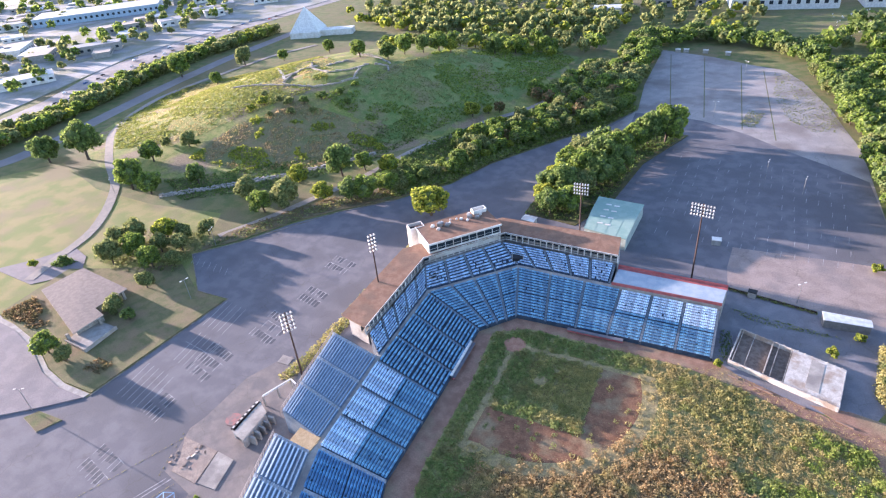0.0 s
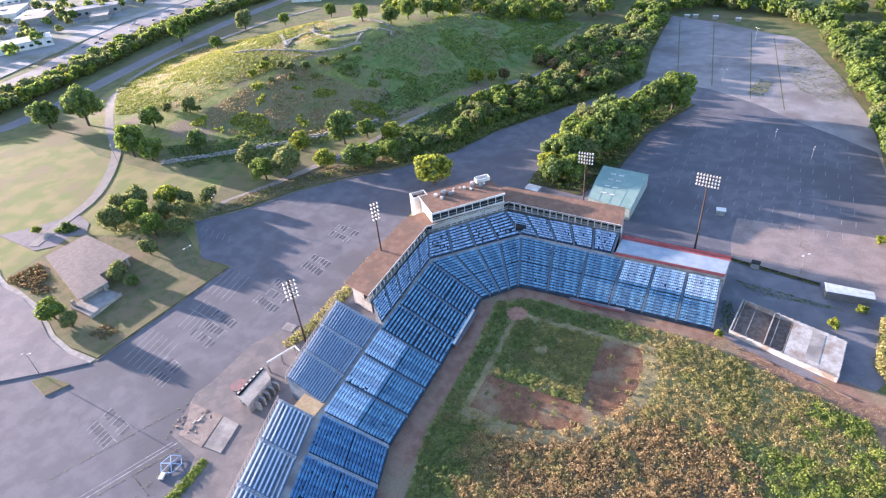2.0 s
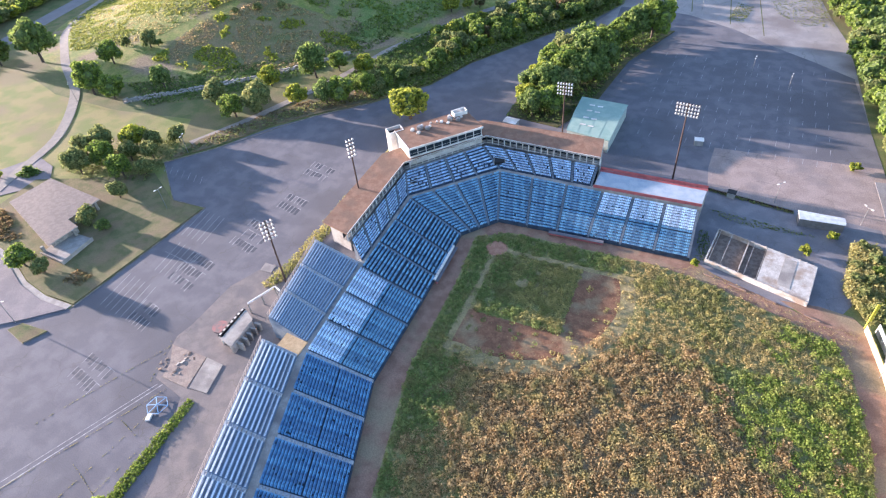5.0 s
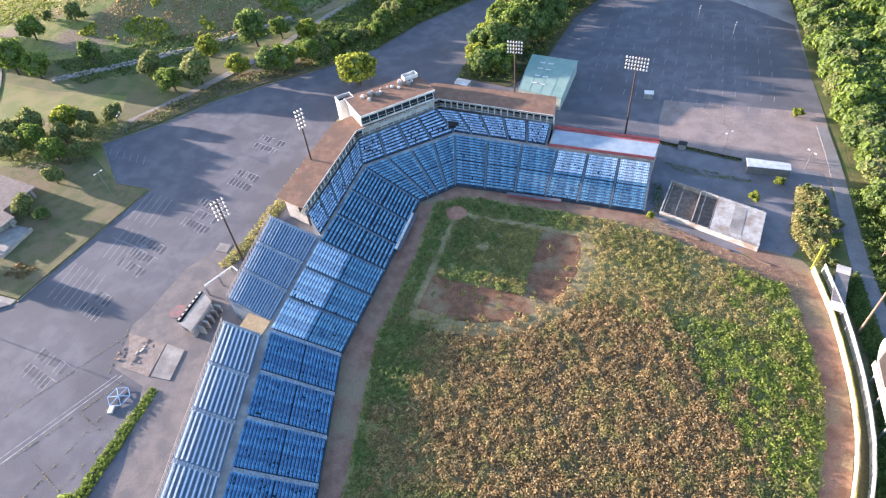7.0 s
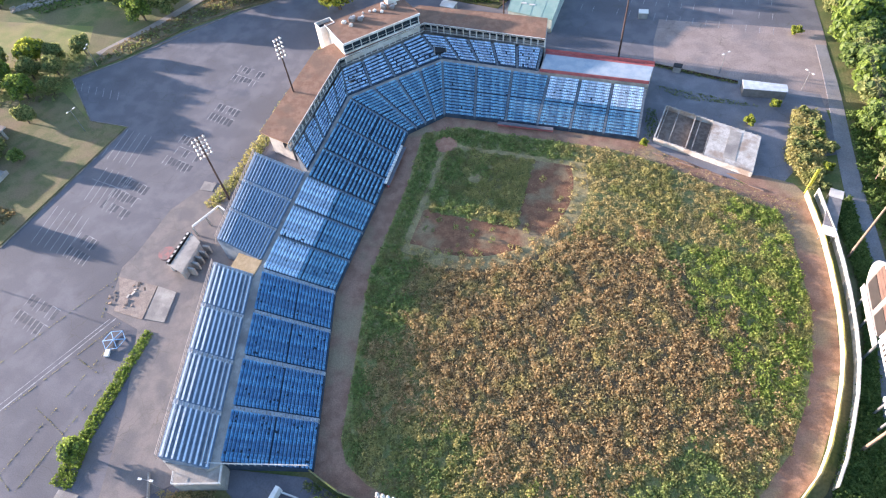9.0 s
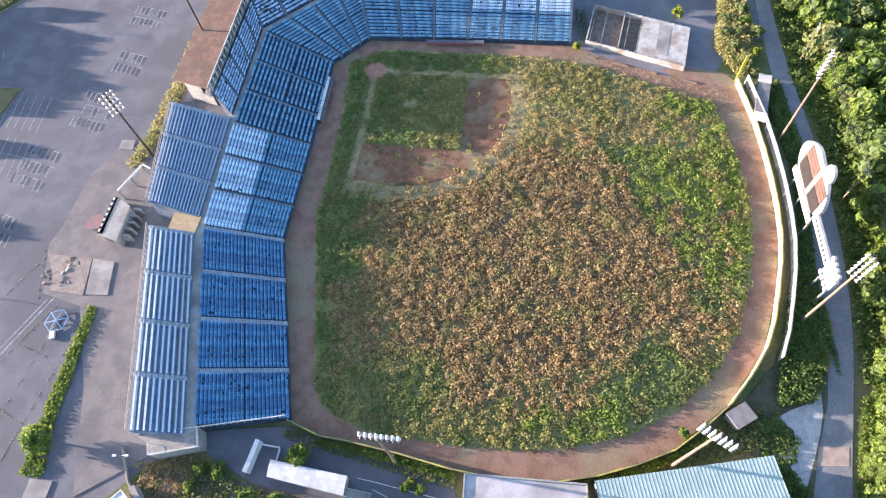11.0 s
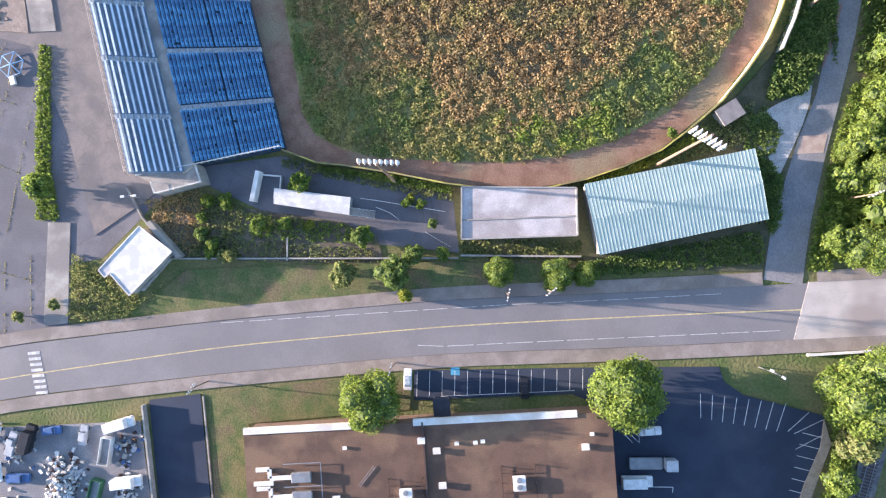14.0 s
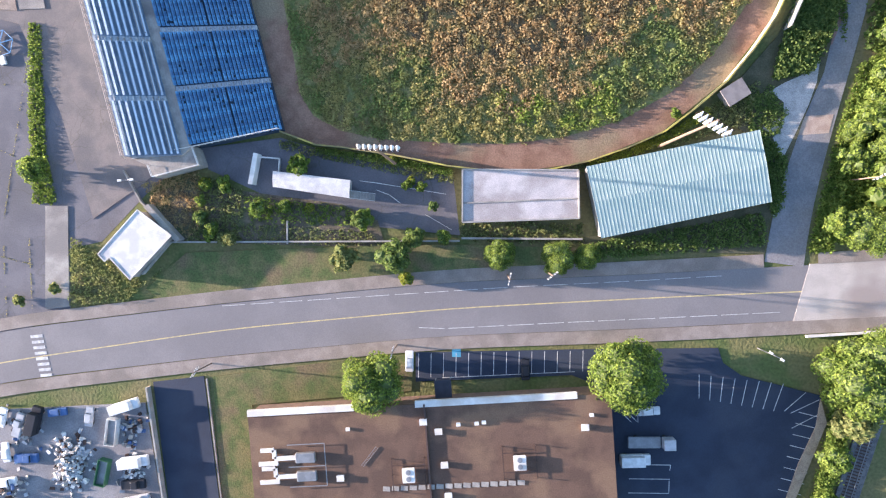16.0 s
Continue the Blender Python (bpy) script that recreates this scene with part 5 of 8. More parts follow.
ROADSIDE = "trees along the lot road"
belt([(-98, 84), (-80, 112), (-68, 140), (-52, 163), (-38, 184), (-20, 208), (-9, 240)], 9, 5.5, 0.6, 0.95, (0, 1, 3, 4, 3, 2), ROADSIDE)
woods("road_slope_trees", [(-88, 138), (-74, 164), (-58, 188), (-40, 214), (-24, 250)], 24, 7.0, 0.75, 1.2, (0, 2, 3, 4, 3, 5), "dense mixed trees on the slope above the lot road", lod=2)
woods("upper_slope_trees", [(-66, 222), (-44, 262), (-36, 310)], 30, 8.0, 0.8, 1.2, (0, 3, 3, 4, 5), "dense mixed trees beside the hill drive", lod=3)
woods("lot_edge_trees", [(-21, 246), (-22, 330), (-26, 410)], 24, 8, 0.9, 1.3, (0, 3, 3, 4), "dense trees along the far lot edge", lod=5)
woods("far_lot_trees", [(-30, 380), (20, 408), (80, 374), (98, 345)], 26, 8, 0.9, 1.3, (0, 1, 3), "dark tree line behind the far lot", lod=8)
woods("hill_back_trees", [(-240, 330), (-170, 330), (-110, 350), (-60, 380)], 60, 15, 1.0, 1.5, (0, 3, 3, 2), "scattered trees on the back of the hill", lod=7)
EAST = "trees at the edge of the east woods"
belt([(92, 332), (107, 246), (116, 185), (119.5, 120), (120.5, 80), (126, 44)], 7, 7, 0.85, 1.2, (0, 1, 3, 4), EAST)
belt([(126, 44), (130, 0), (133, -30), (131, -60), (127.5, -85), (121, -112)], 7, 6.5, 0.7, 1.05, (0, 1, 4, 0), EAST)
woods("east_woods", [(106, 330), (122, 200), (133, 60), (142, -10), (143, -60), (136, -118)], 26, 7, 0.9, 1.35, (0, 1, 3, 4, 0), "dense green woods east of the service road", lod=4)
woods("deep_east_woods", [(152, 330), (164, 180), (178, 40), (182, -60), (176, -125)], 60, 10.5, 1.1, 1.6, (0, 1, 4, 0), "dense green woods east of the service road", lod=7)
MID = "trees between the lots"
for x, y, s, k in ((-20, 96, 1.2, 2), (-14, 104, 1.4, 1), (-19, 113, 1.4, 2), (-9, 120, 1.5, 0), (-3, 131, 1.6, 1), (-13, 136, 1.4, 3), (-15, 86, 1.1, 1), (0, 146, 1.6, 0), (-8, 152, 1.4, 1), (6, 162, 1.4, 0), (20, 178, 1.9, 0), (-6, 108, 1.3, 3), (6, 140, 1.3, 1), (-18, 125, 1.3, 0), (12, 173, 1.4, 1), (-2, 117, 1.2, 1), (-8, 92, 1.1, 0), (-1, 159, 1.3, 3), (3, 124, 1.2, 1), (-22, 106, 1.0, 1)):
    plant(KINDS[k], x, y, s * 1.2, MID)
for x, y, s, k in ((-239, 46, 1.6, 0), (-223, 45, 1.4, 0), (-247, 52, 1.2, 3), (-330, 58, 2.0, 1), (-308, 69, 2.1, 1), (-256, 76, 1.4, 0), (-244, 94, 1.1, 3), (-395, 228, 2.2, 0), (-359, 270, 1.7, 3), (-138.6, 55.5, 1.6, 3), (-147, 48, 1.2, 0), (-125.4, 67, 1.25, 2), (-104.5, 74, 1.5, 0), (-110, 70, 1.2, 1), (-97, 84, 1.3, 0), (-166, 58, 1.4, 3)):
    plant(KINDS[k], x, y, s)
for x, y, s, k in ((-150, 80, 1.2, 2), (-132, 94, 1.5, 1), (-124, 104, 1.2, 0), (-110, 106, 1.2, 2), (-112, 111, .9, 2), (-97, 189, 1.25, 2), (-90, 198, .8, 2), (-84, 202, .9, 5), (-190, -1, 1.2, 3), (-181, -12, 1.25, 3), (-186, 5, 1.3, 3), (-175, 13, 1.3, 2), (-176, -3, 1.1, 0), (-168, 3, 1.1, 3), (-161, -8, 1.0, 0), (-159, 7, .9, 3), (-167, 16, 1.0, 3), (-152, -4, .8, 3), (-158, 22, .9, 3)):
    plant(KINDS[k], x, y, s)
for x, y, s, k in ((-150.5, -20, .9, 3), (-152, -62, 1.1, 0), (-149, -36, .9, 3), (-142, -62, .75, 3), (-139.5, -37.5, .5, 1), (-205, 62, 1.1, 1)):
    plant(KINDS[k], x, y, s)
round_tree = plant(KINDS[2], -66, 69.5, 2.3)
round_tree.scale = (2.3, 2.2, 1.9)
woods("highway_trees", [(-400, 30), (-404, 92), (-414, 150), (-434, 226), (-436, 300), (-426, 390)], 26, 7, 0.8, 1.3, (3, 3, 4, 2), "green tree belt between highway and street", lod=10)
FORT = "trees on the fort hill"
for x, y, s, k in ((-203, 229, 1.35, 0), (-185, 238, 1.3, 1), (-178, 251, 1.35, 0), (-160, 272, 1.6, 0), (-152, 276, 1.4, 2), (-168, 262, 1.2, 1), (-130, 310, 1.5, 1), (-120, 330, 1.5, 0), (-330, 290, 1.2, 0), (-300, 320, 1.2, 0), (-250, 340, 1.3, 0), (-340, 215, 1.1, 0), (-230, 330, 1.1, 3), (-100, 345, 1.5, 0), (-140, 345, 1.4, 1), (-160, 340, 1.4, 0)):
    plant(KINDS[k], x, y, s, FORT)
# mostly the lighter olive kind, whose paleness stands in for haze
woods("far_trees", [(-330, 480), (-200, 420), (-60, 440)], 90, 13, 1.0, 1.6, (3, 3, 2), "scattered far trees behind the hill", lod=18)
woods("park_far_trees", [(-380, 540), (-180, 500), (60, 470)], 130, 20, 1.0, 1.6, (3, 3, 3, 2), "scattered far trees in the park", lod=20)
woods("far_trees_east", [(110, 420), (260, 360), (420, 300)], 90, 14, 1.0, 1.7, (0, 3, 1), "scattered far trees beyond the woods", lod=20)
for x, y, s, k in ((23.5, -158.5, 1.0, 1), (74.8, -154.4, 1.15, 0), (121, -151.5, 1.15, 1), (127, -147, 1.0, 0), (48.8, -130.6, .52, 0), (60.5, -130.8, .55, 1), (67, -130.4, .42, 0), (124.5, -108, .7, 0), (122.5, -122.5, .65, 1), (119.5, -102, .42, 0)):
    plant(BIG[k], x, y, s, "street trees by the road")
for x, y, s, k in ((26.1, -132.2, .75, 1), (4.9, -113, .42, 0), (15.5, -133.2, .6, 3), (29, -136.6, .4, 2), (31, -127.6, .42, 1), (36.6, -127.4, .4, 0), (18.5, -124.6, .42, 1), (2, -122.6, .35, 0), (7.2, -122.6, .3, 2), (-4, -123, .38, 0), (-53, -116.6, .75, 0), (-15.7, -118.6, .3, 0), (-11.6, -118.8, .32, 0), (-16.7, -125.5, .32, 1), (-10, -130, .36, 3), (-14, -128, .3, 0), (121.5, -160, 1.0, 3), (119.5, -170, .7, 0), (124, -152, 1.1, 3), (118, -180, .8, 0), (119, -186, .8, 3), (117, -121, .7, 0), (127, -116, 1.0, 0), (123, -98, .7, 2), (128, -96, 1.0, 0), (126, -106, .9, 4), (131, -104, 1.1, 3), (132, -118, 1.0, 0), (125, -90, .8, 0)):
    plant(KINDS[k], x, y, s)

# low growth near the fences, as clumps nobody could count
def thicket(name, pts, count, size, leafmat, label, hmax=1.2, zfun=None):
    """Clumps of small leaves scattered inside the outline pts."""
    rng = np.random.default_rng(len(name) + count)
    P = np.array(pts)
    lo, hi = P.min(0), P.max(0)
    got = []
    while len(got) < count:
        q = rng.uniform(lo, hi, (count * 2, 2))
        inside = np.zeros(len(q), bool)
        j = len(P) - 1
        for i in range(len(P)):
            c = ((P[i, 1] > q[:, 1]) != (P[j, 1] > q[:, 1])) & (q[:, 0] < (P[j, 0] - P[i, 0]) * (q[:, 1] - P[i, 1]) / (P[j, 1] - P[i, 1] + 1e-9) + P[i, 0])
            inside ^= c
            j = i
        got += q[inside].tolist()
    q = np.array(got[:count])
    return scatter(name, q, rng, size, leafmat, label, hmax)


def scatter(name, q, rng, size, leafmat, label, hmax, category="weeds", per=5, up=.8):
    n = len(q)
    c = np.repeat(q, per, 0) + rng.normal(0, size * .75, (n * per, 2))
    hgt = np.repeat(rng.uniform(.25, 1, n) * hmax, per) * rng.uniform(.3, 1, n * per)
    p = np.column_stack([c, height(c[:, 0], c[:, 1]) + hgt])
    m = len(p)
    nrm = rng.normal(0, .6, (m, 3)) + np.array((0, 0, up))
    nrm /= np.linalg.norm(nrm, axis=1)[:, None]
    t = np.cross(nrm, rng.normal(0, 1, (m, 3)))
    t /= np.linalg.norm(t, axis=1)[:, None]
    b = np.cross(nrm, t)
    s = size * rng.uniform(.5, 1.1, (m, 1))
    v = np.stack([p - t * s, p - b * s * .6, p + t * s, p + b * s * .6], 1).reshape(-1, 3)
    ob = bulk(name, v, np.arange(4 * m).reshape(-1, 4), leafmat)
    return tagged(ob, label, category, kind="stuff")


BROWNW = mat("brown_weed", (0.345, 0.243, 0.118), (0.525, 0.396, 0.20), 1.3, 0.9, 0.3, 0, 0.4, island=0.1, third=(0.40, 0.345, 0.145), big=6, thin=0.48, spec=0.1)
GREENW = mat("green_weed", (0.18, 0.24, 0.075), (0.30, 0.34, 0.115), 1.3, 0.9, 0.3, 0, 0.4, island=0.1, third=(0.29, 0.275, 0.11), big=7, thin=0.48, spec=0.1)
BRIGHTW = mat("bright_green_weed", (0.22, 0.295, 0.06), (0.345, 0.395, 0.095), 1.3, 0.9, 0.3, 0, 0.4, island=0.1, third=(0.37, 0.34, 0.13), big=6, thin=0.48, spec=0.1)
OLIVEW = mat("olive_weed", (0.34, 0.32, 0.12), (0.47, 0.415, 0.165), 1.5, 0.9, 0.3, 0, 0.4, island=0.1, third=(0.27, 0.28, 0.095), big=6, thin=0.48, spec=0.1)
TANW = mat("straw_weed", (0.37, 0.31, 0.135), (0.52, 0.43, 0.19), 1.5, 0.9, 0.3, 0, 0.4, island=0.1, thin=0.48, spec=0.1)


def clumps(name, q, rng, rad, leafmat, label, per=12):
    """Weed clumps: low domes of leaves, each with its own size."""
    n = len(q)
    r = rad * rng.uniform(.5, 1.35, n)
    d = rng.normal(0, 1, (n * per, 3))
    d /= np.linalg.norm(d, axis=1)[:, None]
    d[:, 2] = np.abs(d[:, 2])
    R = np.repeat(r, per) * rng.uniform(.62, 1.12, n * per)
    c = np.repeat(q, per, 0)
    tall = np.repeat(rng.uniform(.65, 1.15, n), per)
    p = np.column_stack([c + d[:, :2] * R[:, None], d[:, 2] * R * tall + .06])
    nrm = d + rng.normal(0, .38, d.shape) + np.array((0, 0, .08))
    nrm /= np.linalg.norm(nrm, axis=1)[:, None]
    t = np.cross(nrm, rng.normal(0, 1, d.shape))
    t /= np.linalg.norm(t, axis=1)[:, None]
    b = np.cross(nrm, t)
    s = (np.minimum(np.repeat(r, per), 1.1) * rng.uniform(.15, .30, n * per))[:, None]
    v = np.stack([p - t * s, p - b * s * .65, p + t * s, p + b * s * .65], 1).reshape(-1, 3)
    return tagged(bulk(name, v, np.arange(4 * n * per).reshape(-1, 4), leafmat), label, "weeds", kind="stuff")


def inside(pts, q):
    P, ins, j = np.array(pts), np.zeros(len(q), bool), len(pts) - 1
    for i in range(len(P)):
        ins ^= ((P[i, 1] > q[:, 1]) != (P[j, 1] > q[:, 1])) & (q[:, 0] < (P[j, 0] - P[i, 0]) * (q[:, 1] - P[i, 1]) / (P[j, 1] - P[i, 1] + 1e-9) + P[i, 0])
        j = i
    return q[ins]


# outfield weeds by zone
rng = np.random.default_rng(7)
OUT = [(-8, 3), (2, 8.5), (50, 8), (66, 4.5), (88, -3.5), (97, -7.5), (101, -20), (103.5, -39), (102.8, -52), (100.8, -63.4), (97, -76), (91.3, -85.5), (82.5, -94.5), (72.3, -101), (60.5, -104.8), (49, -106.6), (36, -107), (22, -106.6), (13.5, -105), (7.5, -102), (4.4, -98), (0, -78), (-5.6, -54), (-6, -20)]
q = inside(OUT, rng.uniform((-8, -107.5), (105, 9), (17500, 2)))
x, y = q[:, 0], q[:, 1]
rm = np.hypot(x - 13, y + 13)
fair = (x > -.9) & (y < .9)
ring = fair & (rm >= 29.2) & (rm < 34.5 + rng.normal(0, .8, len(q)))
paths = fair & ((x < 1.2) | (y > -1.2)) & (x < 44) & (y > -44)
square = (x > 1.6) & (x < 28.6) & (y < -1.5) & (y > -28.2) & (np.hypot(x - 13.1, y + 12.9) > 2.2)
clay = fair & (rm < 29.2) & ~square
plate = np.hypot(x, y) < 3.6
luck = rng.random(len(q))
keep = ~(paths & (luck > .12)) & ~(ring & (luck > .3)) & ~(clay & (luck > .025)) & ~plate
q, ring = q[keep], ring[keep]
x, y = q[:, 0], q[:, 1]
nz = np.array([noise.noise(Vector((a * .045, b * .045, 3.1))) + .6 * noise.noise(Vector((a * .17, b * .17, 8))) for a, b in q]) + rng.normal(0, .1, len(q))
infield = np.hypot(x - 13, y + 13) < 29.2
brown = ~infield & ((np.hypot((x - 50) / 41, (y + 60) / 37) + nz * .55) < 1.0)
tan = ~brown & ~infield & (((x > 38) & (y > -24) & (nz > -.12)) | ring)
bright = ~brown & ~tan & ((((x - 90) / 16) ** 2 + ((y + 38) / 30) ** 2 + nz * .7 < 1) | (((x - 60) / 14) ** 2 + ((y + 98) / 6) ** 2 + nz * .6 < 1))
green = ~brown & ~tan & ~bright & ((x < 9) & (nz > -.55) | (x > 70) & (nz > -.1) | (y < -88) & (nz > .22) | (y > 1) & (x < 42) | infield & (nz > .28))
rest = ~brown & ~tan & ~bright & ~green
clumps("brown_weeds", q[brown], rng, 1.08, BROWNW, "dead brown weeds across the outfield", 30)
clumps("green_weeds", q[green], rng, .95, GREENW, "green weeds across the outfield", 32)
clumps("bright_weeds", q[bright], rng, 1.05, BRIGHTW, "bright leafy weeds in the outfield", 32)
clumps("tan_weeds", q[tan], rng, .8, TANW, "tan dry weeds round the infield edge", 22)
clumps("olive_weeds", q[rest], rng, .98, OLIVEW, "olive and straw weeds across the field", 32)
# low tufts that break the edges of dirt and grass
q = inside(OUT, rng.uniform((-4, -52), (52, 6), (12000, 2)))
q = q[np.hypot(q[:, 0], q[:, 1]) > 3.8]
rm = np.hypot(q[:, 0] - 13, q[:, 1] + 13)
near = (q[:, 0] > -1.6) & (q[:, 1] < 1.6) & (((rm > 28) & (rm < 35.5)) | (q[:, 0] < 2.4) | (q[:, 1] > -2.4)) & (rng.random(len(q)) < .55)
clumps("straw_tufts", q[near], rng, .3, TANW, "short straw tufts along the base paths", 7)
seam = (q[:, 0] > 1) & (q[:, 1] < -1) & (np.abs(np.maximum(q[:, 0] - 27.3, -27.0 - q[:, 1])) < 1.6) & (q[:, 0] < 30) & (q[:, 1] > -30)
clumps("infield_edge_weeds", q[seam], rng, .36, OLIVEW, "straggling weeds along the infield grass edge", 9)
dirt = (q[:, 0] > 1.5) & (q[:, 1] < -1.5) & (rm < 29) & ((q[:, 0] > 28.5) | (q[:, 1] < -28.5)) & (rng.random(len(q)) < .22)
clumps("clay_tufts", q[dirt], rng, .24, BROWNW, "small dead tufts on the infield clay", 6)
q = inside([(38, 3), (60, 11.5), (66, 10), (96, -1.5), (104, -1), (101, -12), (97, -7), (88, -3.5), (66, 4.5), (50, 8)], rng.uniform((38, -12), (105, 12), (6000, 2)))
clumps("track_weeds", q[rng.random(len(q)) < .75], rng, .3, TANW, "tan dry grass over the warning track", 8)

thicket("lot_weeds", [(54, 215), (62, 212), (66, 235), (58, 240)], 260, .3, LEAF[3], "weeds in the cracked upper lot", .5)
thicket("lot_side_weeds", [(70, 318), (77, 322), (87, 298), (100, 250), (106, 215), (90, 212), (78, 228), (70, 270)], 1000, .3, LEAF[3], "dry weeds over the lot side", .3)
thicket("fence_thicket", [(0, -108), (14, -110.5), (25, -111.8), (38, -113.6), (38, -116), (24, -114), (0, -110)], 500, .25, LEAF[3], "weedy vines behind the low fence", 1.4)
thicket("roadside_thicket", [(103, -92), (111, -90), (115, -80), (116.5, -70), (113, -50), (110.5, -62), (105.5, -80)], 3200, .36, LEAF[1], "dark thicket behind the outfield wall", 2.2)
thicket("verge_thicket", [(117, -84), (115.8, -60), (118.5, -20), (116, 2), (112, -4), (115.5, -30), (114, -58)], 3600, .36, LEAF[1], "green brush behind the billboard wall", 1.6)
thicket("grove_thicket", [(-25, 84), (-4, 82), (6, 104), (12, 150), (28, 190), (14, 188), (-8, 162), (-24, 130)], 1500, .6, LEAF[1], "dense undergrowth in the grove", 2.6)
thicket("bank_hedge", [(-150, 14), (-138, 27), (-124, 49), (-108, 66), (-90, 84), (-96, 88), (-114, 72), (-130, 54), (-144, 32)], 500, .5, LEAF[3], "scrubby hedge on the bank", 1.5)
thicket("pavilion_hedge", [(-196, -12), (-176, -16), (-150, -8), (-148, 6), (-160, 24), (-184, 16)], 600, .5, LEAF[3], "dusty hedge behind the pavilion", 2.6)
thicket("drive_brush", [(-118, 92), (-104, 98), (-88, 130), (-76, 170), (-90, 180), (-106, 150)], 1500, .6, LEAF[1], "dark brush below the hill drive", 1.8)
thicket("hill_foot_brush", [(-230, 60), (-200, 44), (-160, 70), (-130, 110), (-112, 160), (-130, 170), (-160, 110), (-200, 80)], 2200, .6, LEAF[1], "brush along the hill foot", 1.2)
thicket("building_thicket", [(66, -128), (103, -119.5), (104, -126), (68, -131)], 1300, .3, LEAF[1], "brush between the building and the road", 1.5)
thicket("corner_thicket", [(99.5, -103), (104, -104.5), (107, -108), (107, -118), (105, -120), (103.5, -117)], 700, .32, LEAF[1], "brush beside the green-roofed building", 1.8)
thicket("gravel_edge_brush", [(98, -96), (103, -93), (105, -97), (107, -98), (105, -103), (102, -104), (99, -102)], 600, .3, LEAF[1], "dark brush at the gravel edge", 1.0)
thicket("fence_brush", [(78, -107), (95, -95), (101, -92), (99, -101), (84, -106)], 900, .26, LEAF[3], "dry brush behind the outfield fence", 1.4)
thicket("roadside_growth", [(113.5, -125), (118, -108), (123.5, -84), (132, -90), (134, -126)], 2600, .36, LEAF[0], "green roadside growth by the service road", 2.0)
thicket("track_hedge", [(117, -147), (128, -145), (127, -156), (124, -164), (121, -178), (117, -192), (114.6, -190), (117.4, -176), (119.4, -163), (118.6, -155)], 2600, .34, LEAF[0], "green hedge between the lot and the railway", 2.2)
thicket("service_road_growth", [(115, -122), (119, -106), (124, -86), (138, -84), (140, -124)], 3000, .45, LEAF[0], "tall green growth beside the service road", 4.0)
thicket("service_verge", [(112.8, -127), (116.6, -104), (120.6, -88), (125, -86), (121, -104), (117.5, -127)], 1300, .33, LEAF[0], "low green growth at the service road edge", 1.1)
thicket("office_court_weeds", [(40, -124.6), (66, -123.2), (66, -128), (40, -128)], 250, .4, LEAF[3], "weeds behind the clubhouse", .8)
thicket("east_verge", [(119, 40), (120, 4), (123, -16), (124, -40), (123.4, -62), (121, -84), (126, -88), (132, -60), (135, -30), (131, 0), (131, 40)], 3200, .5, LEAF[1], "dark green growth along the service road", 1.6)
thicket("woods_floor", [(126, 50), (210, 50), (210, -120), (122, -120), (126, -80), (129, -30)], 3000, .9, LEAF[0], "woodland undergrowth", 2.5)
thicket("plaza_brush", [(-31, -119), (-25, -117), (-18, -115), (-17, -126), (-19, -131), (-28, -124)], 900, .2, BROWNW, "dead brown brush beside the stand", 1.0)
thicket("plaza_weeds", [(-18, -116), (-8, -119.5), (-8, -131), (-20, -131)], 800, .24, LEAF[3], "overgrown brush beside the stand", 1.4)
thicket("yard_weeds", [(-8, -120.4), (14, -122), (20, -124), (20, -126), (-6, -126)], 420, .26, LEAF[0], "yellow-green bushes behind the storage shed", 1.6)
thicket("wall_weeds", [(-8, -126.5), (20, -127), (24, -130), (-18, -131)], 600, .22, LEAF[3], "weeds along the retaining wall", 1.0)
thicket("fence_vines", [(8, -109.4), (26, -111), (38, -112.9), (38, -114.4), (25, -112.6), (8, -110.6)], 700, .2, LEAF[0], "vines over the low fence", 2.0)
thicket("far_fence_vines", [(66, -110.8), (82, -104), (90, -98), (91, -99.5), (83, -105.5), (67, -112)], 700, .22, LEAF[2], "vines over the low fence", 2.3)
thicket("fence_litter", [(40, -113.4), (49, -114), (66, -111), (66, -112.2), (40, -114)], 160, .25, LEAF[3], "weeds along the fence foot", 1.2)
thicket("lot_edge_scrub", [(-91, 80), (-72, 103), (-61, 131), (-47, 154), (-34, 174), (-17, 196), (-4, 228), (-10, 236), (-24, 204), (-43, 182), (-57, 162), (-71, 138), (-83, 110), (-100, 88)], 2300, .7, LEAF[3], "dusty scrub along the lot edge", 2.6)
thicket("lot_edge_brush", [(-91, 80), (-72, 103), (-61, 131), (-47, 154), (-34, 174), (-17, 196), (-4, 228), (-10, 236), (-24, 204), (-43, 182), (-57, 162), (-71, 138), (-83, 110), (-100, 88)], 1500, .7, LEAF[0], "green brush along the lot edge", 2.8)
thicket("bank_scrub", [(-152, 9), (-139, 24), (-125, 47), (-110, 63), (-91, 81), (-97, 90), (-114, 80), (-130, 60), (-146, 34)], 900, .45, LEAF[4], "brown scrub on the bank above the lot", 1.0)
thicket("pavilion_bushes", [(-194, -54), (-182, -55), (-176, -52), (-180, -46), (-192, -42)], 650, .5, LEAF[4], "pinkish-brown hedge beside the pavilion", 1.6)
thicket("highway_brush", [(-392, 30), (-396, 92), (-404, 150), (-420, 226), (-424, 300), (-416, 390), (-436, 390), (-448, 300), (-446, 226), (-424, 150), (-414, 92), (-408, 30)], 3600, .9, LEAF[3], "olive brush between highway and street", 3.5)
thicket("court_bushes", [(-179, -55), (-171, -56), (-168, -51), (-176, -50)], 120, .45, LEAF[4], "pinkish-brown bushes beside the pavilion", 1.2)
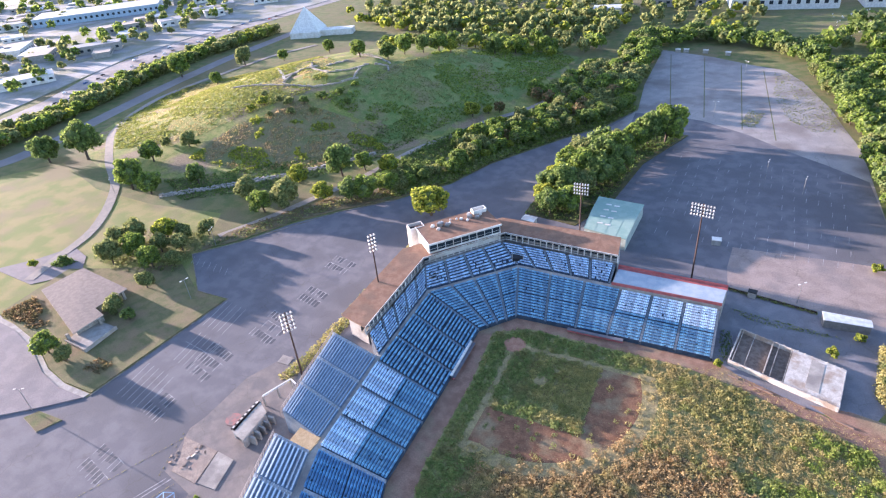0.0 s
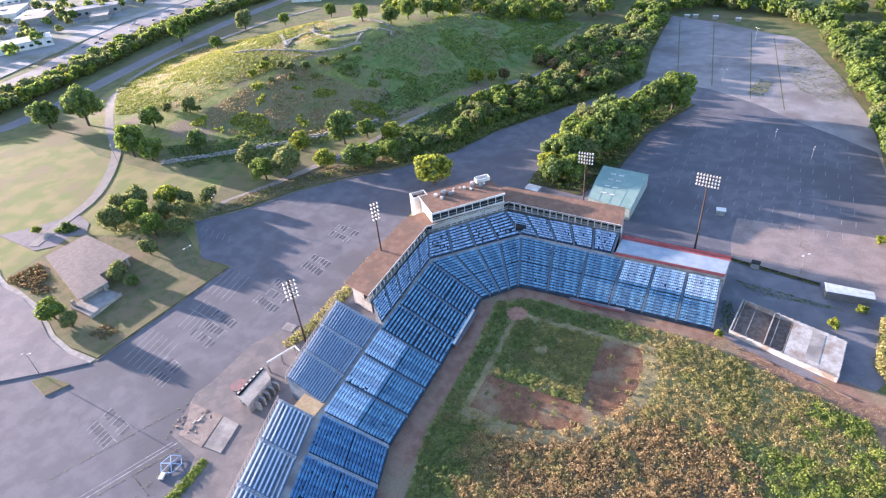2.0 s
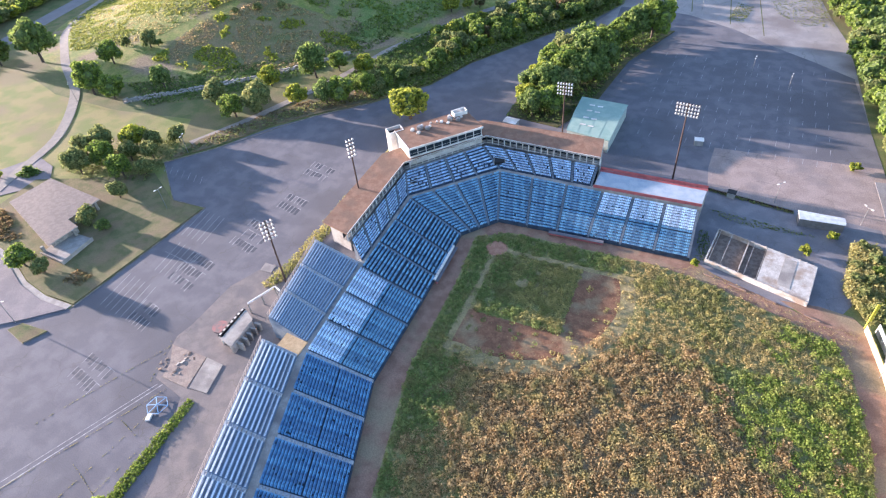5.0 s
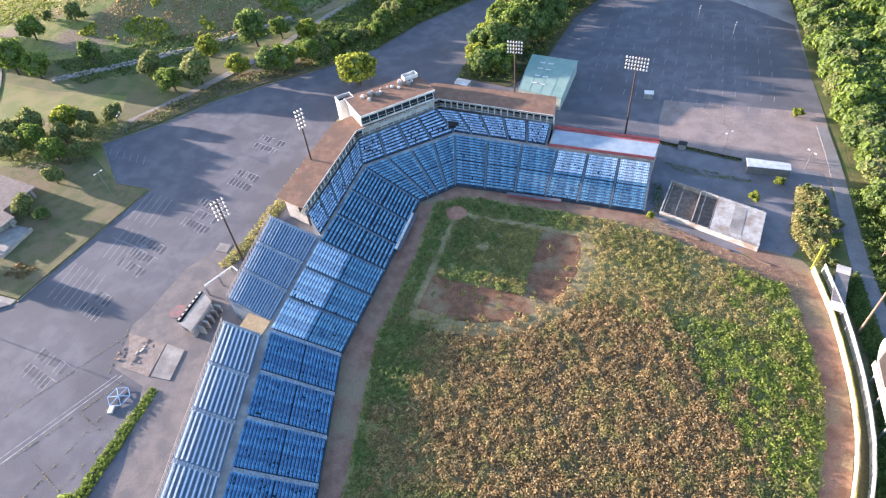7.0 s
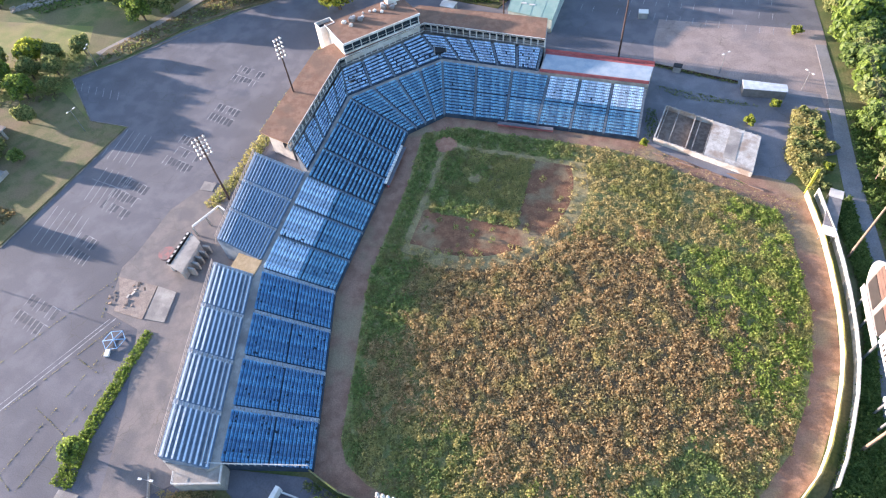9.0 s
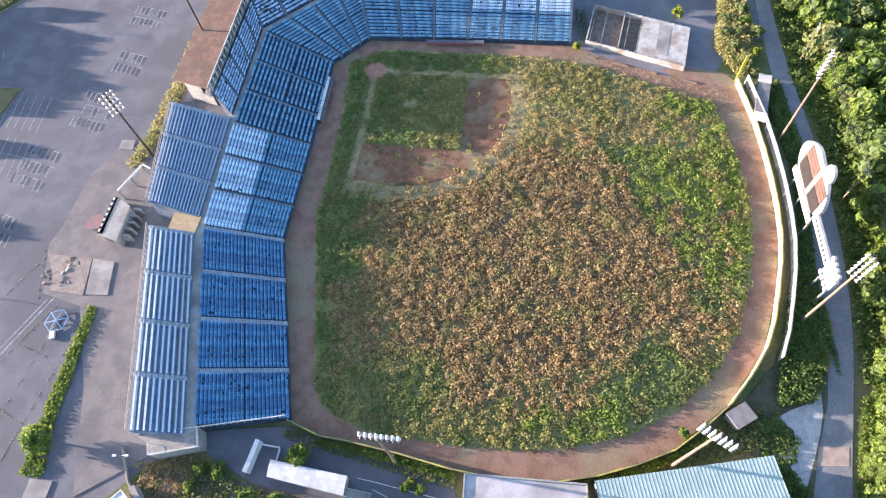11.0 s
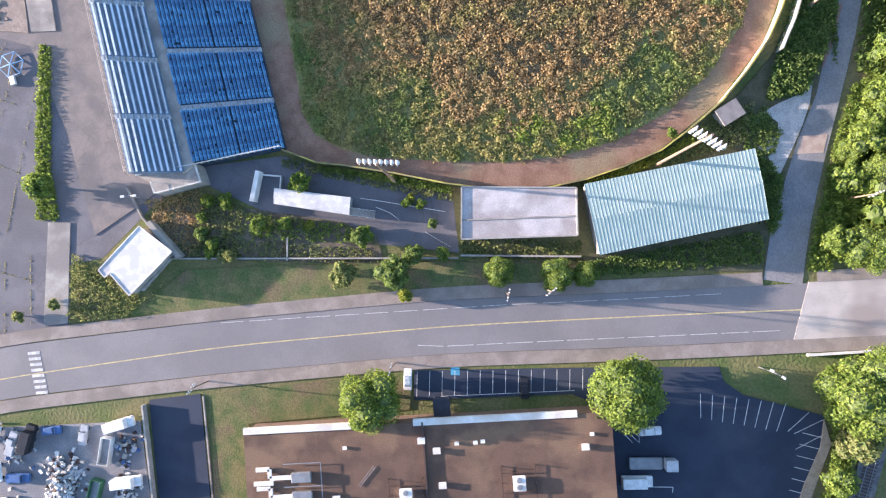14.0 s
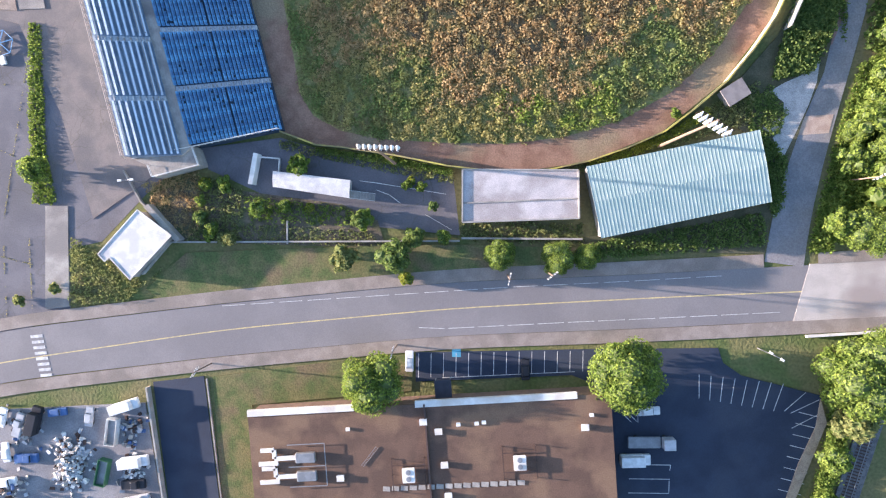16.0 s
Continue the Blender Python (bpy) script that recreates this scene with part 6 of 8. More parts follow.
thicket("pad_bushes", [(-132, -63), (-124, -63), (-124, -57), (-132, -57)], 130, .45, LEAF[4], "pinkish-brown bushes beside the concrete pad", 1.2)
thicket("path_bushes", [(-210, -23), (-202, -22), (-200, -17), (-208, -16)], 180, .5, LEAF[1], "dark rounded bushes beside the park drive", 1.8)
thicket("office_weeds", [(-47, -131), (-38, -136), (-30, -141), (-24, -136), (-34, -145), (-47, -147)], 900, .24, LEAF[3], "dry brush round the ticket office", 1.2)
thicket("island_hedge", [(-57.6, -84), (-54.8, -84.8), (-53.4, -112), (-50.6, -124), (-56, -124), (-57.4, -104)], 1700, .26, LEAF[0], "weedy strip in the lot", .8)
thicket("gully_thicket", [(103, 36), (110, 38), (112, 24), (108, 4), (106, 2), (100, 14)], 1900, .42, OLIVEW, "dry olive brush beside the service road", 2.6)
thicket("stand_hedge", [(-65, -41), (-60.3, -42), (-58.8, -32), (-58, -14), (-59.2, 8), (-58, 27), (-60.5, 42), (-63, 42), (-62.4, 27), (-63.4, 8), (-63, -13), (-63.4, -31)], 1500, .36, OLIVEW, "yellow-green growth along the stand wall", 1.8)
def drape(name, pts, material, label, lift, cell=2.6):
    """Ground cover with a ragged edge, laid over the hill."""
    P = np.array(pts)
    lo, hi = P.min(0), P.max(0)
    xs, ys = np.arange(lo[0], hi[0], cell), np.arange(lo[1], hi[1], cell)
    gx_, gy_ = np.meshgrid(xs, ys)
    cen = np.column_stack([gx_.ravel(), gy_.ravel()])
    wob = np.array([[noise.noise(Vector((x * .05, y * .05, 2))), noise.noise(Vector((x * .05, y * .05, 9)))] for x, y in cen]) * 16
    ring_, j, okay = np.array(pts), len(pts) - 1, np.zeros(len(cen), bool)
    qq = cen + wob
    for i in range(len(ring_)):
        okay ^= ((ring_[i, 1] > qq[:, 1]) != (ring_[j, 1] > qq[:, 1])) & (qq[:, 0] < (ring_[j, 0] - ring_[i, 0]) * (qq[:, 1] - ring_[i, 1]) / (ring_[j, 1] - ring_[i, 1] + 1e-9) + ring_[i, 0])
        j = i
    ids, vs, fs = {}, [], []
    for x, y in cen[okay]:
        face = []
        for dx, dy in ((0, 0), (1, 0), (1, 1), (0, 1)):
            key = (round((x - lo[0]) / cell) + dx, round((y - lo[1]) / cell) + dy)
            if key not in ids:
                px, py = lo[0] + key[0] * cell, lo[1] + key[1] * cell
                ids[key] = len(vs)
                vs.append((px, py, float(height(px, py)) + lift))
            face.append(ids[key])
        fs.append(face)
    ob = bulk(name, vs, fs, material)
    for p in ob.data.polygons:
        p.use_smooth = True
    return tagged(ob, label, "ground cover", kind="structure")


SUNNY = [(-302, 84), (-252, 96), (-233, 124), (-205, 158), (-196, 176), (-215, 215), (-260, 250), (-330, 260), (-368, 200), (-350, 125)]
BARE = [(-236, 84), (-226, 120), (-198, 150), (-161, 148), (-126, 132), (-138, 104), (-196, 82)]
NORTH = [(-190, 160), (-160, 150), (-126, 138), (-108, 168), (-92, 210), (-78, 260), (-70, 330), (-110, 372), (-150, 330), (-166, 240), (-176, 200)]
drape("bare_slope", BARE, mat("bare_slope_soil", (0.215, 0.17, 0.085), (0.17, 0.16, 0.065), 4.0, 0.95, 0.45, 0.6, 0.7, third=(0.15, 0.16, 0.06), big=12), "dry brown slope of the fort hill", .4)
# darker green than the meadow: shade of the far slope is in the colour
drape("green_slope", NORTH, mat("shade_green_slope", (0.12, 0.175, 0.045), (0.175, 0.205, 0.065), 5.0, 0.95, 0.45, 0.6, 0.7, third=(0.20, 0.18, 0.08), big=18), "rank green slope of the fort hill, darkened as shade", .44)
hq = inside(SUNNY, rng.uniform((-370, 80), (-190, 265), (24000, 2)))
hn = np.array([noise.noise(Vector((x * .03, y * .03, 1.7))) + .5 * noise.noise(Vector((x * .12, y * .12, 4.2))) for x, y in hq])
# bright yellow-green carries the low sun on this side of the hill
scatter("hill_grass", hq[hn > -.12], rng, .62, mat("sun_yellow_grass", (0.235, 0.265, 0.06), (0.32, 0.315, 0.09), 5.0, 0.9, 0.3, 0, 0.4, island=0.25, thin=0.45, spec=0.1), "yellow-green tall grass on the fort hill, sunlight in its colour", .7, "grass", 5, .1)
scatter("hill_straw", hq[hn < -.2], rng, .5, TANW, "dry straw grass on the fort hill", .5, "grass", 4, .1)
hq = inside(BARE, rng.uniform((-238, 80), (-124, 152), (7000, 2)))
hn = np.array([noise.noise(Vector((x * .06, y * .06, 6.7))) for x, y in hq])
scatter("slope_straw", hq[hn > -.1], rng, .5, BROWNW, "dry brown grass on the bare slope", 1.1, "grass", 4, .2)
scatter("slope_tufts", hq[(hn < -.22)], rng, .65, LEAF[2], "green tufts on the bare slope", 1.7, "grass", 6, .2)
hq = inside(NORTH, rng.uniform((-192, 136), (-68, 374), (20000, 2)))
hn = np.array([noise.noise(Vector((x * .022, y * .022, 2.7))) + .5 * noise.noise(Vector((x * .09, y * .09, 5.2))) for x, y in hq])
scatter("slope_green", hq[hn > -.1], rng, .62, LEAF[0], "rank green growth on the shaded hill slope", 1.7, "weeds", 4, .3)
scatter("slope_olive", hq[hn < -.3], rng, .5, LEAF[3], "olive grass on the shaded hill slope", 1.2, "grass", 4, .2)
for x, y, s, k in ((-221, 141, 2.6, 2), (-225, 133, 2.0, 2), (-214, 147, 2.2, 3), (-205, 146, 2.6, 3), (-196, 150, 2.4, 1), (-198, 138, 2.0, 3), (-188, 158, 2.6, 1), (-180, 168, 2.2, 1), (-176, 180, 2.0, 0), (-250, 100, 2.2, 1), (-262, 92, 2.4, 3), (-240, 96, 1.8, 1), (-210, 132, 1.6, 3), (-228, 150, 1.8, 3), (-170, 160, 1.8, 1), (-186, 145, 1.6, 3)):
    plant(SMALLK[k], x, y, s, "shrubs on the fort hill")


def joint_weeds(name, lines, label):
    """Weeds grown in the joints of the paving."""
    rg = np.random.default_rng(77)
    pts = []
    for a, b in lines:
        n = int(math.hypot(b[0] - a[0], b[1] - a[1]) / .2)
        u = rg.random(n)
        keep = np.array([noise.noise(Vector((a[0] + (b[0] - a[0]) * t * 3, a[1] * .3 + t * 9, 5))) > -.15 for t in u])
        pts.append(np.column_stack([a[0] + (b[0] - a[0]) * u, a[1] + (b[1] - a[1]) * u])[keep])
    return scatter(name, np.concatenate(pts), rg, .11, OLIVEW, label, .16, per=4)


joint_weeds("joint_weeds", [((-48.5, -86), (-37, -121)), ((-44, -80), (-33, -118)), ((-52, -92), (-42, -126)), ((-50, -90), (-36, -84)), ((-48, -100), (-34, -94)), ((-46, -108), (-32, -103)), ((-44, -116), (-31, -112)), ((-58, -92), (-63, -128)), ((-64, -88), (-70, -130)), ((-63, -98), (-70, -96)), ((-60, -114), (-72, -110)), ((-64, -128), (-74, -124)), ((-57, -132), (-56, -148)), ((-63, -134), (-62, -150)), ((-56, -138), (-66, -136)), ((-77, -70), (-72, -84)), ((-66, -84), (-92, -138)), ((-62, -42), (-92, -106))], "weeds growing in the paving joints")


# ---- south side: plaza, street, factory lots ----
sheet("plaza_asphalt", [(-18, -110.5), (0, -107.5), (10, -110), (38, -114.5), (40, -127), (22, -126), (14, -121.5), (-4, -119.8), (-16, -115)], ASPHALT, "shaded asphalt yard behind the outfield fence", "pavement")
sheet("yard_soil", [(-20, -117), (-8, -119.4), (14, -121.4), (22, -124.6), (24, -130.4), (-20, -131.3), (-30, -122)], mat("litter_soil", (0.105, 0.088, 0.062), (0.16, 0.13, 0.095), 1.6, 0.95, 0.45, 0.4, 0.3, third=(0.09, 0.10, 0.045), big=5), "littered soil under the yard brush", "soil")
sheet("concrete_walk", [(-53.2, -124.6), (-48, -124.4), (-47.2, -147), (-52.8, -148)], CONCRETE, "pale concrete walk beside the lot", "walk")
sheet("verge_lawn", [(-29.5, -142), (-20.5, -133.6), (20, -130.2), (40, -129), (66, -128.6), (66, -132), (38, -135), (0, -141.5), (-24, -146)], VERGE, "mown dry grass verge beside the road", "lawn")
sheet("front_lawn", [(-13.6, -161), (16, -155.6), (31, -153.6), (31, -161.5), (-4.5, -166.8), (2, -216), (-8, -216)], VERGE, "dry front lawn of the factory", "lawn")
sheet("driveway", [(-27.3, -163), (-15.7, -161), (-11.4, -188.5), (-8, -220), (-20, -220), (-23.1, -189.4)], ASPHALT_NEW, "fresh black asphalt driveway", "driveway")
sheet("factory_lot", [(31.5, -153), (68.6, -150.2), (95.8, -148.4), (97, -151.5), (101, -154), (117.5, -157.3), (118.4, -163), (112.5, -180), (110, -222), (79.4, -222), (73.3, -158.5), (65.4, -156), (31.8, -159.4)], ASPHALT_NEW, "fresh black asphalt parking lot with white stalls", "parking lot")
sheet("scrap_yard_floor", [(-120, -188), (-63, -171.5), (-29, -167.8), (-24.8, -189.5), (-22, -222), (-120, -222)], mat("grey_yard", (0.19, 0.185, 0.195), (0.24, 0.235, 0.24), 4, 0.9, 0.35, 0.3, 0.3, third=(0.18, 0.175, 0.18), big=9), "grey hardstanding of a scrap yard", "yard")
sheet("concrete_roadway", [(113.4, -129.7), (110.8, -142), (190, -134.5), (190, -121.5)], mat("pinkish_concrete_road", (0.42, 0.375, 0.335), (0.48, 0.43, 0.385), 4, 0.9, 0.25, 0.15, 0.2, third=(0.32, 0.27, 0.24), big=15), "pale concrete road surface past the seam", "road", z=0.19)
# shade under the roadside growth is put into this soil's colour
sheet("corner_soil", [(95, -94), (104, -82.5), (112, -62), (116.5, -72), (113.5, -90), (110, -100), (105, -119), (104, -128), (66, -129), (66, -126.4), (103, -118), (99, -103), (92, -100)], mat("shade_dark_soil", (0.075, 0.075, 0.04), (0.11, 0.10, 0.06), 2.5, 0.95, 0.4, 0.4, 0.3), "weedy soil darkened as shade beside the service road", "soil")
sheet("gravel_patch", [(102.7, -94.3), (105.9, -92.3), (109, -90.8), (112.6, -87.4), (112.2, -92), (110.9, -96.7), (108.7, -102.5), (106.2, -108.5), (105.1, -106), (104, -103.3), (102, -101.8), (105.8, -99.3), (105.9, -96.4)], mat("pale_gravel", (0.37, 0.355, 0.34), (0.45, 0.43, 0.41), 1.5, 0.95, 0.4, 0.4, 0.25), "pale gravel patch beside the service road", "gravel")
sheet("brick_crossing", [(108.6, -99.3), (116.1, -98.5), (115.4, -102.4), (107.8, -103.2)], mat("tan_brick_paving", (0.36, 0.27, 0.22), (0.42, 0.33, 0.27), 1.5, .9, .3, .2, .2), "tan brick crossing over the service road", "paving", z=.2)
sheet("red_brick_patch", [(115.9, -71), (118.2, -70.8), (116.5, -79), (114.8, -84.3), (113.9, -84.3)], mat("red_brick_paving", (0.27, 0.165, 0.14), (0.31, 0.205, 0.175), 1.5, .9, .3, .2, .2), "worn red brick strip in the service road", "paving", z=.2)
sheet("white_pad", [(-70.6, -32), (-66.1, -32.3), (-65.8, -35.6), (-70.1, -35.7)], CONCRETE, "pale concrete pad at the hedge end", "slab")
sheet("blue_slab", [(-62.2, -71.2), (-56, -71.7), (-53.9, -81), (-59.8, -81.4)], CONCRETE, "pale blue-grey concrete slab in the lot", "slab")
sheet("ruined_slab", [(-75.2, -71.1), (-62.4, -71.2), (-60.4, -81.7), (-69.8, -81.2), (-71, -77)], mat("tan_slab", (0.25, 0.20, 0.165), (0.31, 0.25, 0.205), 1.6, 0.9, 0.35, 0.2, 0.25, third=(0.26, 0.20, 0.165), big=5), "broken tan concrete slab in the lot", "slab")
sheet("lot_island", [(-130.5, -85.1), (-128.3, -81.4), (-117.6, -81), (-120.8, -87.2)], VERGE, "grass island in the lot", "island")
COURT = [(-206, -52), (-200, -55), (-191, -57.5), (-179, -58.3), (-162, -62.4), (-145, -69.4), (-132, -72), (-120, -72)]
sheet("pavilion_court", COURT + [(-128, -79), (-150, -96), (-300, -165), (-340, -112), (-260, -70)], mat("pink_asphalt", (0.19, 0.17, 0.175), (0.225, 0.20, 0.20), 5, 0.9, 0.25, 0.2, 0.3, third=(0.165, 0.15, 0.16), big=14), "pale pinkish asphalt court by the pavilion", "pavement")
sheet("court_walk", [(px + .2, py + 2.0) for px, py in COURT[::-1]] + [(px, py - .2) for px, py in COURT], CONCRETE, "pale concrete walk round the court", "walk", z=.22)
# the trees' shadow over this lawn is put into its darker, browner colour
sheet("pavilion_ground", [(-196, -53), (-186, -55.4), (-162, -60), (-145, -67), (-132, -69.6), (-119.4, -69.6), (-113, -15), (-128.6, -14.4), (-150, -2), (-176, -14), (-198, -22)], mat("shadow_brown_lawn", (0.125, 0.125, 0.05), (0.175, 0.15, 0.07), 4, 0.95, 0.45, 0.5, 0.4, third=(0.19, 0.145, 0.08), big=9), "weedy ground round the pavilion, tree shadow in its colour", "ground")
sheet("pavilion_pad", [(-138.9, -55.8), (-131.6, -55.4), (-131.8, -47), (-138.4, -46.2)], CONCRETE, "pale worn concrete pad beside the pavilion", "slab", z=.2)
sheet("park_plaza", [(-233, -34), (-204, -36), (-190, -22), (-200, -12), (-214, -8), (-222, -22)], MATS["pink_asphalt"], "paved forecourt of the pavilion", "paving", z=.2)
# litter coloured very dark to hold the shade of the trees above
sheet("grove_floor", [(-26, 84), (-2, 80), (8, 104), (14, 150), (30, 192), (14, 192), (-8, 164), (-25, 130)], mat("grove_floor", (0.06, 0.07, 0.025), (0.10, 0.09, 0.04), 3, 0.95, 0.4, 0.4, 0.4), "leaf litter under the grove, tree shade in its colour", "ground")
sheet("verge_slope", [(-152, 9), (-139, 23), (-125, 46), (-110, 62), (-89.5, 81), (-76, 100), (-92, 98), (-114, 80), (-130, 58), (-150, 26)], mat("brown_verge", (0.135, 0.11, 0.06), (0.18, 0.145, 0.08), 4, 0.95, 0.4, 0.4, 0.5, third=(0.09, 0.10, 0.035), big=10), "brown grassy bank above the lot", "bank")

LINES = defaultdict(list)


def stripe(a, b, w, name):
    LINES[name].append((a, b, w))


for i in range(14):
    x = 32.2 + 2.72 * i
    stripe((x, -153.2 + .075 * (x - 32)), (x + .15, -158.6 + .1 * (x - 32)), .13, "front_stalls")
stripe((37.6, -158.2), (66, -155.2), .13, "front_stalls")
for a, b in (((114.4, -156.8), (110.3, -161)), ((117.2, -158.2), (111.6, -161.4)), ((117.8, -161), (112, -164.6))):
    stripe(a, b, .14, "angled_stalls")
for i in range(8):
    x = 92.2 + 2.5 * i
    stripe((x, -154.3 - .13 * i), (x + .3 - .28 * i, -159.4 - .25 * i), .14, "angled_stalls")
for i in range(8):
    y = -162.0 - 2.4 * i
    stripe((118.0 - .45 * i, y), (113.2 - .45 * i, y + .9), .14, "angled_stalls")
for a, b in (((76.8, -162.6), (79.8, -165.2)), ((76.8, -163.8), (78.6, -165.4)), ((78, -162.6), (79.8, -164)), ((79.8, -162.2), (80, -165.4)), ((87.4, -174.2), (87.3, -175.4)), ((87.4, -180.4), (87.3, -177.6))):
    stripe(a, b, .12, "truck_stalls")
for i in range(4):
    y = -174.6 - 3.1 * i
    stripe((78.8, y - .1), (87.4, y + .4), .14, "truck_stalls")
DARKRECT = []
for cx, cy, n, rows in ((-84, -21.5, 7, 3), (-81, -1, 6, 2), (-83, 21, 7, 2), (-92.8, -43.6, 7, 3), (-92.5, -64.7, 6, 2), (-90.8, -87.3, 7, 2)):
    for r in range(rows):
        for i in range(n):
            a = np.array((cx - n * .85 + 1.7 * i, cy + rows * 2.7 - 5.2 * r - .4 * i))
            stripe(tuple(a), tuple(a + np.array((.15, -3.9))), .2, "west_stalls")
            if random.random() < .55:
                stripe(tuple(a), tuple(a + np.array((1.7, -.4))), .2, "west_stalls")
            if random.random() < .7:
                DARKRECT.append((a[0] + .2, a[1] - .3, 1.3, random.uniform(2.2, 3.6)))
for ox, oy in ((-114.5, -14.8), (-110, -33), (-112.5, -52)):
    for i in range(6):
        a = np.array((ox + 2.7 * i, oy - .4 * i))
        stripe(tuple(a), tuple(a + np.array((1.8, -14.4))), .17, "faded_stalls")
    stripe((ox + 1, oy - 6), (ox + 15.6, oy - 8.1), .17, "faded_stalls")
for i in range(7):
    stripe((-150 + 3.6 * i, 5 - .4 * i), (-147.5 + 3.6 * i, .6 - .4 * i), .15, "faded_stalls")
# dark rectangles set at random between the west stall lines
bm = bmesh.new()
for sx, sy, w, d in DARKRECT:
    box(bm, sx, sy - d, TOP["parking_lot_west"] - .1, sx + w, sy, TOP["parking_lot_west"] + .006)
tagged(part("sealed_patches", bm, mat("dark_rect", (0.055, 0.06, 0.075), (0.085, 0.088, 0.10), 1.0, .8, .3, .1, .2)), "dark rectangles between worn stalls", "road marking", kind="stuff")
stripe((-68, -83), (-92, -140), .3, "faded_stalls")
stripe((-69.5, -83.5), (-95, -142), .2, "faded_stalls")
for r in range(9):
    for i in range(16):
        if random.random() < .18:
            continue
        p = np.array((30 + 4.6 * i, 84 + 9.6 * r - .35 * i))
        stripe(tuple(p), tuple(p + np.array((.35, 4.2))), .14, "north_stalls")
for a, b in (((48.6, 332), (56, 208)), ((63.2, 321), (72.7, 196)), ((22.7, 350), (35.1, 222)), ((-1.9, 355), (16.1, 224))):
    stripe(a, b, .5, "north_joints")
for nm, lab, m in (("front_stalls", "white parking stall lines", LINEPAINT), ("angled_stalls", "white angled parking stall lines", LINEPAINT), ("truck_stalls", "white truck bay lines", LINEPAINT), ("west_stalls", "faded white stall markings on asphalt", mat("worn_line_paint", (0.40, 0.395, 0.40), (0.24, 0.23, 0.235), 1.2, .9)),
                   ("faded_stalls", "worn faint parking lines on asphalt", mat("worn_line_paint", (0.40, 0.395, 0.40), (0.24, 0.23, 0.235), 1.2, .9)), ("north_stalls", "worn faint parking lines on asphalt", MATS["white_line_paint"]), ("north_joints", "dark weedy joints in asphalt", VERGE)):
    if nm == "north_stalls":
        m = mat("worn_line_paint", (0.40, 0.395, 0.40), (0.24, 0.23, 0.235), 1.2, .9)
    bm = bmesh.new()
    base = TOP[{"front_stalls": "factory_lot", "angled_stalls": "factory_lot", "truck_stalls": "factory_lot", "north_stalls": "parking_lot_pink", "north_joints": "parking_lot_north"}.get(nm, "parking_lot_west")]
    for a, b, w in LINES[nm]:
        if nm in ("west_stalls", "faded_stalls") and random.random() < .15:
            continue
        beam(bm, (*a, base + .004), (*b, base + .004), w, .008)
    tagged(part(nm, bm, m), lab, "road marking", kind="stuff")
bm = bmesh.new()
for i in range(8):
    beam(bm, (-56.2 + .35 * i, -154.4 - 1.25 * i, .18), (-53.4 + .35 * i, -154.0 - 1.25 * i, .18), .65, .02)
tagged(part("crosswalk", bm, LINEPAINT), "white zebra crosswalk bars on road", "road marking", kind="stuff")
bm = bmesh.new()
for i in range(12):
    x = 32 + 6.4 * i
    yc = np.interp(x, [36.8, 63.4, 87.1, 110.2], [-147.5, -144.7, -142.3, -139.9])
    yd = np.interp(x + 5.6, [36.8, 63.4, 87.1, 110.2], [-147.5, -144.7, -142.3, -139.9])
    beam(bm, (x, yc, .18), (x + 5.6, yd, .18), .13, .02)
for i in range(17):
    x = -12 + 6.4 * i
    yc, yd = (np.interp(v, [-12.5, 51, 75, 98], [-145.1, -137.7, -135.3, -132.8]) for v in (x, x + 5.2))
    beam(bm, (x, yc, .18), (x + 5.2, yd, .18), .12, .02)
tagged(part("lane_dashes", bm, LINEPAINT), "worn white lane edge lines on road", "road marking", kind="stuff")


bm = bmesh.new()
slab(bm, [(39.4, -151.9), (41.3, -151.75), (41.4, -153.4), (39.5, -153.5)], TOP["factory_lot"] - .02, TOP["factory_lot"] + .006)
tagged(part("access_mark", bm, plain("blue_mark_paint", (0.10, 0.32, 0.46), .8)), "pale blue painted mark in a parking stall", "road marking", kind="structure")
sheet("lot_dirt_edge", [(117.4, -158), (119, -163), (113.6, -180), (111.6, -196), (110.4, -196), (111.4, -181), (113.8, -172), (116.8, -164)], mat("tan_dirt", (0.27, 0.215, 0.16), (0.33, 0.27, 0.205), 1.5, .95, .35, .3, .25), "tan dirt washed over the lot edge", "dirt")

# ---- vehicles ----
CARPAINT = {c: plain(c + "_car_paint", v, 0.35) for c, v in (("white", (0.75, 0.75, 0.74)), ("black", (0.03, 0.03, 0.035)), ("silver", (0.45, 0.46, 0.48)), ("red", (0.40, 0.05, 0.04)), ("blue", (0.08, 0.14, 0.3)))}
RUBBER = plain("tyre_rubber", (0.02, 0.02, 0.02), 0.9)
CARS = {}


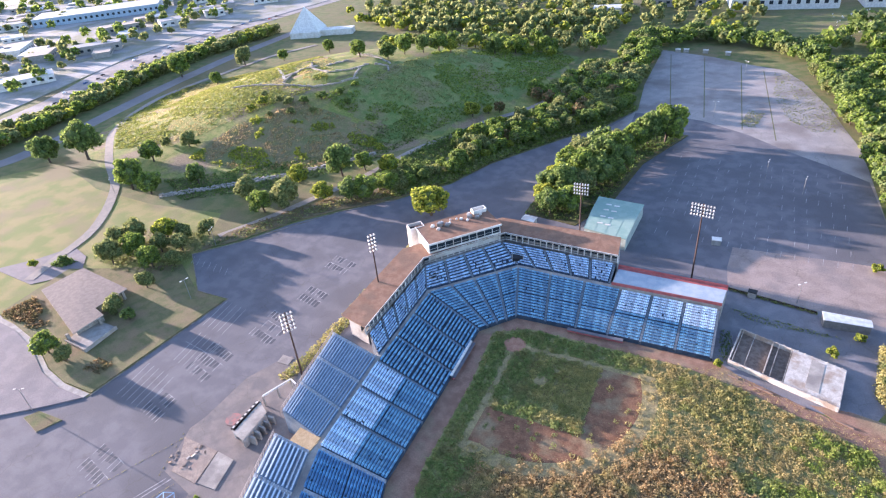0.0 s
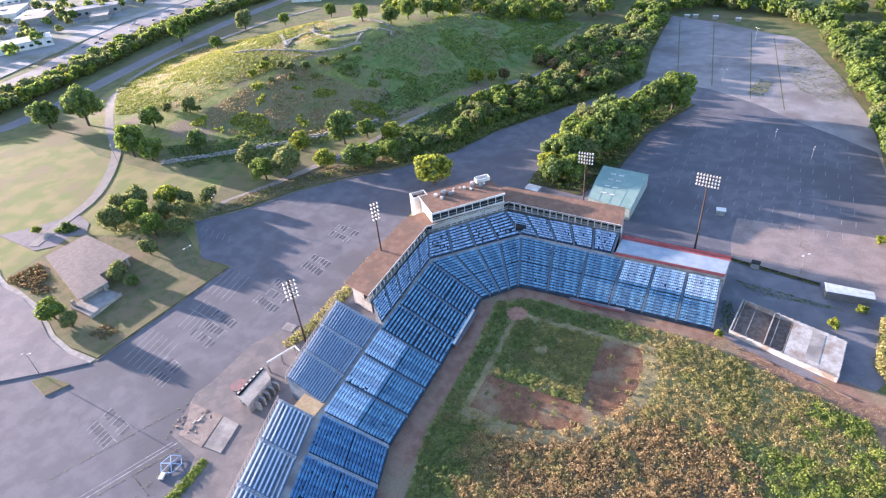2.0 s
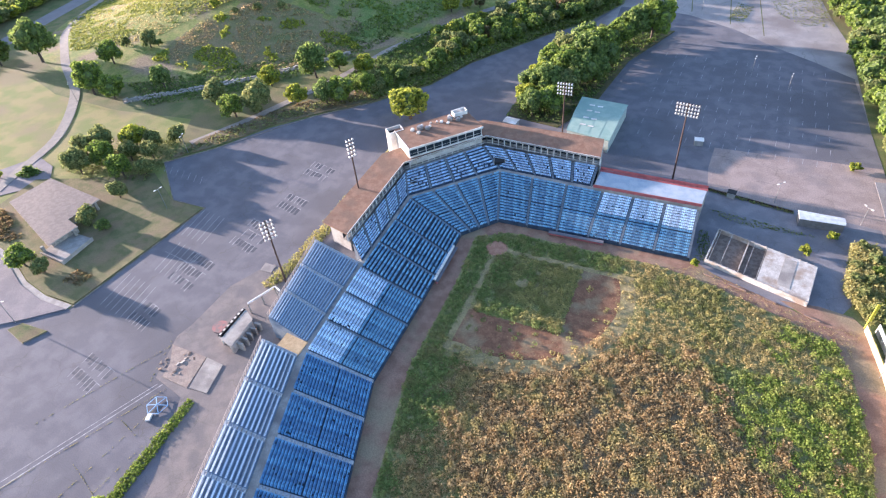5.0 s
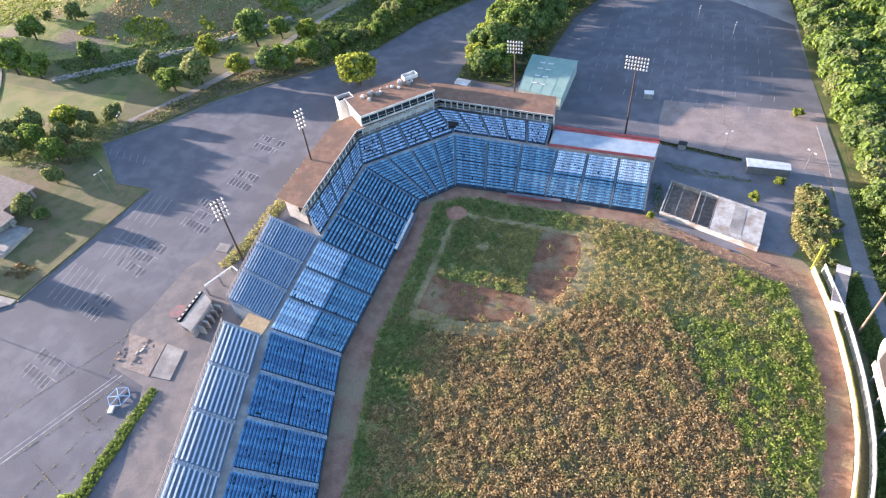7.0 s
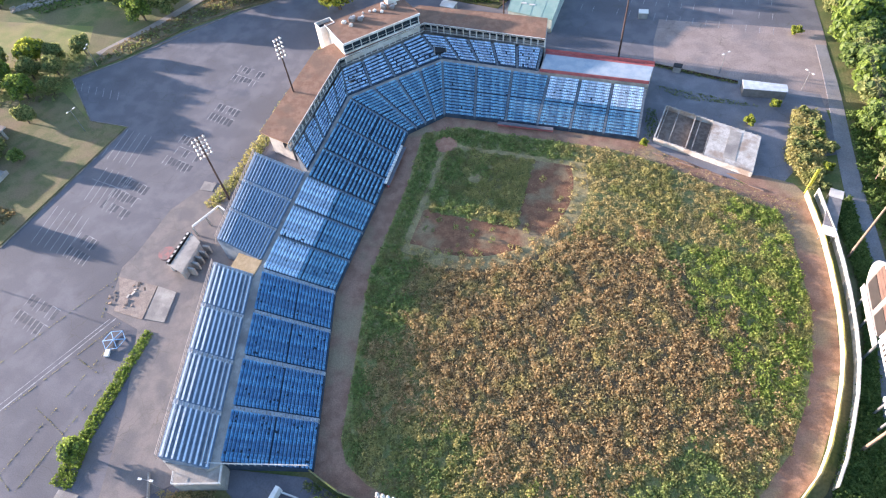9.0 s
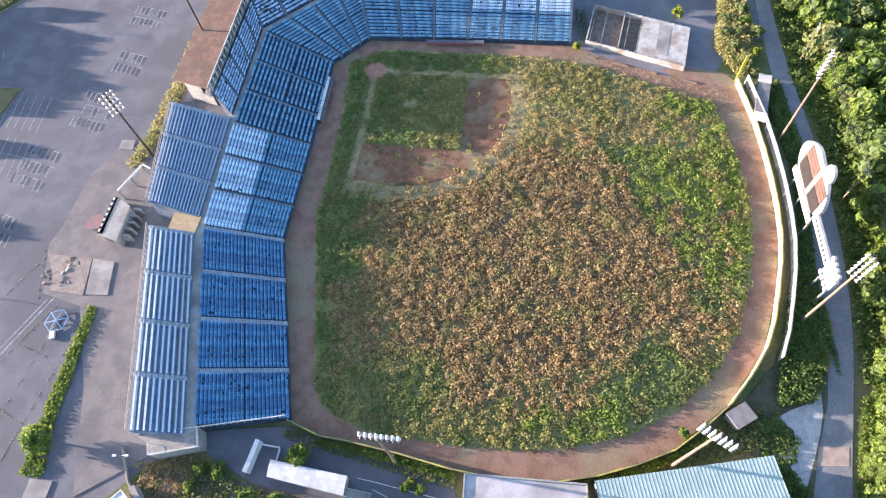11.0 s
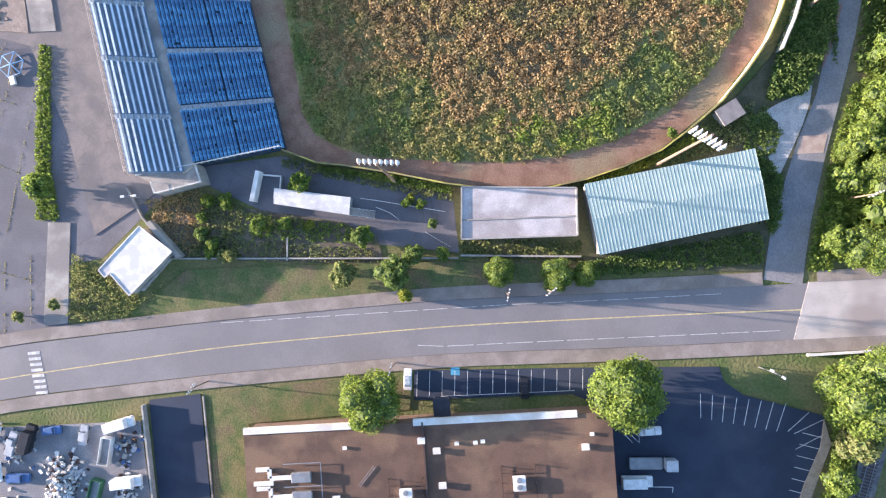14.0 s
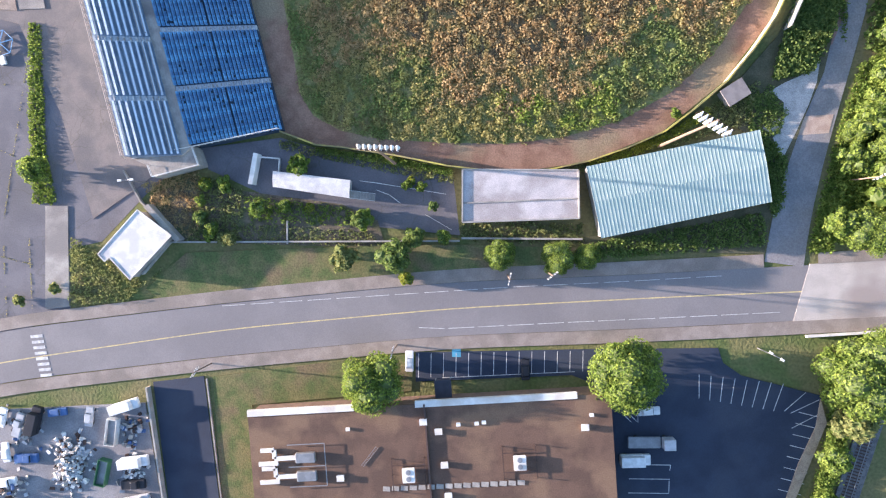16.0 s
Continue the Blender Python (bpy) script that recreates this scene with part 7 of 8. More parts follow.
def car(colour, kind="sedan"):
    key = (colour, kind)
    if key in CARS:
        return CARS[key]
    L, W, H = {"sedan": (4.6, 1.8, 1.45), "pickup": (5.6, 2.0, 1.85), "van": (6.4, 2.3, 2.7), "truck": (9.5, 2.5, 3.0)}[kind]
    e = empty("car" if kind == "sedan" else "pickup_truck" if kind == "pickup" else "van" if kind == "van" else "flatbed_truck")
    bm = bmesh.new()
    if kind == "truck":
        box(bm, -L / 2, -W / 2, .9, L * .22, W / 2, 1.25)
    else:
        box(bm, -L / 2, -W / 2, .35, L / 2, W / 2, H * (.62 if kind != "van" else .5))
    bmesh.ops.bevel(bm, geom=bm.edges[:], offset=.14, segments=2, affect="EDGES")
    part("body", bm, CARPAINT[colour] if kind != "truck" else STEEL, e)
    bm = bmesh.new()
    x0, x1 = {"sedan": (-L * .36, L * .22), "pickup": (-L * .08, L * .26), "van": (-L * .5, L * .28), "truck": (L * .25, L * .5)}[kind]
    v = box(bm, x0, -W * .46, .8 if kind == "truck" else H * .5, x1, W * .46, H)
    for q in v:
        if q.co.z > H * .9 and kind in ("sedan", "pickup"):
            q.co.x = (q.co.x - (x0 + x1) / 2) * .72 + (x0 + x1) / 2
            q.co.y *= .82
    bmesh.ops.bevel(bm, geom=bm.edges[:], offset=.07, segments=1, affect="EDGES")
    part("cabin", bm, CARPAINT[colour], e)
    bm = bmesh.new()
    xs = x1 - (x1 - x0) * (.1 if kind in ("sedan", "pickup") else .02)
    box(bm, xs - .06, -W * .38, H * .66, xs + .06, W * .38, H * .9)
    part("windscreen", bm, GLASSY, e)
    for sx in (-.32, .32):
        for sy in (-1, 1):
            bm = bmesh.new()
            tube(bm, (sx * L, sy * (W / 2 - .02), .34), (sx * L, sy * (W / 2 - .24), .34), .34, .34, 12)
            part("wheel", bm, RUBBER, e)
    e.matrix_world = pose(-1000 - 12 * len(CARS), -400, 0)
    tagged(e, {"sedan": f"{colour} sedan with dark windscreen", "pickup": f"{colour} pickup truck with open bed", "van": f"{colour} delivery van with boxy body", "truck": f"flatbed truck with {colour} cab"}[kind], "vehicle")
    CARS[key] = e
    return e


def park(colour, kind, x, y, rz, z=.25, group="parked vehicles"):
    c = copy_thing(car(colour, kind), pose(x, y, z, 0, 0, rz))
    c["group"] = group


park("white", "sedan", 30.3, -154.8, 92, .3)
park("black", "sedan", 55.4, -155.2, 95)
park("white", "sedan", 82.0, -162.6, 8)
park("silver", "truck", 82.6, -169.2, 4)
park("white", "van", 79.6, -173.2, 5)
for i in range(30):
    u = i / 30
    lane = random.choice((-9, -5, 5, 9))
    pts = [(-440, 88), (-470, 190), (-498, 280), (-501, 370), (-490, 484)]
    s = u * 4
    k = min(3, int(s))
    p = lerp(pts[k], pts[k + 1], s - k)
    d = (pts[k + 1][0] - pts[k][0], pts[k + 1][1] - pts[k][1])
    ln = math.hypot(*d)
    park(random.choice(("white", "silver", "black", "red", "blue")), "sedan", p[0] - d[1] / ln * lane, p[1] + d[0] / ln * lane, math.degrees(math.atan2(d[1], d[0])), .2, "cars on the highway")
for i, (x, y, rz) in enumerate(((-62, -173, 80), (-58, -174.5, 75), (-54, -173, 78), (-61, -181, 100), (-56, -182, 5), (-33, -168.5, 20), (-41.5, -171.5, 85), (-30.8, -186.3, 8), (-30.6, -181, 10), (-49, -171, 10), (-61, -188, 12), (-30, -190, 15))):
    park(("white", "silver", "black", "white", "blue")[i % 5], ("sedan", "pickup", "van")[i % 3], x, y, rz, .25, "vehicles in the scrap yard")


def scrap_pile(x, y, n, spread, label, tall=2.0):
    thing = empty("scrap_pile", x, y)
    rr = random.Random(n + int(x))
    for i in range(n):
        u, v = rr.gauss(0, spread), rr.gauss(0, spread * 1.4)
        h = max(.2, tall * math.exp(-(u * u + v * v / 2) / (2 * spread * spread)))
        bm = bmesh.new()
        a, b, c = rr.uniform(.4, 1.3), rr.uniform(.3, .9), rr.uniform(.15, .6)
        box(bm, -a / 2, -b / 2, -c / 2, a / 2, b / 2, c / 2, pose(u, v, .2 + h * rr.uniform(.3, 1), rr.uniform(-40, 40), rr.uniform(-40, 40), rr.uniform(0, 180)))
        part("scrap_piece", bm, rr.choice((WHITE, WHITE, STEEL, CARPAINT["silver"], CARPAINT["silver"], GREYWALL, RUSTSTEEL) if "pale" in label else (STEEL, GREYWALL, CARPAINT["silver"], CARPAINT["blue"], RUSTSTEEL)), thing)
    return tagged(thing, label, "scrap pile")


scrap_pile(-45.8, -182.5, 260, 2.2, "heap of pale mixed metal scrap", 2.4)
scrap_pile(-60, -190, 40, 2.2, "heap of dark mixed metal scrap")
scrap_pile(-31.5, -183, 60, 1.5, "row of pale machine scrap", 1.2)
scrap_pile(-57, -175, 50, 2.0, "heap of mixed vehicle scrap", 1.2)
scrap_pile(-32, -174, 40, 1.6, "row of rusty machine scrap", 1.2)


def skip(x, y, rz, m, label):
    thing = empty("scrap_container", x, y, .2, rz)
    for b in ((-3, -1.2, 0, 3, -1.1, 1.8), (-3, 1.1, 0, 3, 1.2, 1.8), (-3, -1.1, 0, -2.9, 1.1, 1.8), (2.9, -1.1, 0, 3, 1.1, 1.8)):
        bm = bmesh.new()
        box(bm, *b)
        part("side", bm, m, thing)
    bm = bmesh.new()
    box(bm, -2.9, -1.1, 0, 2.9, 1.1, .9)
    part("scrap_fill", bm, STEEL, thing)
    return tagged(thing, label, "container")


skip(-38, -184, 80, plain("green_container", (0.05, 0.14, 0.07)), "open green steel scrap container")
skip(-36, -174.6, 85, WHITE, "open white steel scrap container")


# ---- poles and wires ----
def utility_pole(x, y, h, rz, arms=2, metal=False):
    thing = empty("utility_pole", x, y, 0, rz)
    bm = bmesh.new()
    tube(bm, (0, 0, 0), (0, 0, h), .17, .11, 8)
    part("pole", bm, STEEL if metal else WOODPOLE, thing)
    for k in range(arms):
        bm = bmesh.new()
        box(bm, -1.3, -.08, h - .5 - 1.1 * k, 1.3, .08, h - .34 - 1.1 * k)
        part("crossarm", bm, STEEL, thing)
        for xx in (-1.15, -.5, .5, 1.15):
            bm = bmesh.new()
            tube(bm, (xx, 0, h - .34 - 1.1 * k), (xx, 0, h - .02 - 1.1 * k), .1, .07, 6)
            part("insulator", bm, WHITE, thing)
    return tagged(thing, "weathered utility pole with crossarms", "utility pole", "utility poles")


for x, y, h, rz in ((50.6, -135.1, 10.5, 80), (59, -134, 11, 40), (120, -112, 11, 30), (125.5, -38, 13, 80), (128, -75, 13, 80), (-14, -158, 9, 60), (27.4, -151.5, 9, 80), (123, 10, 13, 75)):
    utility_pole(x, y, h, rz)
def cable(pts, r, label, group):
    """One sagging cable as a single square tube."""
    vs, fs = [], []
    for k, p in enumerate(pts):
        vs += [(p[0] - r, p[1], p[2] - r), (p[0] + r, p[1], p[2] - r), (p[0] + r, p[1], p[2] + r), (p[0] - r, p[1], p[2] + r)]
        if k:
            a, b = 4 * k - 4, 4 * k
            fs += [(a + j, a + (j + 1) % 4, b + (j + 1) % 4, b + j) for j in range(4)]
    tagged(bulk("power_line", vs, fs, DARK), label, "cable", group)


POSTS = [(120, -112, 10.6), (128, -75, 12.6), (125.5, -38, 12.6), (123, 10, 12.6), (121, 60, 12.6)]
for i in range(4):
    pts = []
    for p, q in zip(POSTS, POSTS[1:]):
        for k in range(8):
            u = k / 8
            pts.append((p[0] + (q[0] - p[0]) * u + .4 * i, p[1] + (q[1] - p[1]) * u, p[2] + (q[2] - p[2]) * u - 4.5 * u * (1 - u)))
    pts.append((POSTS[-1][0] + .4 * i, *POSTS[-1][1:]))
    cable(pts, .03, "sagging dark overhead power cable", "power lines")


def lamp_post(x, y, h, rz, heads=2):
    thing = empty("lamp_post", x, y, 0, rz)
    bm = bmesh.new()
    tube(bm, (0, 0, 0), (0, 0, h), .13, .09, 8)
    part("pole", bm, STEEL, thing)
    for s in ((-1, 1) if heads == 2 else (1,)):
        bm = bmesh.new()
        beam(bm, (0, 0, h - .1), (s * 1.1, 0, h + .1), .09)
        part("arm", bm, STEEL, thing)
        bm = bmesh.new()
        box(bm, s * .9, -.22, h, s * 1.7, .22, h + .18)
        part("lamp_head", bm, WHITE, thing)
    return tagged(thing, "grey parking lot lamp post with two heads", "lamp post", "lot lamp posts")


for x, y, h in ((-147, 15, 9), (-126.5, -19.5, 9.5), (-131, -82, 9.5), (81.3, 52.6, 8), (106.5, 48.3, 7), (69, 148, 9), (40, 225, 9), (84, 136, 8), (52, 310, 9), (104, -148, 8), (-30, -118.5, 8), (-240, 36, 11)):
    lamp_post(x, y, h, random.uniform(0, 180))


# ---- railway ----
def railway():
    thing = empty("railway_track")
    a, b = np.array((114.0, -222.0)), np.array((131.6, -147.5))
    d = (b - a) / np.hypot(*(b - a))
    n = np.array((-d[1], d[0]))
    bm = bmesh.new()
    slab(bm, [tuple(a + n * 2.4), tuple(a - n * 2.4), tuple(b - n * 2.4), tuple(b + n * 2.4)], 0, .35)
    part("ballast", bm, mat("grey_ballast", (0.12, 0.115, 0.12), (0.17, 0.165, 0.16), .8, .95, .4, .5, .15), thing)
    for k in range(110):
        p = a + d * (k * .68)
        bm = bmesh.new()
        beam(bm, (*(p - n * 1.3), .4), (*(p + n * 1.3), .4), .24, .14)
        part("sleeper", bm, RUSTSTEEL, thing)
    for s in (-.72, .72):
        bm = bmesh.new()
        beam(bm, (*(a + n * s), .53), (*(b + n * s), .53), .09, .14)
        part("rail", bm, STEEL, thing)
    return tagged(thing, "single railway track on grey ballast", "railway", kind="structure")


railway()


# ---- small things round the ballpark ----
def wall_piece(name, a, b, h, th, m, label, category="wall"):
    bm = bmesh.new()
    beam(bm, (*a, h / 2), (*b, h / 2), th, h)
    return tagged(part(name, bm, m), label, category, kind="structure")


for a, b in (((-112.5, -14), (-118.8, -70.5)), ((-128.6, -14), (-112.5, -14)), ((-152.5, 6), (-128.6, -14)), ((-139.5, 20), (-152.5, 6)), ((-110.7, 59), (-139.5, 20)), ((-90, 78), (-110.7, 59)), ((-130.5, -85.1), (-128.3, -81.4)), ((-128.3, -81.4), (-117.6, -81)), ((-117.6, -81), (-120.8, -87.2)), ((-120.8, -87.2), (-130.5, -85.1))):
    wall_piece("kerb", a, b, .22, .32, mat("dirty_kerb", (0.21, 0.175, 0.14), (0.27, 0.235, 0.20), 2.0, .9, .35, .2, .2, third=(0.14, 0.12, 0.08), big=6), "weathered concrete kerb at the lot edge", "kerb")
wall_piece("retaining_wall", (-24, -131.4), (40, -128.2), 1.1, .35, GREYWALL, "low grey retaining wall above the verge")
wall_piece("retaining_wall", (-24, -131.4), (-30, -138.8), 1.1, .35, GREYWALL, "low grey retaining wall above the verge")
wall_piece("gate_wall", (-35, -116), (-31, -122.6), .9, .35, CONCRETE, "low concrete wall at the plaza edge")
wall_piece("gate_wall", (-31, -122.6), (-21.6, -131.2), 1.0, .35, CONCRETE, "low concrete wall at the plaza edge")
wall_piece("cross_wall", (2.2, -125.5), (2.4, -130.6), .9, .3, GREYWALL, "low cross wall in the brush")
wall_piece("yard_wall", (-4.6, -111.3), (-5.6, -118), 2.6, 1.0, WHITE, "short white yard wall")
wall_piece("yard_wall", (-4.2, -111.9), (0.1, -112.1), 1.0, .3, WHITE, "low white wall beside the shed")
wall_piece("yard_wall", (0.1, -112.25), (0.0, -114.9), 1.0, .3, WHITE, "low white wall beside the shed")


def shed_stair():
    thing = empty("shed_stair", 15.9, -119.25, 0, -4)
    for k in range(9):
        bm = bmesh.new()
        box(bm, k * .6, -.75, 0, k * .6 + .6, .75, 1.8 - k * .19)
        part("step", bm, CONCRETE, thing)
    for y in (-.8, .8):
        bm = bmesh.new()
        beam(bm, (0, y, 2.8), (5.4, y, 1.1), .07)
        part("handrail", bm, WHITE, thing)
        for k in range(4):
            bm = bmesh.new()
            beam(bm, (.3 + 1.7 * k, y, 0), (.3 + 1.7 * k, y, 2.7 - .535 * k), .06)
            part("post", bm, WHITE, thing)
    return tagged(thing, "concrete stair with white handrails beside the shed", "stair")


shed_stair()


def pipe_rail(pts, h, label):
    thing = empty("pipe_rail")
    for a, b in zip(pts, pts[1:]):
        for z in (h, h * .5):
            bm = bmesh.new()
            beam(bm, (*a, z), (*b, z), .08)
            part("rail", bm, WHITE, thing)
        n = max(1, int(math.hypot(b[0] - a[0], b[1] - a[1]) / 2.4))
        for k in range(n + 1):
            p = lerp(a, b, k / n)
            bm = bmesh.new()
            beam(bm, (*p, 0), (*p, h), .07)
            part("post", bm, WHITE, thing)
    return tagged(thing, label, "rail")


pipe_rail([(17.9, -116.2), (21.4, -116.5), (36.6, -118.3)], 1.0, "white pipe rail across the asphalt yard")
pipe_rail([(21.5, -118.0), (24.5, -119.0), (26.8, -120.6)], 1.0, "bent white pipe rail in the yard")
pipe_rail([(32.5, -122.9), (38.2, -125.9)], 1.0, "white pipe rail at the yard edge")
wall_piece("driveway_wall", (-28.2, -164), (-23.6, -190), 1.6, .4, GREYWALL, "dark low wall beside the driveway")
wall_piece("driveway_wall", (-15, -161.5), (-10.6, -190), .5, .3, CONCRETE, "low kerb wall beside the driveway")
wall_piece("roadside_wall", (113.6, -144.9), (131, -142.8), .8, .45, WHITE, "low white wall beside the road")
wall_piece("clubhouse_wall", (40.4, -127.6), (66, -126.6), 1.2, .4, GREYWALL, "low concrete wall behind the clubhouse")
for a, b in (((63, 9.2), (66, 8.4)), ((70, 7), (75, 5.6)), ((80, 4), (83, 3.2)), ((90, 1.2), (94, -.2))):
    wall_piece("broken_wall", a, b, .5, .35, plain("stained_block", (0.24, 0.17, 0.13)), "short broken wall beside the track")
wall_piece("lot_fence", (60, 53.5), (87, 48.5), .9, .1, RUSTSTEEL, "rusty overgrown lot fence", "fence")
thicket("lot_fence_weeds", [(60, 54), (87, 49), (87, 47.6), (60, 52.6)], 260, .25, LEAF[3], "dry weeds along the lot fence", 1.0)
thicket("yard_kerb_weeds", [(62, 42.4), (93, 38), (93, 36.8), (70, 36.6), (62, 41)], 240, .22, LEAF[3], "weeds along the yard kerb", .5)
thicket("yard_wall_weeds", [(59.5, 30), (62, 30), (64, 22), (62.5, 15), (60, 14)], 160, .22, LEAF[1], "weeds along the stand end", .7)


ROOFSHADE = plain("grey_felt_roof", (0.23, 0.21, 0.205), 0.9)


def bull_sign():
    """Backs of the boards behind the left-field wall."""
    thing = empty("bullpen_shed", 110.0, -7, 0, -12)
    bm = bmesh.new()
    box(bm, -1.6, -9, 2.9, 1.6, 8.2, 3.2)
    part("roof", bm, ROOFSHADE, thing)
    bm = bmesh.new()
    box(bm, -1.7, 5.2, 3.2, 1.7, 8.4, 3.32)
    part("roof_sheet", bm, WHITE, thing)
    bm = bmesh.new()
    box(bm, -1.7, -9.2, 3.2, 1.7, -6, 3.32)
    part("roof_sheet", bm, WHITE, thing)
    for x in (-1.4, 1.4):
        for y in (-8.6, -3, 3, 7.8):
            bm = bmesh.new()
            box(bm, x - .1, y - .1, 0, x + .1, y + .1, 2.9)
            part("post", bm, STEEL, thing)
    return tagged(thing, "long narrow bullpen shed behind the wall", "shed")


bull_sign()


def camera_stand():
    thing = empty("field_hut", 95.0, -95.2, 0, 35)
    bm = bmesh.new()
    box(bm, -2.2, -1.6, 0, 2.2, 1.6, 2.6)
    part("wall", bm, GREYWALL, thing)
    bm = bmesh.new()
    box(bm, -2.5, -1.9, 2.6, 2.5, 1.9, 2.85)
    part("roof", bm, ROOFSHADE, thing)
    return tagged(thing, "small grey hut outside the fence", "hut")


camera_stand()


def dugout(a, b, label):
    thing = empty("dugout")
    bm = bmesh.new()
    beam(bm, (*a, 1.3), (*b, 1.3), 1.3, .2)
    part("roof", bm, plain("dark_dugout_roof", (0.13, 0.13, 0.15), 0.9), thing)
    bm = bmesh.new()
    beam(bm, (*a, .75), (*b, .75), .3, 1.2)
    part("front_wall", bm, REDPAINT, thing)
    return tagged(thing, label, "dugout")


dugout((-12.4, -5.1), (-12.0, -22), "long low dugout before the first-base seats")
dugout((14, 12.2), (32, 12.6), "long low dugout before the third-base seats")


def field_rail(a, b, z):
    thing = empty("field_rail")
    n = 14
    for k in range(n):
        p, q = lerp(a, b, k / n), lerp(a, b, (k + .8) / n)
        bm = bmesh.new()
        beam(bm, (*p, z), (*q, z), .7, .5)
        part("padded_panel", bm, WHITE, thing)
        bm = bmesh.new()
        beam(bm, (*p, 0), (*p, z + .3), .12)
        part("post", bm, STEEL, thing)
    return tagged(thing, "white padded rail above the first-base dugout", "rail")


field_rail((-13.2, -5.1), (-12.7, -22), 1.7)


def booth(x, y, rz, s, label, m=WHITE):
    thing = empty("booth", x, y, 0, rz)
    bm = bmesh.new()
    box(bm, -s, -s * .8, 0, s, s * .8, 2.2)
    part("wall", bm, GREYWALL, thing)
    bm = bmesh.new()
    box(bm, -s * 1.1, -s * .9, 2.2, s * 1.1, s * .9, 2.4)
    part("roof", bm, m, thing)
    return tagged(thing, label, "booth")


booth(67.6, 51.5, -8, 1.3, "small grey ticket booth by the fence", DARK)
booth(53.5, 83, 5, 1.6, "small white booth on the lot")
for x, y in ((2, 362), (8, 363), (22, 362), (38, 358)):
    booth(x, y, 0, 1.8, "small white hut at the lot end")


def carousel_debris():
    thing = empty("toppled_frame", -64, -89, 0, 20)
    blue = plain("pale_blue_paint", (0.25, 0.42, 0.62))
    for k in range(6):
        a = radians(60 * k)
        bm = bmesh.new()
        beam(bm, (0, 0, .8), (3 * math.cos(a), 3 * math.sin(a), .5), .18)
        part("arm", bm, blue, thing)
        bm = bmesh.new()
        b = radians(60 * (k + 1))
        beam(bm, (3 * math.cos(a), 3 * math.sin(a), .5), (3 * math.cos(b), 3 * math.sin(b), .5), .14)
        part("rim", bm, blue, thing)
    bm = bmesh.new()
    box(bm, -1.4, -4.6, 0, -.2, -2.6, .6)
    part("white_box", bm, WHITE, thing)
    return tagged(thing, "pale blue toppled steel frame on asphalt", "debris")


carousel_debris()
sheet("red_disc", arc(-66.3, -60.5, 2.4, 0, 345, 20), mat("worn_red_paint", (0.33, 0.16, 0.15), (0.21, 0.165, 0.155), 1.4, .9), "faded red painted disc on paving", "road marking")
rr = random.Random(13)
thing = empty("rubble_heap", -69, -76, .2)
for i in range(18):
    bm = bmesh.new()
    a = rr.uniform(.2, .7)
    box(bm, -a, -a * .5, -.1, a, a * .5, .12, pose(rr.uniform(-5, 4), rr.uniform(-4, 5), rr.uniform(.05, .3), rr.uniform(-14, 14), rr.uniform(-14, 14), rr.uniform(0, 180)))
    part("rubble_piece", bm, rr.choice((CONCRETE, MATS["tan_slab"], WOODPOLE)), thing)
tagged(thing, "scattered rubble and boards on the broken slab", "rubble")


# ---- fort ruins ----
def fort():
    thing = empty("fort_ruin")
    rr = random.Random(5)
    rings = (((-268, 163), (-228, 167.5), (-201, 170), (-189, 179), (-180, 190)), ((-182, 188), (-186, 203)), ((-181, 213), (-174, 219), (-168, 210)), ((-216, 204), (-207, 220)), ((-222, 200), (-236, 190), (-230, 173)), ((-236, 214), (-222, 196), (-204, 190), (-190, 200), (-186, 214)), ((-210, 236), (-190, 232), (-176, 226)))
    for ring in rings:
        for a, b in zip(ring, ring[1:]):
            n = max(2, int(math.hypot(b[0] - a[0], b[1] - a[1]) / 2.2))
            for k in range(n):
                p, q = lerp(a, b, k / n), lerp(a, b, (k + .92) / n)
                z = float(height(*p))
                h = rr.uniform(1.2, 1.9)
                bm = bmesh.new()
                beam(bm, (*p, z + h / 2 - .4), (*q, float(height(*q)) + h / 2 - .4), 1.3, h)
                part("stone", bm, STONE, thing)
    return tagged(thing, "low ruined limestone fort walls on the hilltop", "fort")


fort()
BOARDS = mat("pale_boardwalk_timber", (0.40, 0.37, 0.33), (0.48, 0.45, 0.41), 1.5, 0.9, 0.3, 0.2, 0.2)
ribbon("fort_boardwalk", [(-262, 204), (-246, 192), (-238, 184), (-229, 172)], 2.0, BOARDS, "pale timber boardwalk through the fort ruin", "boardwalk", 0.5)
ribbon("fort_boardwalk", [(-239, 185), (-240, 196), (-238, 206), (-222, 202)], 2.0, BOARDS, "pale timber boardwalk through the fort ruin", "boardwalk", 0.54)
rr = random.Random(9)
thing = empty("dry_stone_wall")
pts = [(-214, 44), (-190, 62), (-168, 80), (-146, 102), (-128, 124)]
for a, b in zip(pts, pts[1:]):
    for k in range(20):
        p = lerp(a, b, k / 20)
        for row in range(2):
            bm = bmesh.new()
            s = rr.uniform(.6, 1.3)
            x, y = p[0] + rr.uniform(-.8, .8) - row * 1.4, p[1] + rr.uniform(-.8, .8) + row * 1.4
            box(bm, -s, -s * .6, -.5, s, s * .6, .5 + row * .3, pose(x, y, float(height(x, y)) + .3, rr.uniform(-12, 12), rr.uniform(-12, 12), rr.uniform(0, 90)))
            part("stone", bm, STONE, thing)
tagged(thing, "long rubble wall of grey stones along the hill foot", "stone wall")


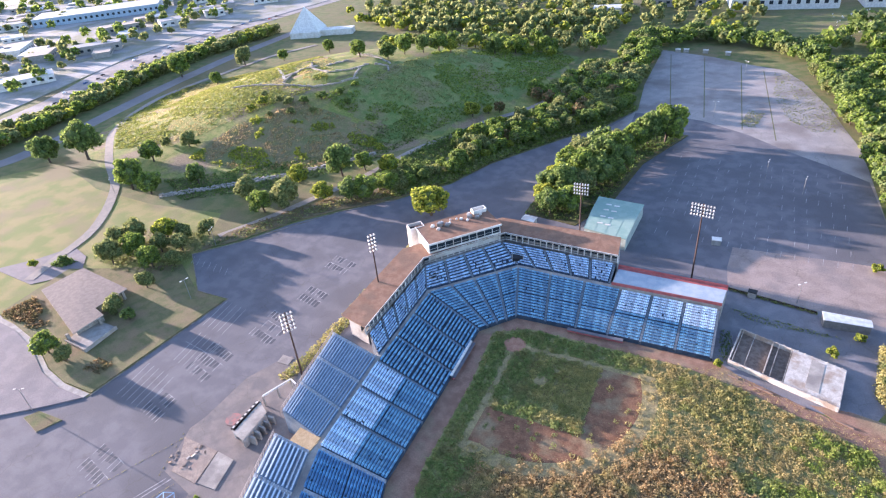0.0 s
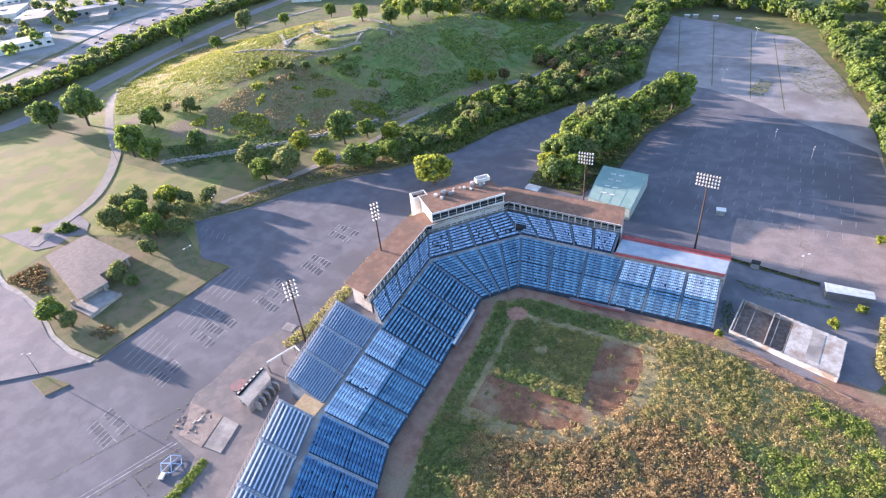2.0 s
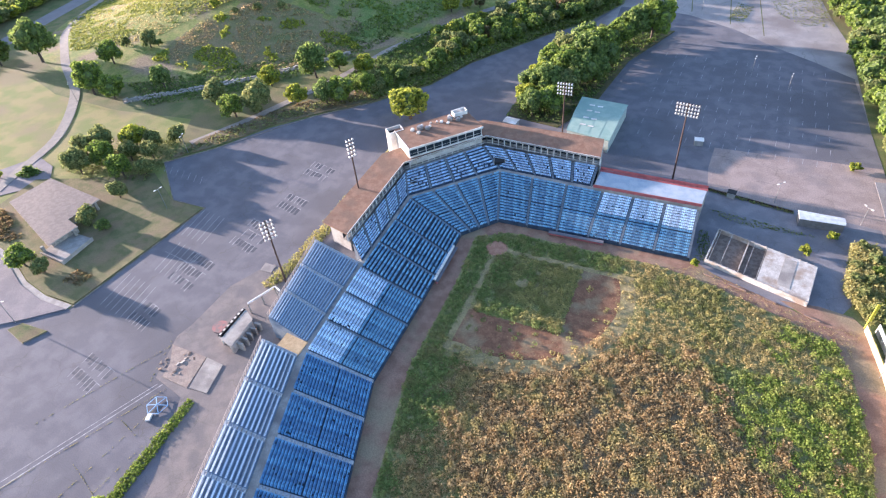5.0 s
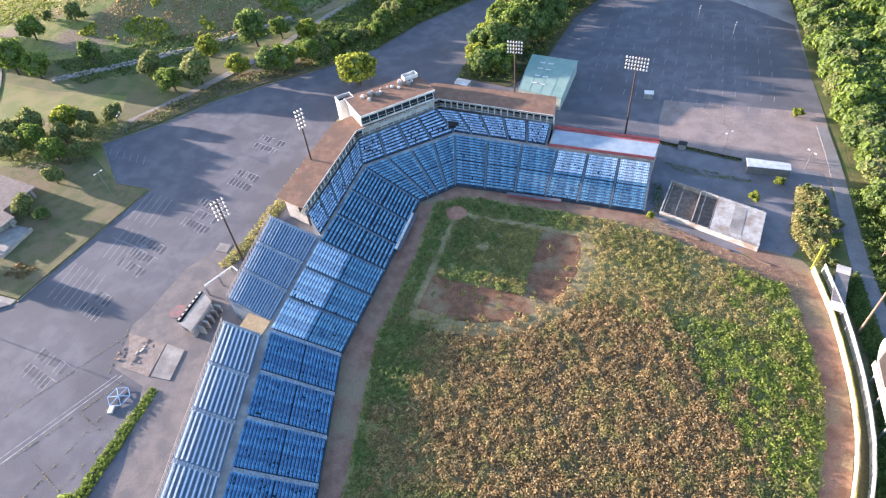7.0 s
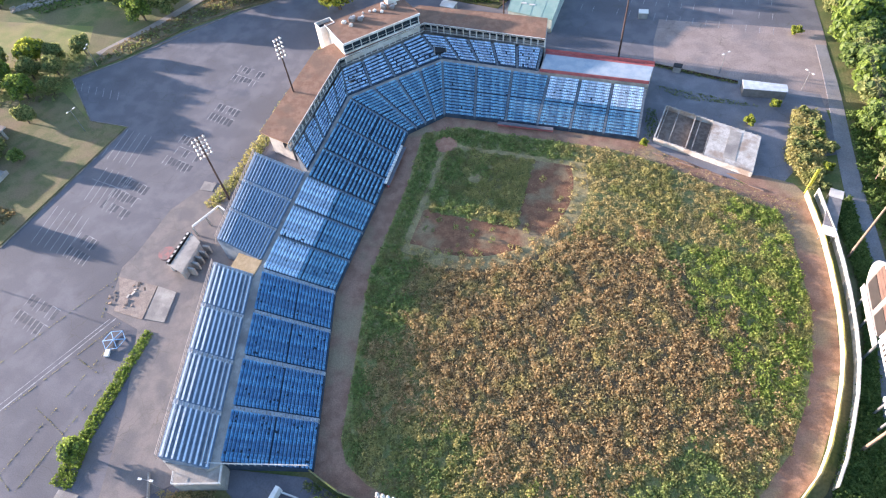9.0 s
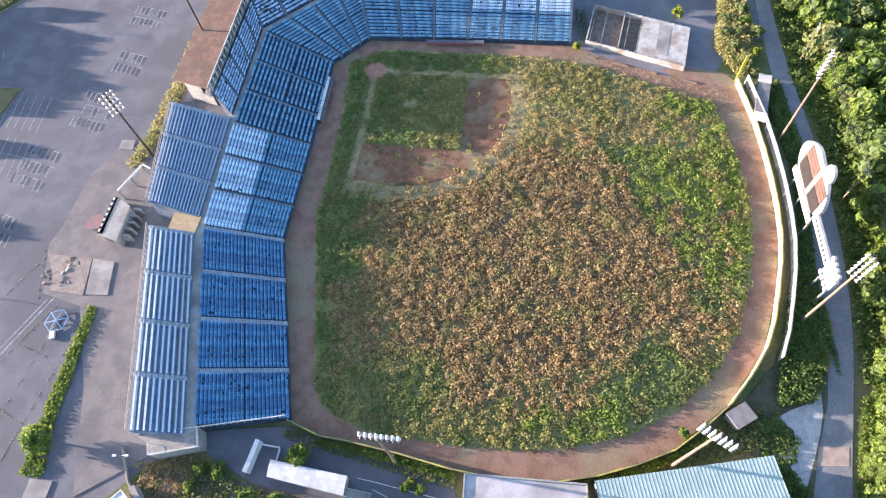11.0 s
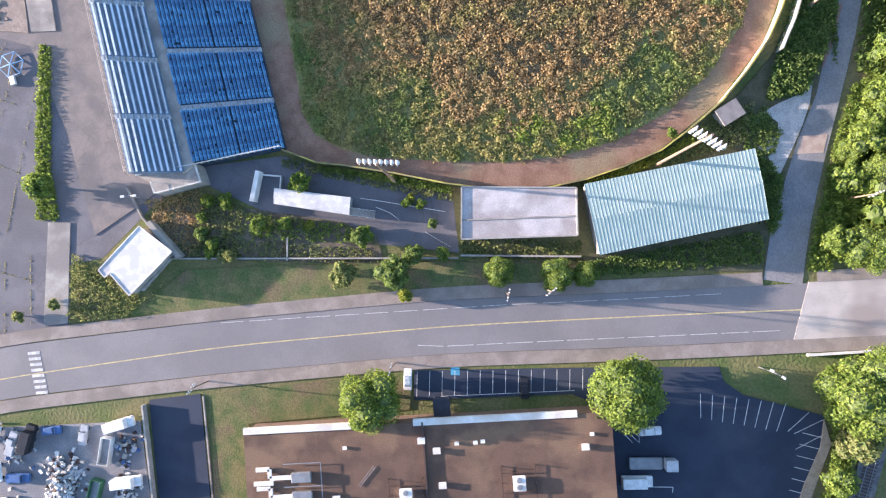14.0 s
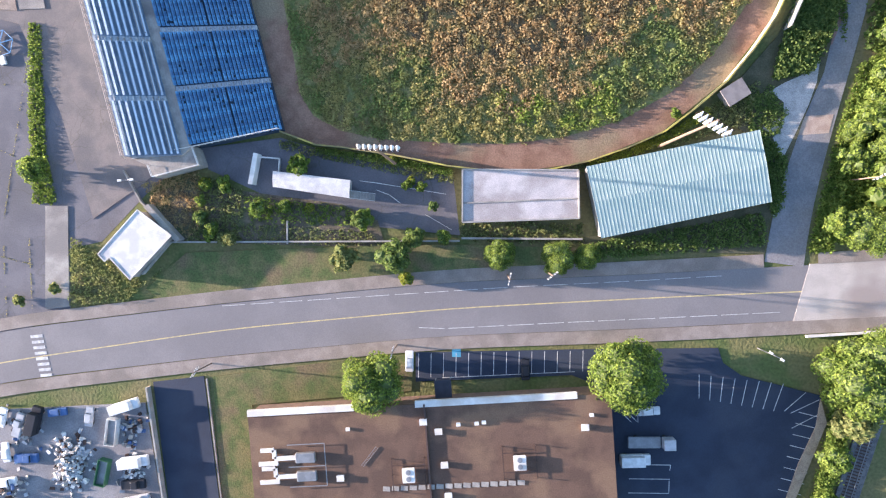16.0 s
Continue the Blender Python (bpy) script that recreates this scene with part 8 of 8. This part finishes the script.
# ---- distant town ----
def town_building(x, y, w, d, h, rz, wallm, roofm, label):
    thing = empty("town_building", x, y, 0, rz)
    bm = bmesh.new()
    box(bm, -w / 2, -d / 2, 0, w / 2, d / 2, h)
    part("wall", bm, wallm, thing)
    bm = bmesh.new()
    box(bm, -w / 2 - .4, -d / 2 - .4, h, w / 2 + .4, d / 2 + .4, h + .5)
    part("roof", bm, roofm, thing)
    n = max(2, int(w / 7))
    for k in range(n):
        xx = -w / 2 + (k + .5) * w / n
        bm = bmesh.new()
        box(bm, xx - w / n * .22, -d / 2 - .12, h * .4, xx + w / n * .22, -d / 2 + .02, h * .68)
        part("window", bm, GLASSY, thing)
    return tagged(thing, label, "building", "town buildings")


ROOFW = plain("pale_flat_roof", (0.62, 0.62, 0.62), 0.7)
ROOFG = plain("grey_flat_roof", (0.34, 0.34, 0.35), 0.8)
ROOFT = plain("tan_flat_roof", (0.42, 0.37, 0.31), 0.8)
BLUEWALL = plain("blue_band_wall", (0.36, 0.46, 0.56), 0.6)
town_building(-800, 455, 165, 60, 11, 44, BLUEWALL, ROOFW, "long warehouse with white roof and blue wall")
town_building(-545, 178, 50, 24, 7, 60, WHITE, ROOFW, "white-roofed roadside shop building")
town_building(-560, 150, 30, 18, 6, 60, WHITE, ROOFW, "white-roofed roadside shop building")
town_building(70, 545, 90, 50, 12, 8, ROOFW, ROOFW, "big white industrial hall")
town_building(190, 560, 110, 50, 12, 5, ROOFW, ROOFG, "big white industrial hall")
town_building(-80, 500, 34, 18, 6, 10, WHITE, ROOFW, "long low white-roofed hall")
town_building(-20, 545, 60, 26, 8, 4, GREYWALL, ROOFG, "grey industrial hall with flat roof")
rr = random.Random(21)
for i in range(120):
    x, y = rr.uniform(-1150, -545), rr.uniform(120, 760)
    if x > -560 - (y - 100) * .02 or math.hypot(x + 800, y - 455) < 110 or math.hypot(x + 550, y - 165) < 55:
        continue
    m = rr.choice(((WHITE, ROOFW), (GREYWALL, ROOFG), (GREYWALL, ROOFT), (WHITE, ROOFG), (GREYWALL, ROOFW)))
    town_building(x, y, rr.uniform(18, 50), rr.uniform(12, 26), rr.uniform(4, 9), rr.choice((44, 60, 134)) + rr.uniform(-4, 4), m[0], m[1], "low commercial building with a flat roof")
# lots brightened too, as haze over the town put into the colour
sheet("town_ground", [(-520, -150), (-470, 90), (-520, 270), (-520, 360), (-490, 470), (-460, 700), (-1500, 900), (-1500, -100)], mat("town_lots", (0.30, 0.29, 0.28), (0.21, 0.215, 0.15), 28, 0.9, 0.3, 0.2, 1.0, third=(0.36, 0.35, 0.335), big=60), "grey paved lots of the distant town", "ground")
woods("town_trees", [(-560, 120), (-640, 260), (-600, 420), (-700, 560)], 120, 24, .9, 1.5, (0, 3, 3), "scattered trees in the distant town", lod=18)
woods("town_trees_far", [(-900, 200), (-950, 420), (-1000, 640)], 300, 38, 1.0, 1.7, (0, 3, 3), "scattered trees in the distant town", lod=20)
bm = bmesh.new()
rr = random.Random(3)
for i in range(160):
    x, y = rr.uniform(110, 240), rr.uniform(400, 520)
    box(bm, x - .45, y - .15, 0, x + .45, y + .15, rr.uniform(.8, 1.5))
tagged(part("gravestones", bm, WHITE), "rows of pale gravestones in a cemetery", "gravestones", kind="stuff")
# posts of shrubs near the road
for x, y, s, k in ((-15.9, -118.2, 1.1, 2), (-11.7, -118, 1.2, 0), (4.6, -113.2, 1.9, 0), (31.2, -117.1, .9, 0), (-15, -129.4, 1.2, 0), (-11.7, -130, 1.1, 3), (15.3, -132.9, 2.0, 3), (19.2, -124.5, 1.5, 0), (30, -128, 1.6, 1), (25, -111.4, .7, 2), (27, -111.6, .6, 2), (-17, -122, 1.0, 0), (28, -117, .9, 0), (29, -115.5, .7, 2), (98, 38, 1.2, 2), (90, 28, 1.4, 2)):
    plant(SMALLK[k], x, y, s, "shrubs round the ballpark")
for x, y, s, k in ((106, 80, 1.6, 2), (60, 12, 1.0, 2), (34, -121, .9, 1), (-50, -143, .9, 3), (-58, -146, 1.0, 3), (84, -99.5, .9, 0), (109, 30, 1.5, 3), (112, 20, 1.6, 3), (105, 14, 1.5, 3), (108, 8, 1.5, 3), (104, 26, 1.4, 3), (111, 12, 1.3, 2), (106, 36, 1.3, 3), (107, 20, 1.4, 3), (109, 25, 1.3, 0), (103, 20, 1.2, 3), (110, 4, 1.2, 3), (-216, -26, 1.5, 2), (-156, -58, .9, 3), (-206, -19, 1.6, 1)):
    plant(SMALLK[k], x, y, s, "shrubs round the ballpark")

# the patterns themselves are not part of the place
for ob in KINDS + BIG + SMALLK + list(CARS.values()):
    for c in list(ob.children_recursive):
        bpy.data.objects.remove(c)
    bpy.data.objects.remove(ob)
